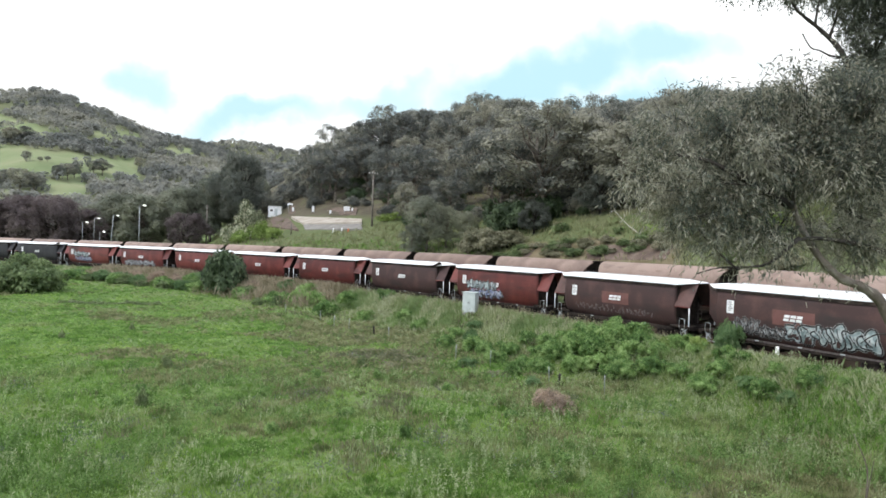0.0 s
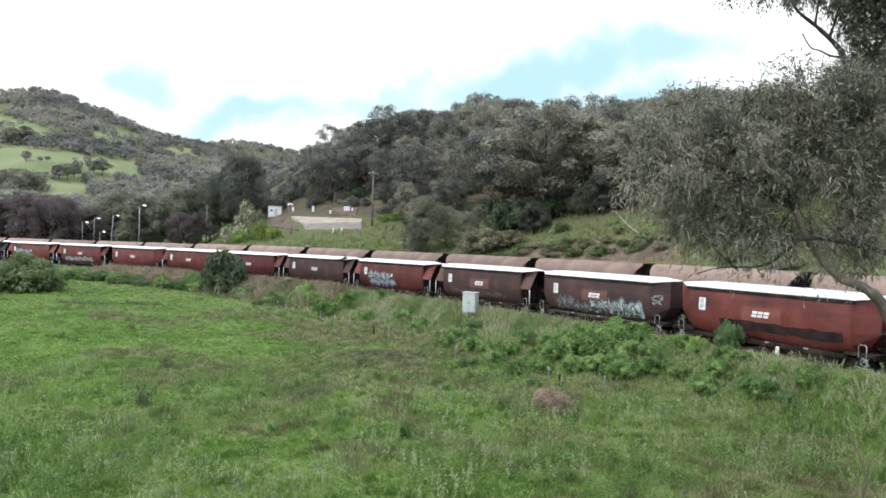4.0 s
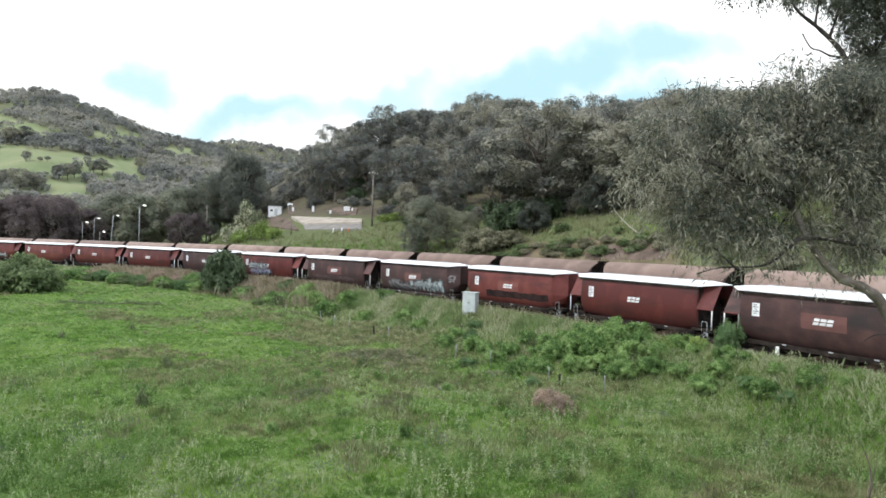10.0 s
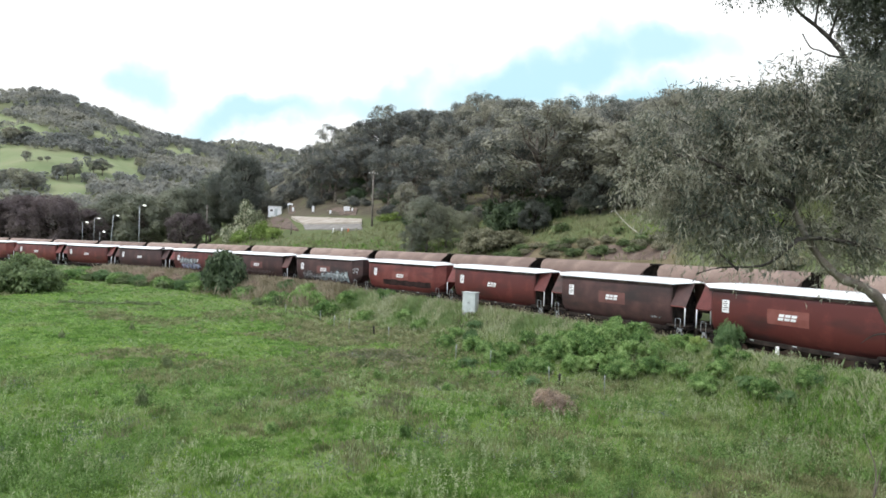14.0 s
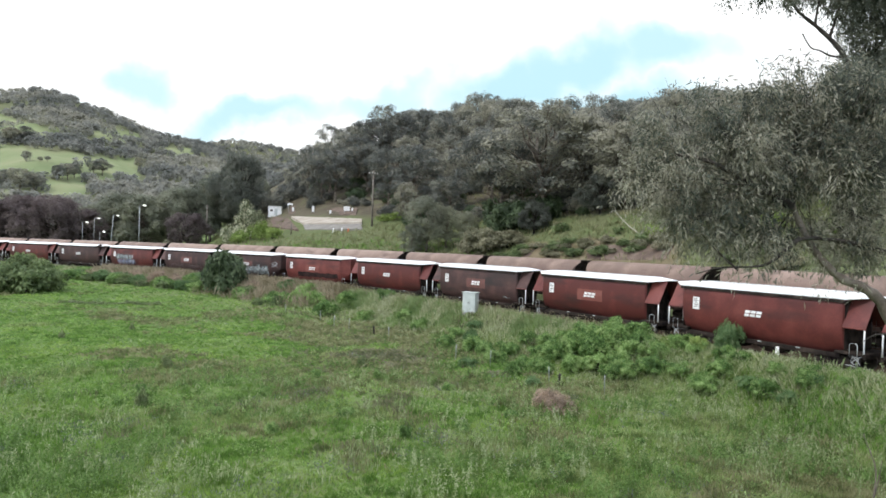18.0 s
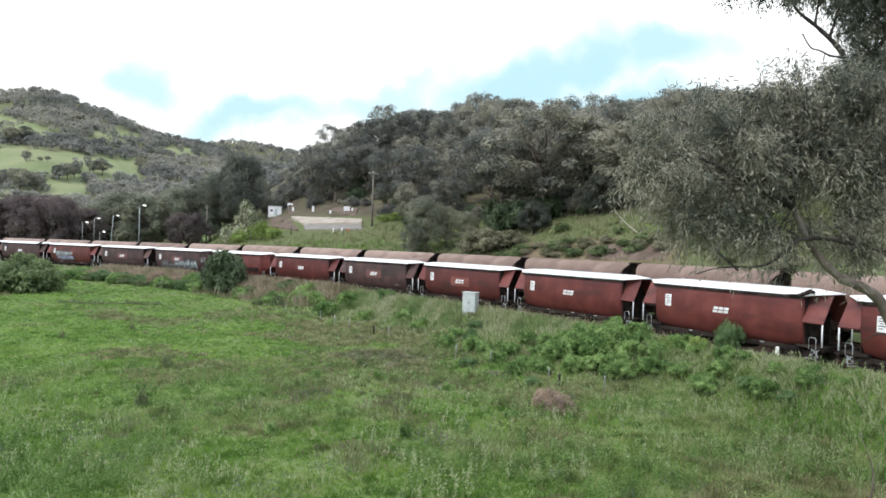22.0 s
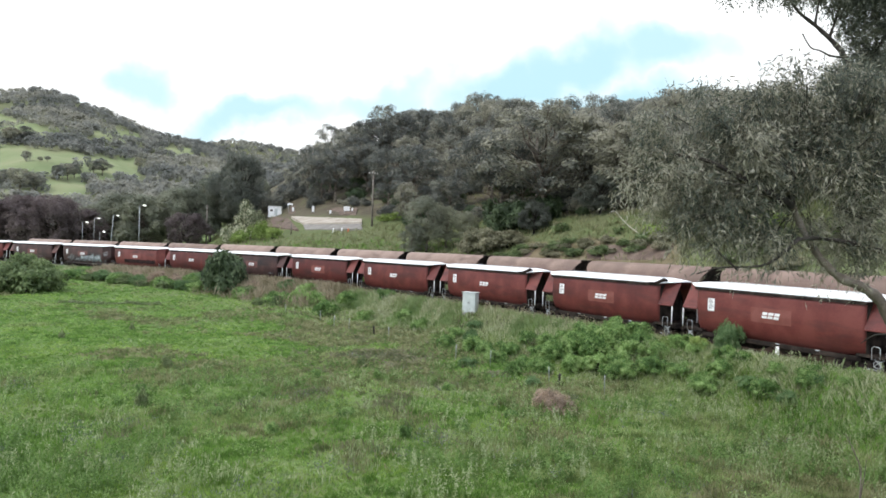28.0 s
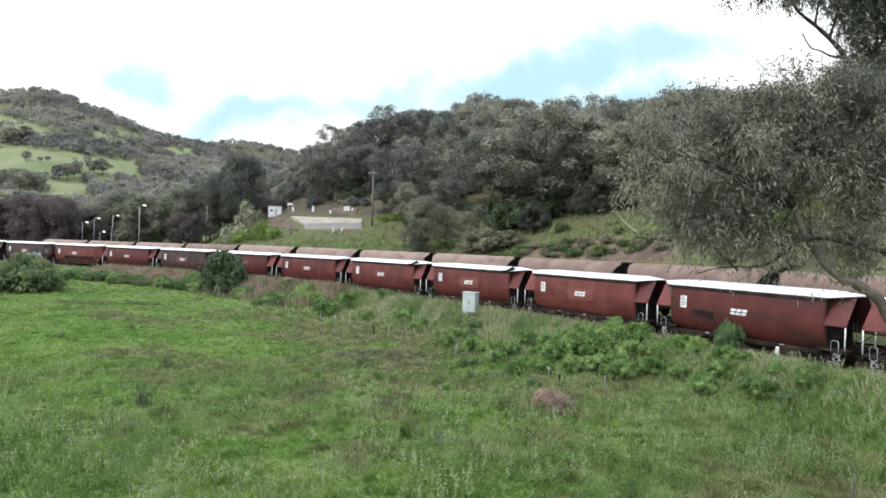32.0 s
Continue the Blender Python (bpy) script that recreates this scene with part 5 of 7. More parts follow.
# ---- shrubs ----
def shrub_variant(seed, leafmat, leaf, dens, lobes_n=7, flat=0.8, droop=-0.1):
    rng = np.random.default_rng(seed)
    lobes = []
    bm = bmesh.new()
    for i in range(lobes_n):
        a, q = 2.4 * i, math.sqrt((i + 0.3) / lobes_n) * 0.62
        h = rng.uniform(0.35, 0.8) * (1.05 - 0.5 * q)
        c = (math.cos(a) * q, math.sin(a) * q, h)
        lobes.append((*c, rng.uniform(0.3, 0.45)))
        tube(bm, [(0.05 * math.cos(a), 0.05 * math.sin(a), -0.15), (c[0] * 0.5, c[1] * 0.5, h * 0.5), c], [0.022, 0.015, 0.006], 5)
    for i in range(6):
        a = 1.05 * i + 0.3
        lobes.append((math.cos(a) * 0.52, math.sin(a) * 0.52, 0.2, rng.uniform(0.26, 0.36)))
    me = bpy.data.meshes.new("stem_base")
    bm.to_mesh(me)
    bm.free()
    me.materials.append(M_BARK_DARK)
    v, f = crown_arrays(rng, lobes, dens, leaf, leaf * 0.5, droop, flat)
    return me, mesh_np("foliage", v, f, leafmat)


def plant_shrub(name, meshes, x, y, size, tall, label, group, z=None):
    t = put(name, None, m=Matrix.Translation((x, y, gz(x, y) if z is None else z)) @ Matrix.Rotation(x * 3 + y, 4, "Z") @ Matrix.Diagonal((size, size, tall, 1)))
    put("stem_base", meshes[0], t)
    put("foliage", meshes[1], t)
    return tagged(t, label, "shrub", group)


SHRUBS = [shrub_variant(300 + i, M_SHRUB, 0.10, 2700, 9, droop=-0.5) for i in range(4)]
LIMES = [shrub_variant(320 + i, M_YELLOW, 0.10, 2000, droop=-0.4) for i in range(2)]
PALES = [shrub_variant(330 + i, M_PALE, 0.13, 1300, 9) for i in range(2)]
DARKS = [shrub_variant(340 + i, M_DEEP, 0.14, 2300, 10) for i in range(2)]
FEATHERS = [shrub_variant(380 + i, M_FEATHER, 0.09, 3000, 9, droop=-0.9) for i in range(2)]
HAZY = [shrub_variant(350 + i, M_GUM, 0.12, 1300, 8) for i in range(2)]
RUSHES = [shrub_variant(370 + i, M_RUSH, 0.22, 520, 8, droop=-0.9) for i in range(2)]
M_BUSH = leaf_mat("olive_bush_leaf", [(0.085, 0.125, 0.05), (0.15, 0.205, 0.08), (0.21, 0.265, 0.12)], scale=0.8)
OLIVES = [shrub_variant(390 + i, M_BUSH, 0.12, 1500, 10) for i in range(2)]
M_TANBUSH = leaf_mat("tan_bush_leaf", [(0.15, 0.15, 0.09), (0.25, 0.24, 0.15), (0.37, 0.345, 0.235)], scale=1.2, island=0.5)
TANS = [shrub_variant(395 + i, M_TANBUSH, 0.10, 2200, 11) for i in range(2)]
DRIES = [shrub_variant(360 + i, M_DRY, 0.09, 2600, 9, droop=-0.9) for i in range(2)]

# weed shrubs: the thicket half way along, the near end, the stretch by the cabinet, and the far end
THICKET = ((11.0, 48.0, 1.3, 1.5), (12.6, 47.9, 1.3, 1.6), (8.5, 50.3, 1.1, 1.3), (13.6, 46.8, 1.0, 1.2), (10.0, 49.6, 1.2, 1.5), (9.2, 47.6, 1.0, 1.1), (11.8, 45.4, 0.9, 0.9), (10.6, 46.4, 1.1, 1.1), (14.2, 45.0, 0.9, 1.0), (10.8, 50.2, 1.1, 1.6), (12.2, 49.2, 1.2, 1.7), (9.6, 51.2, 1.0, 1.4), (13.8, 48.0, 1.0, 1.3), (15.6, 45.2, 0.9, 1.0), (12.6, 45.8, 1.1, 1.2))
NEAR_WEEDS = ((16.1, 43.8, 0.75, 0.9), (13.4, 43.6, 1.1, 1.0), (17.6, 37.4, 1.0, 0.9), (15.4, 40.2, 1.0, 0.9), (17.2, 41.6, 0.8, 1.0), (19.3, 36.2, 0.8, 0.8), (20.0, 36.8, 0.5, 0.5), (12.0, 44.2, 0.8, 0.9), (14.6, 42.4, 0.9, 0.8), (16.6, 40.6, 0.9, 0.8), (11.2, 44.6, 0.9, 0.9), (18.0, 40.8, 0.6, 0.6), (21.6, 35.4, 0.5, 0.5), (18.6, 38.2, 0.6, 0.6), (20.4, 34.6, 0.5, 0.5))
MID_WEEDS = ((2.8, 56.1, 1.1, 1.3), (7.6, 51.5, 1.0, 1.2), (5.0, 47.5, 0.7, 0.8), (6.5, 48.6, 0.8, 0.9), (-9.9, 39.5, 0.35, 0.45), (-4.8, 34.7, 0.3, 0.4), (0.5, 58.0, 0.9, 1.0), (5.4, 54.0, 1.0, 1.1), (7.2, 48.6, 0.9, 1.0), (4.2, 52.4, 0.9, 1.0), (3.6, 55.2, 0.9, 1.1), (1.4, 60.4, 0.8, 0.9), (-2.0, 66.0, 0.9, 1.0), (8.2, 53.0, 0.9, 1.1), (7.0, 54.6, 0.9, 0.9), (6.2, 50.2, 0.9, 0.9))
FAR_WEEDS = ((-16.5, 84.0, 1.6, 2.0), (-12.6, 75.4, 1.4, 1.6), (-10.5, 78.0, 1.3, 1.4), (-6.1, 76.4, 1.2, 1.3), (-14.5, 81.0, 1.3, 1.5), (-18.5, 84.5, 1.3, 1.4), (-36.0, 101.0, 1.5, 1.5), (-46.0, 106.5, 1.6, 1.4), (-41.5, 102.5, 1.4, 1.3), (-38.5, 99.5, 1.3, 1.2), (-33.5, 97.0, 1.4, 1.4), (-49.5, 105.0, 1.6, 1.5), (-26.0, 90.0, 1.2, 1.2), (-21.0, 86.5, 1.2, 1.2), (-3.6, 70.6, 1.0, 1.0), (-8.0, 72.5, 1.0, 1.1))
for i, (x, y, s, h) in enumerate(THICKET + NEAR_WEEDS + MID_WEEDS + FAR_WEEDS):
    plant_shrub("bank_shrub", SHRUBS[i % 4], x, y, s * 1.15, h * 1.1, "bright green leafy weed shrub on the railway bank", "weed shrubs of the bank")
for i, (x, y, s, h) in enumerate(((18.4, 44.2, 1.0, 2.5), (17.7, 43.0, 0.8, 1.3), (3.1, 61.4, 1.0, 0.9), (2.6, 58.6, 0.9, 1.1), (19.6, 36.0, 0.7, 0.6), (18.2, 36.0, 0.7, 0.7), (17.2, 38.4, 0.8, 0.8), (6.0, 44.5, 0.7, 0.6), (2.0, 50.0, 0.8, 0.8))):
    plant_shrub("feathery_shrub", FEATHERS[i % 2], x, y, s, h, "grey-green feathery shrub on the railway bank", "feathery shrubs of the bank")
plant_shrub("dark_bush", DARKS[0], -29.7, 94.5, 3.5, 5.6, "dense dark green bush at the foot of the bank", "dark bushes of the bank")
for i, (x, y, s, h) in enumerate(((-57.0, 87.0, 3.6, 3.9), (-52.5, 88.0, 3.4, 3.6), (-61.0, 90.0, 4.0, 4.5), (-51.0, 90.5, 2.2, 3.0), (-57.0, 93.5, 3.6, 4.8), (-66.0, 94.0, 3.8, 5.0), (-53.5, 93.0, 3.0, 4.2))):
    plant_shrub("olive_bush", OLIVES[i % 2], x, y, s, h, "dense green bush at the paddock's edge", "bushes of the paddock's edge")
BEYOND = ((-62.2, 261.6, 3.00, 3.60), (-61.8, 268.8, 4.20, 4.13), (-61.4, 276.8, 3.80, 4.67), (-52.5, 246.9, 3.40, 5.20), (-44.9, 220.4, 3.00, 3.60), (-43.9, 223.8, 4.20, 4.13), (-57.3, 274.0, 3.80, 4.67), (-73.6, 325.2, 3.40, 5.20), (-40.0, 209.3, 3.00, 3.60), (-50.1, 230.5, 4.20, 4.13))
for i, (x, y, s, h) in enumerate(((-53.5, 218.0, 4.0, 5.5), (-50.5, 214.0, 3.4, 4.4), (-57.5, 228.0, 4.6, 6.0), (-62.0, 240.0, 5.0, 7.0), (-55.0, 236.0, 4.0, 5.5), (-49.0, 222.0, 3.6, 5.0)) + BEYOND):
    plant_shrub("olive_bush", HAZY[i % 2], x, y, s, h, "pale olive bushy growth beyond the gravel pad", "bushes beyond the gravel pad")
for i, (x, y, s, h) in enumerate(((-57.0, 200.0, 4.2, 7.0), (-53.5, 197.0, 3.4, 4.5), (-47.0, 160.0, 2.6, 3.6), (-43.5, 158.0, 2.6, 2.6), (-50.5, 163.0, 2.2, 4.2), (-54, 176, 2.4, 3.4))):
    plant_shrub("blossom_shrub", PALES[i % 2], x, y, s, h, "grey-green shrub covered in cream blossom", "blossoming shrubs by the line")
for i, (x, y, s, h) in enumerate(((6.4, 99.6, 4.2, 3.4), (9.4, 98.4, 3.2, 2.3), (3.9, 102.2, 2.4, 2.0))):
    plant_shrub("tan_bush", TANS[i % 2], x, y, s, h, "broad tan-green bush of fine twigs above the cutting", "tan bushes above the cutting")
for i, (x, y, s, h) in enumerate(((-41.0, 154.5, 3.0, 4.2), (-37.5, 153.0, 2.6, 2.8), (-45.0, 153.0, 2.6, 2.8), (16.3, 43.9, 0.85, 1.15), (14.9, 45.6, 0.7, 0.9), (24.5, 80.0, 2.0, 1.8), (28.0, 77.0, 2.0, 1.8), (-9.5, 150.0, 2.5, 2.0), (-13.0, 152.0, 2.2, 1.8), (33, 70, 2.0, 2.0), (30.5, 72.0, 1.7, 1.6), (36.0, 62.0, 1.8, 1.7), (27.0, 80.5, 1.6, 1.5), (40.0, 57.0, 1.8, 1.6))):
    plant_shrub("lime_shrub", LIMES[i % 2], x, y, s, h, "yellow-green leafy shrub beside the tracks", "yellow-green shrubs beside the tracks")
for i, (x, y, s, h) in enumerate(((6.5, 37.2, 1.1, 1.0), (6.1, 38.6, 1.1, 1.35), (-43.0, 105.5, 2.2, 1.6), (-39.0, 103.0, 2.0, 1.5), (-47.5, 108.0, 2.4, 1.7), (-24.5, 92.0, 1.6, 1.6), (-20.0, 90.0, 1.6, 1.5), (-13.2, 86.8, 1.8, 1.4), (-16.0, 88.0, 1.6, 1.3), (-22.5, 93.5, 1.5, 1.4))):
    plant_shrub("dry_weed_clump", DRIES[i % 2], x, y, s, h, "clump of dry russet-brown weeds in the grass", "dry weed clumps")

for i, (x, y, s, h) in enumerate(((-11.3, 40.2, 0.32, 0.40), (-4.6, 35.0, 0.47, 0.53), (-4.0, 45.0, 0.37, 0.65), (0.6, 42.5, 0.52, 0.46), (-7.5, 31.3, 0.42, 0.59), (-18.1, 46.3, 0.32, 0.40), (1.2, 33.1, 0.47, 0.53), (-1.5, 31.6, 0.37, 0.65), (3.8, 36.0, 0.52, 0.46), (-8.0, 45.1, 0.42, 0.59), (9.2, 31.4, 0.32, 0.40), (-11.2, 34.9, 0.47, 0.53), (-16.4, 38.2, 0.37, 0.65), (5.3, 28.5, 0.52, 0.46))):
    plant_shrub("paddock_weed", SHRUBS[i % 4], x, y, s, h, "small bright green weed clump in the paddock grass", "weed clumps of the paddock")
for i, (x, y) in enumerate(RUSH[::2]):
    q = 0.55 + 0.3 * math.sin(i * 2.3)
    plant_shrub("rush_clump", RUSHES[i % 2], x, y, q * 0.5, q * 1.15, "dark olive rush clump in the paddock grass", "rush clumps of the paddock")
for i in range(13):
    plant_shrub("rush_clump", RUSHES[i % 2], -43.2 + i * 0.85, 79.0 + 0.14 * i + 0.3 * math.sin(i), 0.62, 0.34 + 0.1 * math.sin(i * 1.7), "low dark rush clump along a ditch", "rush clumps of the ditch")
_br = random.Random(12)
for i in range(46):
    x, y, _ = track(_br.uniform(-114, -58), -_br.uniform(4.0, 10.5))
    q = _br.uniform(0.9, 1.7)
    if abs(x - 0.0412 * y) < 1.6:
        continue
    kind_of = (SHRUBS, OLIVES, FEATHERS)[i % 3]
    plant_shrub("bank_weed", kind_of[i % 2], float(x), float(y), q * 1.15, q, "green leafy weed shrub at the bank's foot", "weed shrubs of the bank's foot")
for x, y, sz, h, i in UNDER + [(9.3, 106.5, 3.4, 4.6, 0), (12.2, 104.2, 3.3, 4.2, 3), (15.2, 103.4, 2.9, 3.2, 6)]:
    if i < 100:
        plant_shrub("understorey_shrub", HAZY[i % 2] if i % 3 else DARKS[i % 2], x, y, sz, h, "olive-green undergrowth shrub among gum trunks", "undergrowth of the hillside wood")
    else:
        plant_shrub("slope_shrub", (OLIVES + TANS)[i % 4], x, y, sz, h, "low rough shrub on the grassy slope", "low shrubs of the slope")


def fallen_branch():
    pts = [(21.6, 86.6), (22.3, 85.6), (23.0, 84.4), (23.6, 83.4)]
    o = Vector((21.6, 86.6, gz(21.6, 86.6)))
    t = put("fallen_branch", None, m=pose(*o))
    tagged(t, "pale dead fallen branch on the grassy slope", "branch")
    hs = (2.6, 1.5, 0.7, 0.1)
    limb_part("stem", t, [tuple(Vector((x, y, gz(x, y) + h)) - o) for (x, y), h in zip(pts, hs)], 0.03, 0.055, M_PALEWOOD, 6)
    limb_part("fork", t, [tuple(Vector(p) - o) for p in ((21.7, 86.4, o.z + 2.5), (21.2, 86.6, o.z + 3.0), (20.7, 86.8, o.z + 2.7))], 0.035, 0.02, M_PALEWOOD, 6)


fallen_branch()


# ---- grass ----
def blades(rng, x, y, z, height, width, per, lean=0.3):
    """Tufts of single bent-over blades: arrays per tuft."""
    n = len(x)
    X, Y, Z, H, W = (np.repeat(a, per) for a in (x, y, z, height, width))
    m = n * per
    bx, by = X + rng.normal(size=m) * H * (0.34 + 0.5 * (lean > 1)), Y + rng.normal(size=m) * H * (0.34 + 0.5 * (lean > 1))
    a = rng.uniform(0, 2 * math.pi, m)
    q = np.abs(rng.normal(size=m)) * lean * H
    h = H * rng.uniform(0.5, 1.15, m)
    t = rng.uniform(0, math.pi, m)
    sx, sy = np.cos(t) * W / 2, np.sin(t) * W / 2
    v = np.stack([np.stack([bx - sx, by - sy, Z - 0.03], 1), np.stack([bx + sx, by + sy, Z - 0.03], 1), np.stack([bx + sx * 0.7 + np.cos(a) * q * 0.35, by + sy * 0.7 + np.sin(a) * q * 0.35, Z + h * 0.62], 1), np.stack([bx + np.cos(a) * q, by + np.sin(a) * q, Z + h], 1)], 1).reshape(-1, 3)
    return v, np.arange(len(v)).reshape(-1, 4)


def lattice(i, j, seed):
    h = np.sin(i * 127.1 + j * 311.7 + seed * 74.7) * 43758.5453
    return h - np.floor(h)


def drift(x, y, w, seed):
    """Smooth uneven patches of about w metres, 0 to 1, in three octaves."""
    out = 0.0
    for k, (q, a) in enumerate(((1.0, 0.55), (2.13, 0.30), (4.37, 0.15))):
        px, py = x * q / w + 17.3 * k, y * q / w - 9.1 * k
        i, j = np.floor(px), np.floor(py)
        fx, fy = smooth01(px - i), smooth01(py - j)
        sd = seed + 3.7 * k
        out = out + a * ((lattice(i, j, sd) * (1 - fx) + lattice(i + 1, j, sd) * fx) * (1 - fy) + (lattice(i, j + 1, sd) * (1 - fx) + lattice(i + 1, j + 1, sd) * fx) * fy)
    return out


def patchy(x, y, w, seed):
    return bumps(x + 37 * seed, y - 53 * seed, w)


def grass():
    rng = np.random.default_rng(21)
    n = 100000
    y = 16.0 * (150 / 16.0) ** rng.random(n)
    u = rng.uniform(-0.74, 0.74, n)
    x = u * y
    d, s = track_dist(x, y)
    ok = d > 2.9
    z = ground_z(x, y)
    far = np.interp(y, [16, 40, 90, 150], [1.0, 1.35, 2.6, 3.6])
    bank = smooth01((10.5 - d) / 5)
    back = smooth01((-u + 0.02 + 0.5 * (drift(x, y, 14.0, 41) - 0.5)) / 0.5) * smooth01((y - 30 + 26 * (drift(x, y, 11.0, 42) - 0.5)) / 36)
    belt = np.exp(-((u + 0.10) / 0.24) ** 2) * smooth01((y - 34) / 9) * smooth01((84 - y) / 16)
    fore = smooth01((44 - y) / 12)
    right = smooth01((u - 0.08) / 0.2) * fore
    score = np.stack([
        0.09 * back + 0.05 * fore - 0.06 * right - 0.14 * belt - 0.02 + 1.25 * drift(x, y, 5.2, 1),
        0.20 * back + 0.16 * fore + 0.12 * bank + 0.04 + 1.05 * drift(x, y, 4.1, 2),
        0.10 * fore + 0.10 * right + 0.16 * bank + 0.95 * drift(x, y, 4.8, 3),
        0.26 * belt + 0.14 * right - 0.05 * back + 1.1 * drift(x, y, 5.6, 4),
        0.24 * belt + 0.02 * right - 0.26 * back - 0.25 + 1.2 * drift(x, y, 3.6, 5)], 0)
    kind = np.argmax(score + rng.normal(size=score.shape) * 0.085, 0)
    hump = drift(x, y, 2.1, 6)
    tall = np.array([0.13, 0.21, 0.27, 0.30, 0.31])[kind] * (0.45 + 1.1 * hump) * (1 - 0.3 * back) + 0.18 * bank
    tall = tall * rng.uniform(0.75, 1.25, n)
    r = rng.random(n)
    sets = {
        "lime_grass": (ok & (kind == 0), M_LIME, 7, 0.020, "bright yellow-green low grass of the paddock"),
        "lush_grass": (ok & (kind == 1), M_LUSH, 7, 0.019, "bright green low grass of the paddock"),
        "meadow_grass": (ok & (kind == 2), M_MEADOW, 7, 0.018, "mid-green tangled meadow grass"),
        "olive_grass": (ok & (kind == 3), M_OLIVE, 7, 0.017, "olive-brown rank grass going to seed"),
        "mauve_grass": (ok & (kind == 4), M_MAUVE, 7, 0.016, "dull brown-violet seeding grass of the paddock")}
    for nm, (k, m, per, w, lab) in sets.items():
        flat_lying = (y >= 46) & (bank < 0.25)
        kn, kf = k & ~flat_lying, k & flat_lying
        v, f = blades(rng, x[kn], y[kn], z[kn], tall[kn], w * far[kn], per)
        v2, f2 = blades(rng, x[kf], y[kf], z[kf], tall[kf], 1.9 * w * far[kf], per, 1.05)
        v, f = np.concatenate([v, v2]), np.concatenate([f, f2 + len(v)])
        tagged(put(nm, mesh_np(nm, v, f, m)), lab, "grass", kind="stuff")
    # upright leafy weeds, each a stem of small leaves, scattered in loose companies
    for nm, m, want, seed, lab in (("pale_stalk_weeds", M_SEED, 0.60, 31, "pale green upright weeds in the paddock"), ("dark_stalk_weeds", M_BUSHY, 0.57, 33, "dark green upright weeds in the paddock")):
        pale = m is M_SEED
        k = np.flatnonzero(ok & (drift(x, y, 3.0, seed) > want) & (y < 75) & (r > 0.7 * back) & (r < (0.07 if pale else 0.40) + 0.2 * back))
        per = 26 if pale else 16
        hgt = (rng.uniform(0.45, 0.95, len(k)) * 1.0 if pale else rng.uniform(0.28, 0.75, len(k)) * (0.7 + 0.6 * hump[k]))[:, None]
        q = np.tile(np.linspace(0.15, 1.0, per), (len(k), 1))
        wide = (0.045 if pale else 0.10) * (1.15 - q) * hgt / 0.5
        c = np.stack([x[k][:, None] + rng.normal(size=q.shape) * wide, y[k][:, None] + rng.normal(size=q.shape) * wide, z[k][:, None] + q * hgt], 2).reshape(-1, 3)
        fr = np.repeat(far[k], per)
        dr = rng.normal(size=c.shape) * 0.8 + np.array([0, 0, 0.55])
        v, f = leaf_quads(rng, c, dr, 0.10 * fr ** 0.6 * rng.uniform(0.6, 1.3, len(c)), 0.042 * fr ** 0.7 * rng.uniform(0.6, 1.3, len(c)))
        tagged(put(nm, mesh_np(nm, v, f, m)), lab, "weeds", kind="stuff")
    # pale seed stalks in drifts
    k = ok & (drift(x, y, 2.6, 8) + 0.12 * bank > 0.60) & (r > 0.5 * back) & (r < 0.15 + 0.35 * back)
    v, f = blades(rng, x[k], y[k], z[k], tall[k] * 1.45 + 0.10, 0.010 * far[k], 3, 0.16)
    c = np.repeat(np.stack([x[k], y[k], z[k] + tall[k] * 1.15 + 0.06], 1), 3, 0)
    q = len(c)
    c = c + np.stack([rng.normal(size=q) * 0.07, rng.normal(size=q) * 0.07, rng.uniform(-0.08, 0.1, q)], 1)
    fr = np.repeat(far[k], 3)
    v2, f2 = leaf_quads(rng, c, rng.normal(size=(q, 3)) * 0.25 + np.array([0, 0, 1.0]), 0.19 * rng.uniform(0.6, 1.3, q) * fr ** 0.4, 0.042 * fr)
    v, f = np.concatenate([v, v2]), np.concatenate([f, f2 + len(v)])
    tagged(put("seed_stalks", mesh_np("seed_stalks", v, f, M_SEED)), "pale green-white seeding grass stalks", "grass", kind="stuff")
    # broad-leaved weeds
    k = ok & (drift(x, y, 2.6, 9) + 0.10 * bank > 0.60) & (r > 0.55)
    c = np.repeat(np.stack([x[k], y[k], z[k]], 1), 9, 0)
    hh = np.repeat(tall[k] * 0.8, 9)
    fr = np.repeat(far[k], 9)
    m = len(c)
    p = c + np.stack([rng.normal(size=m) * hh * 0.4, rng.normal(size=m) * hh * 0.4, rng.random(m) * hh], 1)
    dr = rng.normal(size=(m, 3))
    v, f = leaf_quads(rng, p, dr, 0.075 * fr * rng.uniform(0.6, 1.4, m), 0.042 * fr * rng.uniform(0.6, 1.3, m))
    tagged(put("broadleaf_weeds", mesh_np("broadleaf_weeds", v, f, M_SHRUB)), "bright green broad-leaved weeds in the grass", "weeds", kind="stuff")
    # rank grass that hides the wheels along the top of the bank
    m = 33000
    sv = rng.uniform(-150, 32, m)
    sv = np.where(rng.random(m) < 0.5, rng.uniform(-60, 32, m), sv)
    sv[-7000:] = rng.uniform(-16, 26, 7000)
    dv = 2.45 + np.abs(rng.normal(size=m)) * np.interp(sv, [-14, -6], [2.6, 4.2])
    x, y, _ = track(sv, -dv)
    z = ground_z(x, y)
    h = rng.uniform(0.45, 0.85, m) * np.interp(sv, [-130, -70, -45, -25, -12, 0], [1.0, 1.0, 1.25, 1.05, 0.75, 0.5]) * np.interp(dv, [2.4, 4, 6, 10], [1.15, 0.9, 0.65, 0.45])
    h = h * np.where((np.abs(x - 0.0412 * y) < 1.3) & (y > 61.5) & (y < 66), 0.35, 1.0)
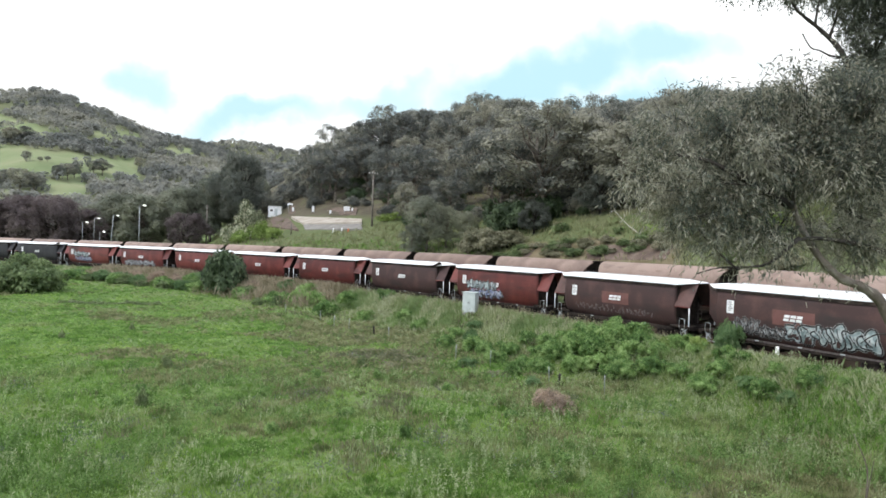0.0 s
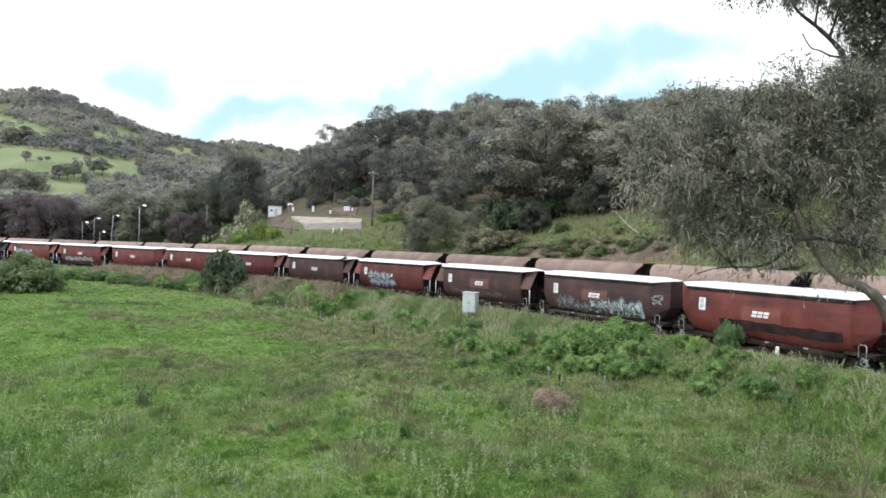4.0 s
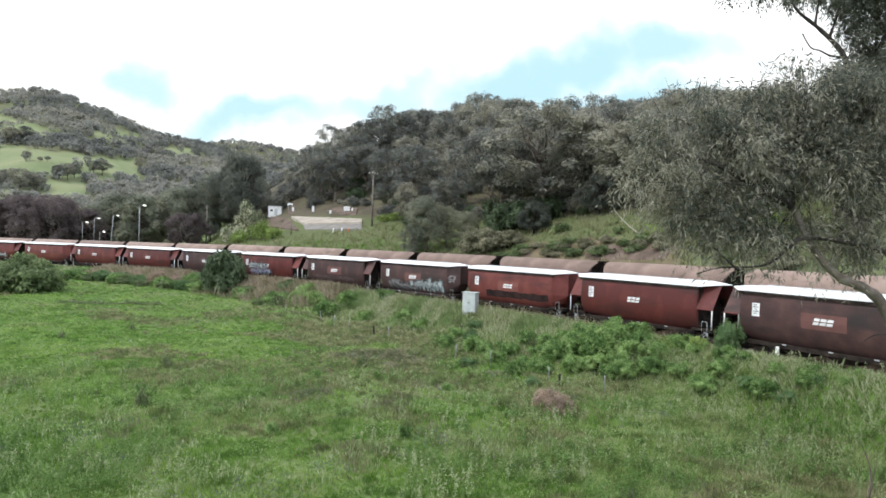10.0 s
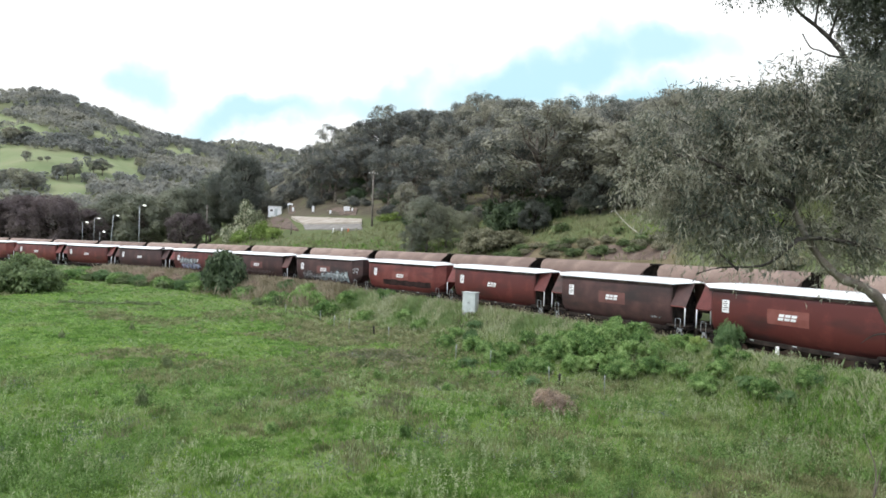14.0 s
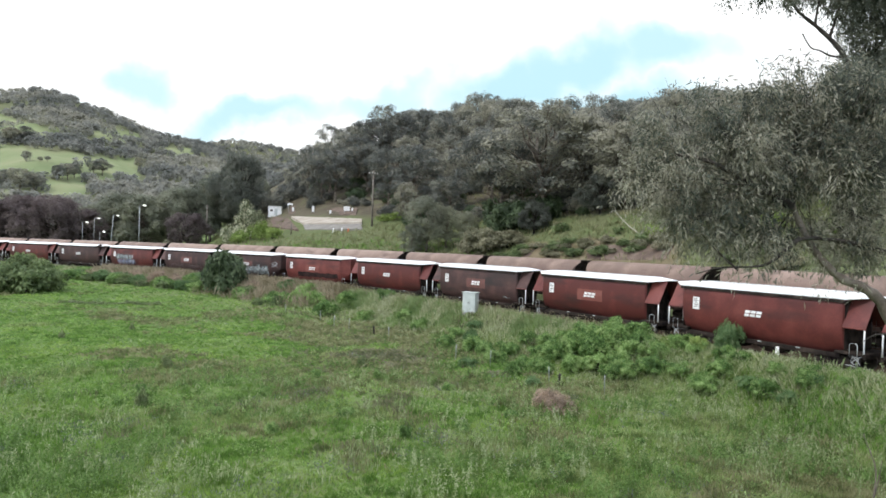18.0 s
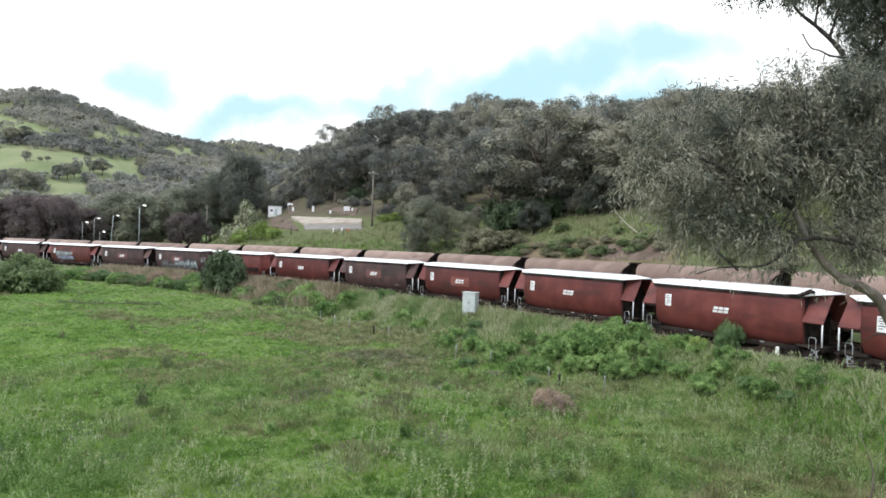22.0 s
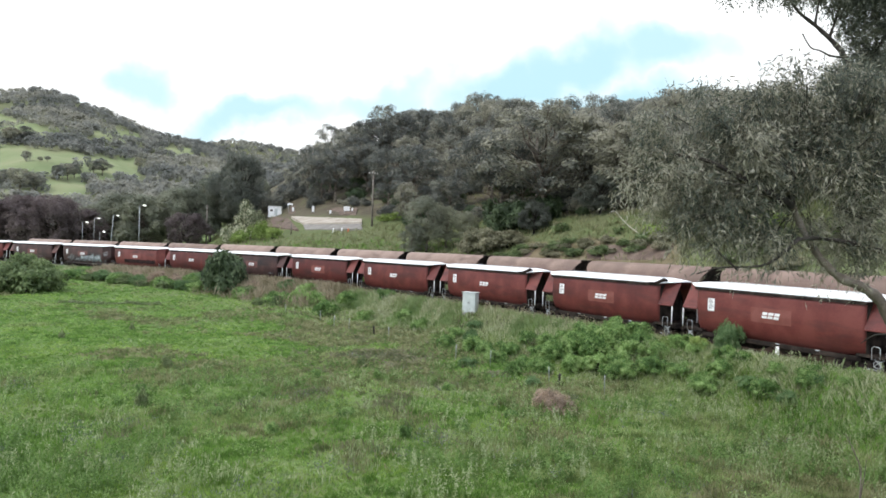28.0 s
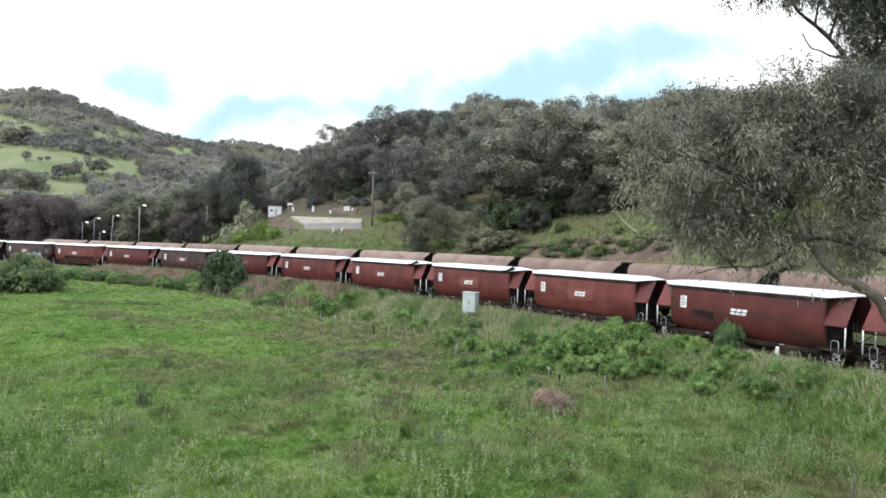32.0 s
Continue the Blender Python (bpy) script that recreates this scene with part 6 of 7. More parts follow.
    w = 0.012 * np.interp(y, [16, 40, 90, 150], [1.0, 1.35, 2.6, 3.6])
    pn = patchy(x, y, 4.0, 3) + 0.5 * patchy(x, y, 1.1, 4) + np.interp(sv, [-60, -40, -20, -12, -4], [0.0, 0.25, 0.1, 0.3, 0.9])
    for nm, k, mt, lab in (("bank_grass", pn < 0.2, M_BANK, "rank green grass along the top of the bank"), ("bank_seed_grass", pn >= 0.2, M_SEED_PALE, "pale seeding grass along the top of the bank")):
        v, f = blades(rng, x[k], y[k], z[k], h[k], w[k] * 0.85, 7, 0.24)
        tagged(put(nm, mesh_np(nm, v, f, mt)), lab, "grass", kind="stuff")
    # pale bank grass on the near end's broad shoulder
    m = 5000
    x, y, _ = track(rng.uniform(-14, 24, m), -(2.7 + np.abs(rng.normal(size=m)) * 1.7))
    k = drift(x, y, 2.4, 51) > 0.38
    x, y = x[k], y[k]
    v, f = blades(rng, x, y, ground_z(x, y), rng.uniform(0.28, 0.55, len(x)), 0.019 * np.ones(len(x)), 7, 0.3)
    tagged(put("shoulder_grass", mesh_np("shoulder_grass", v, f, M_SEED_PALE)), "pale yellow-green grass on the bank's shoulder", "grass", kind="stuff")
    # dead stalks that stand against the wagons
    m = 620
    sv = rng.uniform(-78, -6, m)
    x, y, _ = track(sv, -(2.35 + np.abs(rng.normal(size=m)) * 0.9))
    z = ground_z(x, y)
    h = rng.uniform(0.75, 1.35, m) * np.interp(sv, [-30, -6], [1.0, 0.75])
    wd = 0.016 * np.interp(y, [30, 90], [1.2, 2.2])
    v, f = blades(rng, x, y, z, h, wd, 2, 0.16)
    c = np.repeat(np.stack([x, y, z + h * 0.8], 1), 7, 0)
    c = c + np.stack([rng.normal(size=7 * m) * 0.10, rng.normal(size=7 * m) * 0.10, rng.uniform(-0.25, 0.2, 7 * m)], 1)
    v2, f2 = leaf_quads(rng, c, rng.normal(size=c.shape) * 0.5 + np.array([0, 0, 0.8]), rng.uniform(0.10, 0.2, 7 * m), np.repeat(wd, 7) * 2.0)
    tagged(put("dead_stalks", mesh_np("dead_stalks", np.concatenate([v, v2]), np.concatenate([f, f2 + len(v)]), M_STRAW_GRASS)), "thin dry brown seed stalks beside the track", "weeds", kind="stuff")
    # dry russet grass in strips along the bank, and blue-flowered weed in the paddock
    m = 6000
    sv = np.where(rng.random(m) < 0.4, rng.uniform(-112, -88, m), rng.uniform(-80, -52, m))
    dv = 2.5 + np.abs(rng.normal(size=m)) * 2.0
    x, y, _ = track(sv, -dv)
    v, f = blades(rng, x, y, ground_z(x, y), rng.uniform(0.9, 1.6, m), 0.045 * np.ones(m), 6, 0.3)
    tagged(put("dry_grass", mesh_np("dry_grass", v, f, M_STRAW_GRASS)), "dry brown seeding grass along the bank", "grass", kind="stuff")
    m = 9000
    y = 16.0 * (95 / 16.0) ** rng.random(m)
    x = rng.uniform(-0.7, 0.7, m) * y
    d, _ = track_dist(x, y)
    k = (d > 9) & (patchy(x, y, 2.7, 11) + 0.7 * patchy(x, y, 0.7, 12) > 0.62)
    x, y = x[k], y[k]
    c = np.repeat(np.stack([x, y, ground_z(x, y)], 1), 12, 0)
    q = len(c)
    p = c + np.stack([rng.normal(size=q) * 0.14, rng.normal(size=q) * 0.14, rng.uniform(0.08, 0.42, q)], 1)
    v, f = leaf_quads(rng, p, rng.normal(size=(q, 3)) + np.array([0, 0, 0.6]), rng.uniform(0.05, 0.1, q), rng.uniform(0.03, 0.05, q))
    tagged(put("blue_weed_flowers", mesh_np("blue_weed_flowers", v, f, M_BLUEWEED)), "dusky blue-violet flowering weeds in the paddock", "weeds", kind="stuff")
    # slope beyond the tracks
    n2 = 38000
    y = rng.uniform(60, 235, n2)
    u = rng.uniform(-0.33, 0.66, n2)
    x = u * y
    d, _ = track_dist(x, y)
    _, lit, _, _ = cover_masks(x, y)
    k = (-d > 7.6) & (-d < 95) & (rng.random(n2) > lit * 0.85) & ~((u < -0.09) & (u > -0.23) & (y > 150)) & (rng.random(n2) > 0.8 * bare_cut(x, y))
    x, y = x[k], y[k]
    z = ground_z(x, y)
    h = rng.uniform(0.35, 0.9, len(x))
    v, f = blades(rng, x, y, z, h, 0.06 * np.ones(len(x)), 6)
    tagged(put("hillside_grass", mesh_np("hillside_grass", v, f, M_OLIVE)), "rank green grass on the slope beyond the tracks", "grass", kind="stuff")
    # fresh green grass low on that slope
    m = 16000
    s2 = rng.uniform(-125, 10, m)
    x, y, _ = track(s2, 7.8 + np.abs(rng.normal(size=m)) * 9.0)
    k = (patchy(x, y, 8.0, 15) + 0.6 * patchy(x, y, 2.6, 16) + np.interp(s2, [-75, -45], [0.25, -0.9]) > 0.0) & (y < 165) & (rng.random(m) > 0.85 * bare_cut(x, y))
    x, y = x[k], y[k]
    v, f = blades(rng, x, y, ground_z(x, y), rng.uniform(0.4, 0.9, len(x)), 0.06 * np.ones(len(x)), 6)
    tagged(put("slope_meadow_grass", mesh_np("slope_meadow_grass", v, f, M_LUSH)), "fresh green grass low on the slope beyond the tracks", "grass", kind="stuff")


M_BANK = leaf_mat("bank_blade", [(0.17, 0.24, 0.095), (0.25, 0.34, 0.14), (0.34, 0.41, 0.2)], scale=0.55, obj=0, island=0.3, through_light=0.5)
M_STRAW_GRASS = leaf_mat("straw_grass", [(0.21, 0.185, 0.11), (0.31, 0.265, 0.17), (0.41, 0.35, 0.25)], scale=0.5, obj=0, island=0.5, through_light=0.45)
M_BLUEWEED = leaf_mat("blue_weed", [(0.10, 0.12, 0.09), (0.17, 0.18, 0.17), (0.23, 0.22, 0.28)], scale=0.4, obj=0, island=0.6)
M_LIME = leaf_mat("lime_blade", [(0.10, 0.185, 0.03), (0.185, 0.315, 0.05), (0.29, 0.40, 0.10)], scale=0.3, obj=0, island=0.25, fine=1.6, span=(0.36, 0.64))
M_LUSH = leaf_mat("lush_blade", [(0.075, 0.155, 0.026), (0.14, 0.262, 0.045), (0.22, 0.355, 0.085)], scale=0.9, obj=0, island=0.25, fine=3.5, span=(0.34, 0.66))
M_MEADOW = leaf_mat("meadow_blade", [(0.118, 0.165, 0.05), (0.212, 0.282, 0.09), (0.33, 0.39, 0.165)], scale=0.9, obj=0, island=0.25, fine=3.5, span=(0.34, 0.66))
M_OLIVE = leaf_mat("olive_blade", [(0.12, 0.138, 0.056), (0.205, 0.215, 0.097), (0.31, 0.30, 0.165)], scale=0.9, obj=0, island=0.3, fine=3.5, span=(0.34, 0.66))
M_MAUVE = leaf_mat("mauve_blade", [(0.112, 0.12, 0.062), (0.178, 0.178, 0.10), (0.25, 0.238, 0.16)], scale=0.9, obj=0, island=0.3, fine=3.5, span=(0.34, 0.66))
M_BUSHY = leaf_mat("stalk_weed_leaf", [(0.085, 0.15, 0.04), (0.145, 0.24, 0.066), (0.215, 0.325, 0.105)], scale=0.9, obj=0, island=0.3, fine=3.5)
M_SEED_PALE = leaf_mat("pale_seed_head", [(0.28, 0.325, 0.15), (0.40, 0.44, 0.235), (0.53, 0.54, 0.36)], scale=0.4, obj=0, island=0.6, through_light=0.5)
M_SEED = leaf_mat("seed_head", [(0.20, 0.27, 0.11), (0.30, 0.37, 0.175), (0.42, 0.46, 0.27)], scale=0.4, obj=0, island=0.6, through_light=0.5)
grass()


# ---- the gum tree that overhangs the view, and a taller one behind it ----
def twig_leaves(rng, lobes, twigs, per, leaf, width, fall):
    """Sprays: each twig leans its own way and carries long narrow leaves, some hanging, some blown aside."""
    r = np.array([q[3] for q in lobes])
    w = r ** 2 / (r ** 2).sum()
    k = rng.choice(len(lobes), twigs, p=w)
    ball = in_ball(rng, twigs)
    heads = in_ball(rng, 9 * len(lobes)) * np.array([1.0, 1.15, 0.95])
    base = np.array([q[:3] for q in lobes])[k] + (heads[k * 9 + rng.integers(0, 9, twigs)] + ball * 0.36) * (r[k])[:, None]
    out = rng.normal(size=(twigs, 3)) * 0.6 + ball * 0.45
    out[:, 2] -= rng.uniform(-0.15, 0.75, twigs)
    out = unit(out)
    t = rng.random((twigs, per, 1))
    sag = np.array([0, 0, -0.30]) * t * t
    p = (base[:, None, :] + (out[:, None, :] * t + sag) * fall * rng.uniform(0.5, 1.3, (twigs, 1, 1)) + rng.normal(size=(twigs, per, 3)) * 0.035).reshape(-1, 3)
    n = len(p)
    d = np.repeat(out, per, 0) * 0.55 + rng.normal(size=(n, 3)) * 0.55
    d[:, 2] -= 0.66
    v, f = leaf_quads(rng, p, d, leaf * rng.uniform(0.5, 1.35, n), width * rng.uniform(0.7, 1.4, n))
    return v, f, base, out


SWAYING = []


def near_gum():
    rng = np.random.default_rng(5)
    t = put("overhanging_gum_tree", None, m=pose(9.6, 12.3, gz(9.6, 12.3)))
    tagged(t, "leaning gum tree with drooping narrow grey-green leaves", "tree")
    o = Vector((9.6, 12.3, gz(9.6, 12.3)))

    def rel(pts):
        return [tuple(Vector(p) - o) for p in pts]
    limb_part("trunk", t, rel([(9.6, 12.3, o.z - 0.4), (9.3, 12.2, -0.5), (8.9, 12.1, 1.8), (8.48, 12, 3.4), (7.94, 12, 4.95), (7.70, 12, 5.48), (7.47, 12, 5.73), (7.2, 12, 5.86), (6.9, 12, 5.95), (6.63, 12, 6.18), (6.36, 12, 6.52), (6.13, 12, 6.94), (6.0, 12, 7.25)]), 0.17, 0.05, M_BARK)
    boughs = [([(6.0, 12, 7.2), (5.6, 11.8, 7.32), (4.74, 11.7, 7.75), (4.35, 11.8, 7.95), (3.9, 11.9, 8.0)], 0.085, 0.02),
             ([(8.3, 12.1, 6.2), (7.6, 11.9, 6.46), (6.61, 11.9, 6.66), (6.05, 11.9, 6.63), (5.6, 11.8, 6.4)], 0.075, 0.02),
             ([(6.05, 11.8, 6.63), (5.6, 11.6, 6.3), (5.33, 11.5, 6.12), (4.59, 11.5, 6.12), (4.22, 11.5, 5.98)], 0.04, 0.008),
             ([(6.0, 12, 7.2), (6.1, 12.2, 7.9), (6.3, 12.4, 8.7), (6.2, 12.4, 9.2)], 0.07, 0.015),
             ([(8.9, 12.1, 2.0), (9.0, 12.3, 5.0), (8.6, 12.4, 7.4), (8.0, 12.3, 8.6), (7.3, 12.3, 9.1)], 0.16, 0.02),
             ([(8.6, 12.4, 7.2), (7.9, 12.6, 7.6), (7.0, 12.7, 8.1), (6.4, 12.6, 8.5)], 0.05, 0.015)]
    twigs = [([(5.6, 11.8, 7.35), (5.2, 12.1, 8.1), (4.9, 12.3, 8.7), (4.7, 12.2, 9.1)], 0.045, 0.01),
             ([(7.96, 12.0, 5.02), (7.67, 11.95, 5.03), (7.5, 11.95, 5.02), (7.35, 11.95, 4.93), (7.26, 11.95, 4.86)], 0.022, 0.007),
             ([(4.9, 11.5, 6.07), (4.62, 11.5, 6.3), (4.35, 11.6, 6.6), (4.2, 11.7, 6.9)], 0.02, 0.006)]
    for pts, a, b in boughs + twigs:
        limb_part("limb", t, rel(pts), a, b, M_BARK_DARK if a < 0.09 else M_BARK)
    outer = [(3.94, 12.2, 7.75, 0.72), (3.82, 12.4, 8.5, 0.5), (4.6, 12.1, 8.75, 0.55), (5.2, 12.2, 8.95, 0.5), (4.2, 12.0, 7.3, 0.6), (4.9, 11.9, 7.2, 0.55), (4.69, 12.0, 7.7, 0.8), (5.46, 12.3, 8.33, 0.85), (3.98, 12.0, 7.05, 0.55), (4.63, 11.8, 6.75, 0.42), (5.40, 11.7, 6.62, 0.36), (5.05, 12.0, 7.05, 0.45), (5.4, 11.8, 6.75, 0.35)]
    inner = [(6.6, 12.4, 8.25, 0.65), (7.2, 12.3, 8.1, 0.6), (5.9, 12.4, 8.0, 0.6), (5.9, 12.3, 9.15, 0.45), (6.24, 12.4, 8.75, 0.85), (7.03, 12.2, 8.95, 0.85), (7.8, 12.2, 8.8, 0.9), (7.3, 12.3, 9.4, 0.6), (6.57, 12.1, 7.9, 0.6), (7.6, 12.2, 7.35, 0.45), (5.7, 12.0, 7.65, 0.5), (7.2, 12.0, 6.75, 0.3), (8.6, 12.4, 8.0, 0.9), (8.6, 12.2, 9.2, 0.8), (6.6, 12.2, 6.95, 0.4), (7.0, 12.2, 6.8, 0.42), (7.5, 12.2, 6.9, 0.45), (7.4, 12.3, 6.45, 0.35), (6.9, 12.3, 6.4, 0.3), (6.0, 12.0, 6.75, 0.3)]
    lobes = outer + inner
    # the crown hangs in sprays, each on its own limb, that rock in the wind
    heads = [(3.9, 11.9, 8.0), (4.7, 12.2, 9.0), (6.2, 12.4, 8.9), (7.6, 12.3, 8.8), (5.3, 11.6, 6.7), (6.9, 12.0, 7.3), (8.6, 12.3, 8.4)]
    groups = [[] for _ in heads]
    for q in lobes:
        groups[min(range(len(heads)), key=lambda i: (Vector(heads[i]) - Vector(q[:3])).length)].append(q)
    total = sum(q[3] ** 2 for q in lobes)
    bases, outs = [], []
    for hd, g in zip(heads, groups):
        v, f, base, out = twig_leaves(rng, g, int(6000 * sum(q[3] ** 2 for q in g) / total), 13, 0.128, 0.020, 0.50)
        sp = put("leaf_spray", mesh_np("leaf_spray", v - np.array(hd), f, M_GUM_NEAR), t, m=pose(*(Vector(hd) - o)))
        SWAYING.append((sp, tuple(Vector(hd) - o), 1.0))
        bases.append(base)
        outs.append(out)
    base, out = np.concatenate(bases), np.concatenate(outs)
    # fine twigs
    pick = rng.choice(len(base), 420, replace=False)
    bm = bmesh.new()
    for i in pick:
        a = Vector(base[i]) - o
        b = a + Vector(out[i]) * 0.45
        up = a - Vector((a.x - (6.2 - o.x), 0, a.z - (7.4 - o.z))).normalized() * 0.4
        tube(bm, [up, a, b], [0.008, 0.006, 0.003], 4, cap=False)
    tagged(part("fine_twig_growth", bm, M_BARK_DARK, t), kind="stuff")


def tall_gum():
    rng = np.random.default_rng(6)
    x0, y0 = 17.0, 24.4
    o = Vector((x0, y0, gz(x0, y0)))
    t = put("tall_gum_tree", None, m=pose(*o))
    tagged(t, "tall gum tree with leaves coloured dark as if backlit and crooked bare limbs", "tree")

    def rel(pts):
        return [tuple(Vector(p) - o) for p in pts]
    limb_part("trunk", t, rel([(x0, y0, o.z - 0.5), (16.8, 24.4, 3.0), (16.2, 24.2, 6.5), (15.1, 24, 9.0), (14.3, 24, 11.0), (13.95, 24, 12.29), (13.82, 24, 12.87), (13.56, 24, 13.45), (13.06, 24, 13.92), (12.55, 24, 14.35), (12.06, 24, 14.67), (11.71, 24, 15.14), (11.34, 24, 15.8)]), 0.24, 0.035, M_BARK_DARK)
    for pts, a, b in (([(13.8, 24, 13.1), (13.5, 24, 13.24), (13.14, 24, 13.24), (12.78, 24, 13.46), (12.49, 24, 13.45), (12.18, 24, 13.99)], 0.05, 0.02),
                      ([(14.0, 24, 12.2), (13.5, 24.1, 12.5), (13.1, 24.2, 12.9)], 0.05, 0.015), ([(14.5, 24, 10.6), (14.9, 24.2, 12.6), (14.8, 24.1, 14.6), (14.5, 24.2, 16.5)], 0.10, 0.03),
                      ([(14.85, 24.1, 13.6), (15.5, 24.1, 14.5), (16.1, 24.2, 15.4)], 0.08, 0.02), ([(12.6, 24, 14.3), (12.75, 24.1, 15.1), (12.9, 24.1, 16.0)], 0.05, 0.015), ([(13.1, 24, 13.85), (13.45, 24.1, 14.8), (13.7, 24.1, 15.8)], 0.06, 0.015),
                      ([(11.5, 24, 15.5), (10.9, 24, 15.7), (10.3, 24, 15.6), (9.8, 24, 15.4)], 0.04, 0.01)):
        limb_part("limb", t, rel(pts), a, b, M_BARK_DARK)
    lobes = [(14.3, 24, 14.7, 0.9), (15.0, 24.2, 13.6, 0.95), (14.66, 24, 15.62, 1.18), (12.71, 24, 15.55, 0.5), (11.84, 24, 15.45, 0.42), (14.5, 24.2, 12.7, 0.55), (13.68, 24, 15.79, 0.9), (10.76, 24, 15.5, 0.35), (9.75, 24, 15.3, 0.2), (15.8, 24.3, 14.8, 1.0), (16.2, 24.3, 13.0, 1.0), (15.6, 24.2, 11.6, 0.9), (14.6, 24.3, 11.6, 0.6), (13.4, 24.3, 12.55, 0.35)]
    v, f, base, out = twig_leaves(rng, lobes, 4600, 12, 0.15, 0.034, 0.5)
    hd = (14.2, 24.1, 13.6)
    sp = put("crown", mesh_np("crown", v - np.array(hd), f, M_GUM_BACKLIT), t, m=pose(*(Vector(hd) - o)))
    SWAYING.append((sp, tuple(Vector(hd) - o), 0.35))


near_gum()
tall_gum()


SAPLING = []


def dead_sapling():
    x0, y0 = 4.66, 7.5
    o = Vector((x0, y0, gz(x0, y0)))
    t = put("bare_sapling", None, m=pose(*o))
    tagged(t, "thin bare grey sapling beside the viewpoint", "sapling")
    limb_part("stem", t, [tuple(Vector(p) - o) for p in [(x0 + 0.1, y0, o.z - 0.1), (4.62, 7.5, 2.6), (4.66, 7.5, 3.72), (4.68, 7.5, 4.05), (4.59, 7.5, 4.24), (4.50, 7.5, 4.43)]], 0.02, 0.004, M_BARK, 6)
    SAPLING.append((t, tuple(o)))
    limb_part("twig", t, [tuple(Vector(p) - o) for p in [(4.66, 7.5, 3.72), (4.71, 7.5, 3.99), (4.73, 7.5, 4.15)]], 0.009, 0.003, M_BARK, 5)


dead_sapling()


# ---- trackside things ----
def cabinet():
    x, y = 2.78, 65.7
    t = put("equipment_cabinet", None, m=pose(x, y, gz(x, y) - 0.05, 0, 0, -28))
    tagged(t, "pale grey-green steel trackside equipment cabinet on the bank", "cabinet")
    bm = bmesh.new()
    box(bm, -0.66, 0.66, -0.42, 0.42, 0.15, 2.02, 0.02)
    part("body", bm, M_GREY_BOX, t)
    bm = bmesh.new()
    box(bm, -0.75, 0.75, -0.5, 0.5, 2.024, 2.10, 0.02)
    part("cap", bm, M_GREY_BOX, t)
    bm = bmesh.new()
    box(bm, -0.7, 0.7, -0.46, 0.46, -0.3, 0.146)
    part("plinth", bm, M_CONC, t)
    for a, b in ((-0.63, -0.01), (0.01, 0.63)):
        bm = bmesh.new()
        box(bm, a, b, -0.446, -0.424, 0.22, 1.96, 0.006)
        d = part("door", bm, M_GREY_BOX, t)
        bm = bmesh.new()
        hx = b - 0.08 if a < 0 else a + 0.05
        box(bm, hx, hx + 0.03, -0.48, -0.45, 1.0, 1.2, 0.005)
        part("handle", bm, M_LINK, d)


cabinet()


def simple_post(name, x, y, h, r, material, label, group, lean=0.0, cat="post"):
    bm = bmesh.new()
    tube(bm, [(0, 0, -0.3), (0, 0, h * 0.6), (0, 0, h)], [r, r * 0.96, r * 0.9], 7)
    me = bpy.data.meshes.new(name)
    bm.to_mesh(me)
    bm.free()
    me.materials.append(material)
    ob = put(name, me, m=pose(x, y, gz(x, y), lean, lean * 0.6, x * 30))
    return tagged(ob, label, cat, group)


for x, y, h in ((-17.1, 76.1, 1.1), (-12.3, 70.7, 1.25), (-10.5, 68.1, 1.2), (-8.8, 66.5, 1.2), (-4.6, 62.0, 1.1), (1.2, 52.4, 1.3), (3.7, 50.5, 1.2), (7.2, 45.2, 1.2), (10.2, 42.6, 1.2)):
    simple_post("fence_post", x, y, h, 0.028, M_GALV, "pale weathered fence post in long grass", "fence posts along the bank's foot", lean=2.0)
simple_post("timber_stump", -6.1, 63.8, 0.95, 0.09, M_BARK_DARK, "short dark burnt timber post in grass", "", lean=9)
simple_post("timber_stump", 7.6, 44.2, 0.9, 0.09, M_BARK_DARK, "short dark burnt timber post in grass", "", lean=-6)
for x, y, h in ((*track(0.35, -2.35)[:2], 1.2),):
    simple_post("marker_post", x, y, h, 0.11, M_WHITE, "short white trackside marker post", "white marker posts")


def power_pole(x, y, h, label, arm=True):
    t = put("power_pole", None, m=pose(x, y, gz(x, y), 0, 0, 20))
    tagged(t, label, "power pole", "timber poles")
    bm = bmesh.new()
    tube(bm, [(0, 0, -0.5), (0, 0, h * 0.5), (0, 0, h)], [0.24, 0.2, 0.16], 10)
    part("pole", bm, M_POLE, t)
    if arm:
        bm = bmesh.new()
        box(bm, -1.1, 1.1, -0.2, -0.08, h - 0.75, h - 0.6, 0.01)
        part("crossarm", bm, M_POLE, t)
        for i in (-0.9, -0.3, 0.3, 0.9):
            bm = bmesh.new()
            tube(bm, [(i, -0.14, h - 0.6), (i, -0.14, h - 0.5), (i, -0.14, h - 0.4)], [0.04, 0.09, 0.05], 8)
            part("insulator", bm, M_WHITE, t)


power_pole(-15.3, 147.8, 11.9, "weathered timber power pole with a crossarm on the slope")
power_pole(-67.0, 196.0, 11.5, "weathered grey timber pole among the valley trees", False)


M_GLOW = bpy.data.materials.new("lamp_glow")
M_GLOW.use_nodes = True
M_GLOW.node_tree.nodes["Principled BSDF"].inputs["Base Color"].default_value = (0.9, 0.9, 0.85, 1)
M_GLOW.node_tree.nodes["Principled BSDF"].inputs["Emission Color"].default_value = (1.0, 0.97, 0.9, 1)
M_GLOW.node_tree.nodes["Principled BSDF"].inputs["Emission Strength"].default_value = 0.9


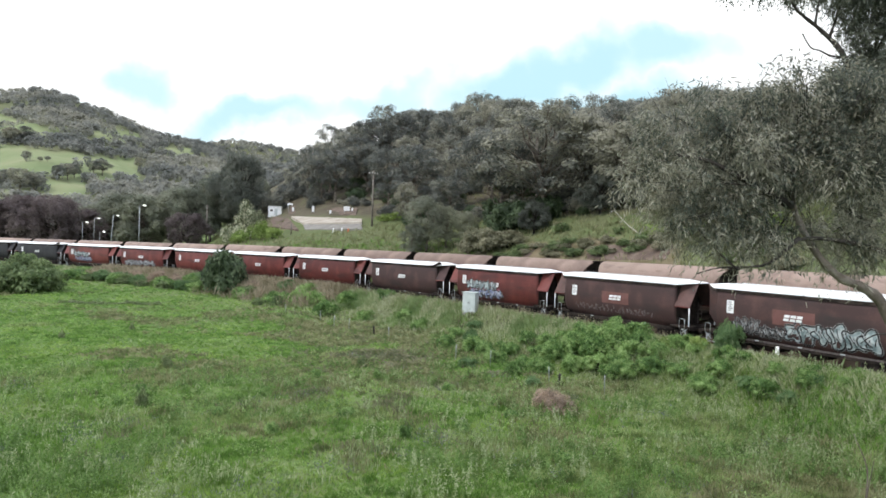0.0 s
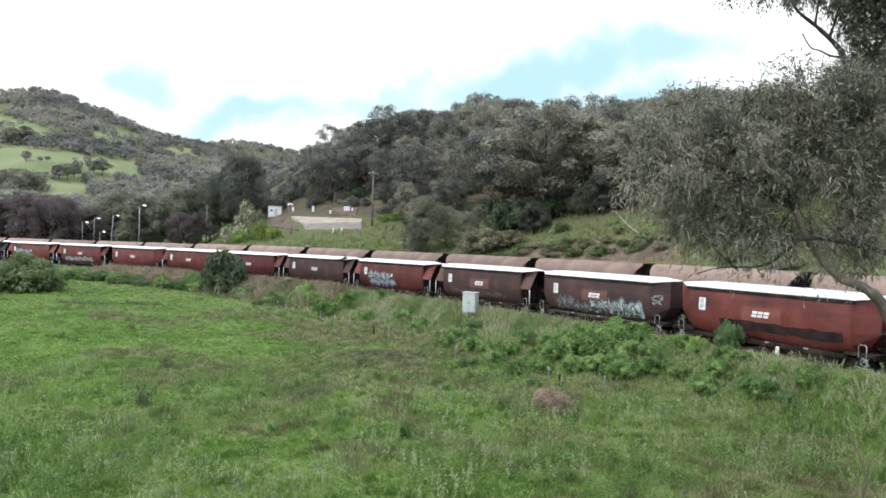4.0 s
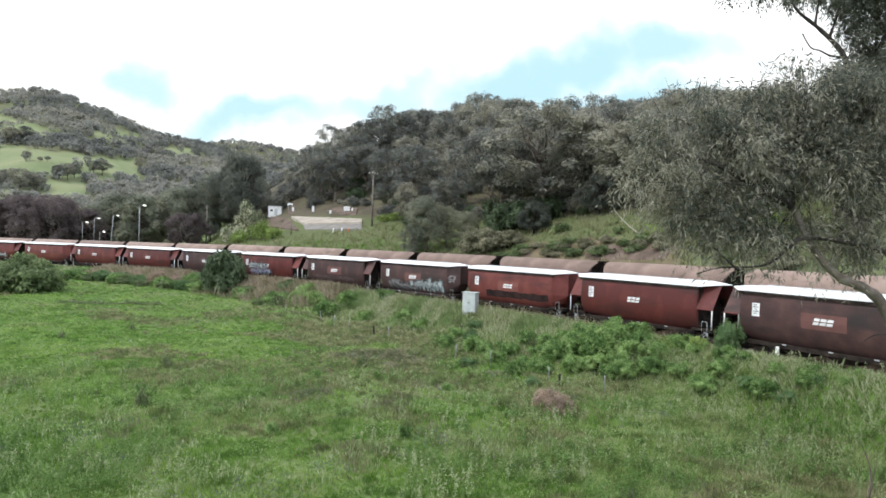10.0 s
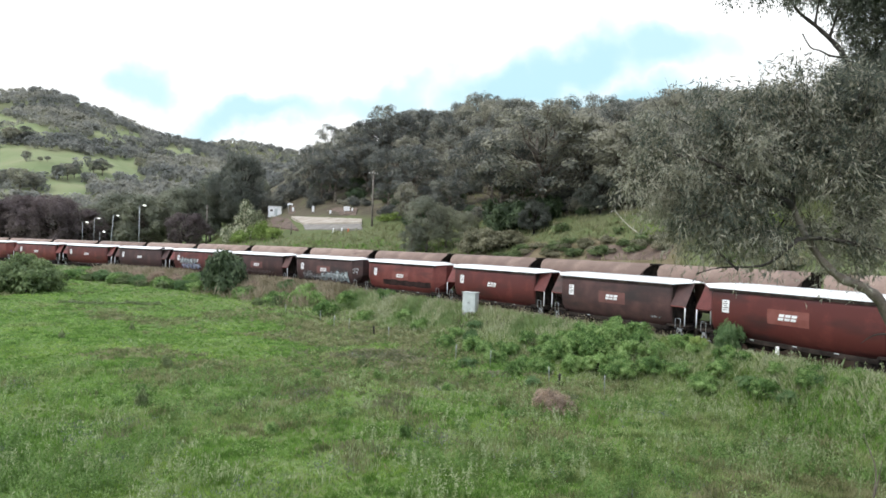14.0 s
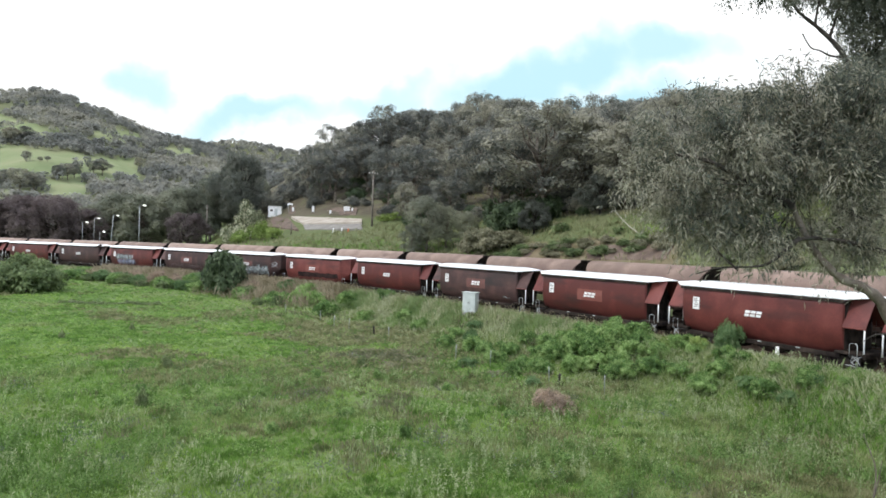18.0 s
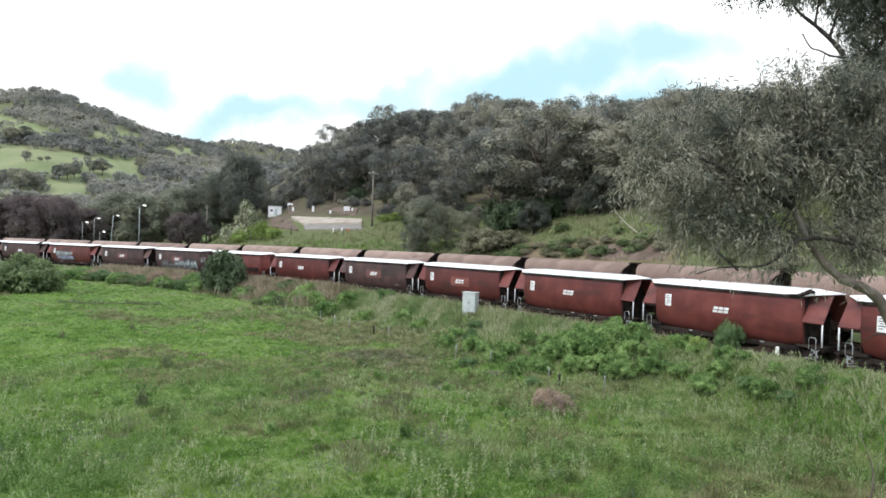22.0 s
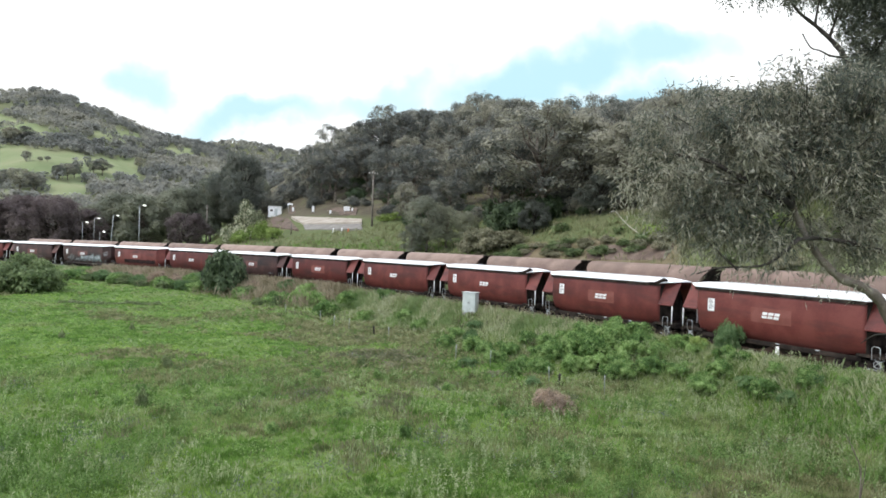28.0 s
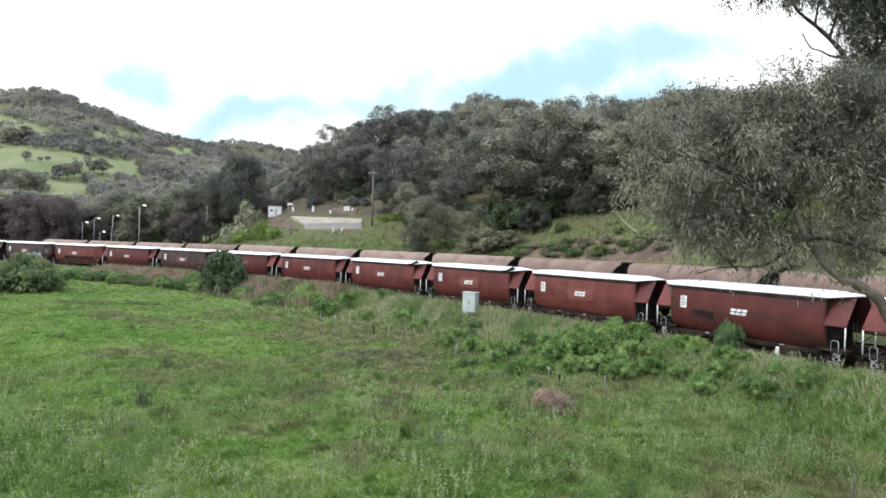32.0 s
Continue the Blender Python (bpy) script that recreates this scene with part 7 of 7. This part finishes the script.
def yard_lamp(x, y, top, lean=0.0, thick=1.0):
    z = gz(x, y)
    t = put("yard_lamp", None, m=pose(x, y, z, 0, lean, 0))
    tagged(t, "tall galvanised yard lamp with a lit pale head", "street lamp", "yard lamps")
    h = top - z
    bm = bmesh.new()
    tube(bm, [(0, 0, -0.3), (0, 0, h * 0.5), (0, 0, h)], [0.14 * thick, 0.11 * thick, 0.09 * thick], 8)
    part("pole", bm, M_GALV, t)
    bm = bmesh.new()
    tube(bm, [(0, 0, h), (0.5, 0, h + 0.22), (0.95, 0, h + 0.15)], 0.05, 6)
    part("arm", bm, M_GALV, t)
    bm = bmesh.new()
    tube(bm, [(0.8, 0, h + 0.12), (0.95, 0, h + 0.1), (1.4, 0, h + 0.05), (1.6, 0, h)], [0.07, 0.13, 0.14, 0.07], 8)
    part("lamp_head", bm, M_GLOW, t)


yard_lamp(-74.65, 170.0, 13.4)
yard_lamp(-88.9, 185.0, 11.2, 4.0)
yard_lamp(-94.75, 188.0, 10.3, 0.0, 0.65)
yard_lamp(-95.15, 192.0, 6.7, 0.0, 0.5)
yard_lamp(-100.0, 192.0, 9.2, 0.0, 0.5)


# ---- the gravel pad on the hillside, with its shed and signs ----
def draped(name, corners, lift, material, label, nu=18, nv=12):
    """A sheet with some thickness laid over the slope between four corners (x, y)."""
    a, b, c, d = [np.array(p) for p in corners]
    ring = np.array([(*q, gz(*q)) for q in [a * (1 - w) + b * w for w in (0, 0.5, 1)] + [d * (1 - w) + c * w for w in (0, 0.5, 1)] + [(a + d) / 2, (b + c) / 2]])
    fit = np.linalg.lstsq(np.c_[ring[:, :2], np.ones(len(ring))], ring[:, 2], rcond=None)[0]

    def plane_z(p):
        return float(fit[0] * p[0] + fit[1] * p[1] + fit[2])
    v, f = [], []
    for j in range(nv + 1):
        for i in range(nu + 1):
            s, q = min(max((i - 1) / (nu - 2), -0.015), 1.015), min(max((j - 1) / (nv - 2), -0.02), 1.02)
            p = (a * (1 - s) + b * s) * (1 - q) + (d * (1 - s) + c * s) * q
            edge = i in (0, nu) or j in (0, nv)
            v.append((p[0], p[1], plane_z(p) + (lift if not edge else -1.4)))
    k = nu + 1
    for j in range(nv):
        for i in range(nu):
            f.append((j * k + i, j * k + i + 1, j * k + k + i + 1, j * k + k + i))
    return tagged(put(name, mesh_of(name, v, f, material)), label, "gravel", kind="structure")


draped("gravel_pad", ((-33.4, 165.0), (-18.2, 153.5), (-18.8, 158.5), (-40.1, 182.3)), 0.45, M_GRAVEL, "pale gravel turning area cut into the slope")
draped("gravel_shoulder", ((-31.4, 157.5), (-17.2, 147.0), (-18.1, 153.0), (-33.3, 164.5)), 0.22, M_DULL, "dull grey gravel shoulder below the pad", 12, 6)
draped("earth_side", ((-45.5, 179.6), (-33.0, 157.8), (-41.0, 183.0), (-48.4, 196.9)), 0.35, M_EARTH, "bare brown earth bank beside the gravel pad", 12, 8)
draped("earth_cut", ((-43.5, 194.0), (-21.0, 165.0), (-22.0, 176.0), (-47.0, 212.0)), 0.1, M_EARTH, "bare red-brown earth cut behind the gravel pad")
draped("earth_bank", ((9.0, 92.5), (23.5, 73.5), (25.5, 76.5), (13.0, 92.0)), 0.08, M_EARTH, "bare brown earth of the railway cutting", 20, 8)


def shed(x, y):
    t = put("white_shed", None, m=pose(x, y, gz(x, y), 0, 0, 8))
    tagged(t, "small white flat-roofed utility shed by the gravel pad", "shed")
    bm = bmesh.new()
    box(bm, -1.9, 1.9, -1.2, 1.2, -0.4, 2.7, 0.03)
    part("wall", bm, M_WHITE, t)
    bm = bmesh.new()
    box(bm, -2.05, 2.05, -1.35, 1.35, 2.704, 2.85, 0.02)
    part("roof", bm, M_WHITE, t)
    bm = bmesh.new()
    box(bm, -0.1, 0.75, -1.23, -1.204, 0.1, 2.1, 0.01)
    part("door", bm, M_GREY_BOX, t)
    bm = bmesh.new()
    box(bm, -1.3, -0.6, -1.225, -1.204, 1.3, 1.9, 0.01)
    part("vent", bm, M_LINK, t)


shed(-49.8, 204.5)


def sign(x, y, w, h, z0, label, material=None):
    t = put("sign_board", None, m=pose(x, y, gz(x, y), 0, 0, 8))
    tagged(t, label, "sign", "signs of the gravel pad")
    bm = bmesh.new()
    box(bm, -w / 2, w / 2, -0.06, 0.0, z0, z0 + h, 0.01)
    part("board", bm, material or M_WHITE, t)
    for i in (-w * 0.35, w * 0.35):
        bm = bmesh.new()
        box(bm, i - 0.05, i + 0.05, 0.004, 0.08, -0.3, z0 + h, 0.005)
        part("leg", bm, M_GALV, t)


sign(-24.3, 172.8, 1.5, 1.1, 0.5, "white notice board on two legs")
sign(-22.8, 172.0, 0.4, 0.7, 0.5, "small white sign on a post")
sign(-44.2, 199.0, 1.5, 0.5, 2.0, "white name board on two legs")
sign(-43.0, 197.2, 0.6, 1.1, 0.2, "small white sign on a post")
sign(-34.6, 183.0, 0.6, 1.5, 0.1, "narrow white upright sign board")
sign(-28.6, 174.3, 0.6, 0.8, 0.1, "small white sign board")
for x, y in ((-23.8, 149.6), (-21.8, 148.5)):
    simple_post("guide_post", x, y, 1.0, 0.17, M_WHITE, "white guide post below the gravel pad", "guide posts")
simple_post("marker_cone", -20.4, 148.2, 0.7, 0.16, M_ORANGE, "small orange marker below the gravel pad", "", cat="marker")
simple_post("timber_post", -34.1, 155.1, 2.6, 0.16, M_POLE, "weathered timber post on the slope", "")


motions()
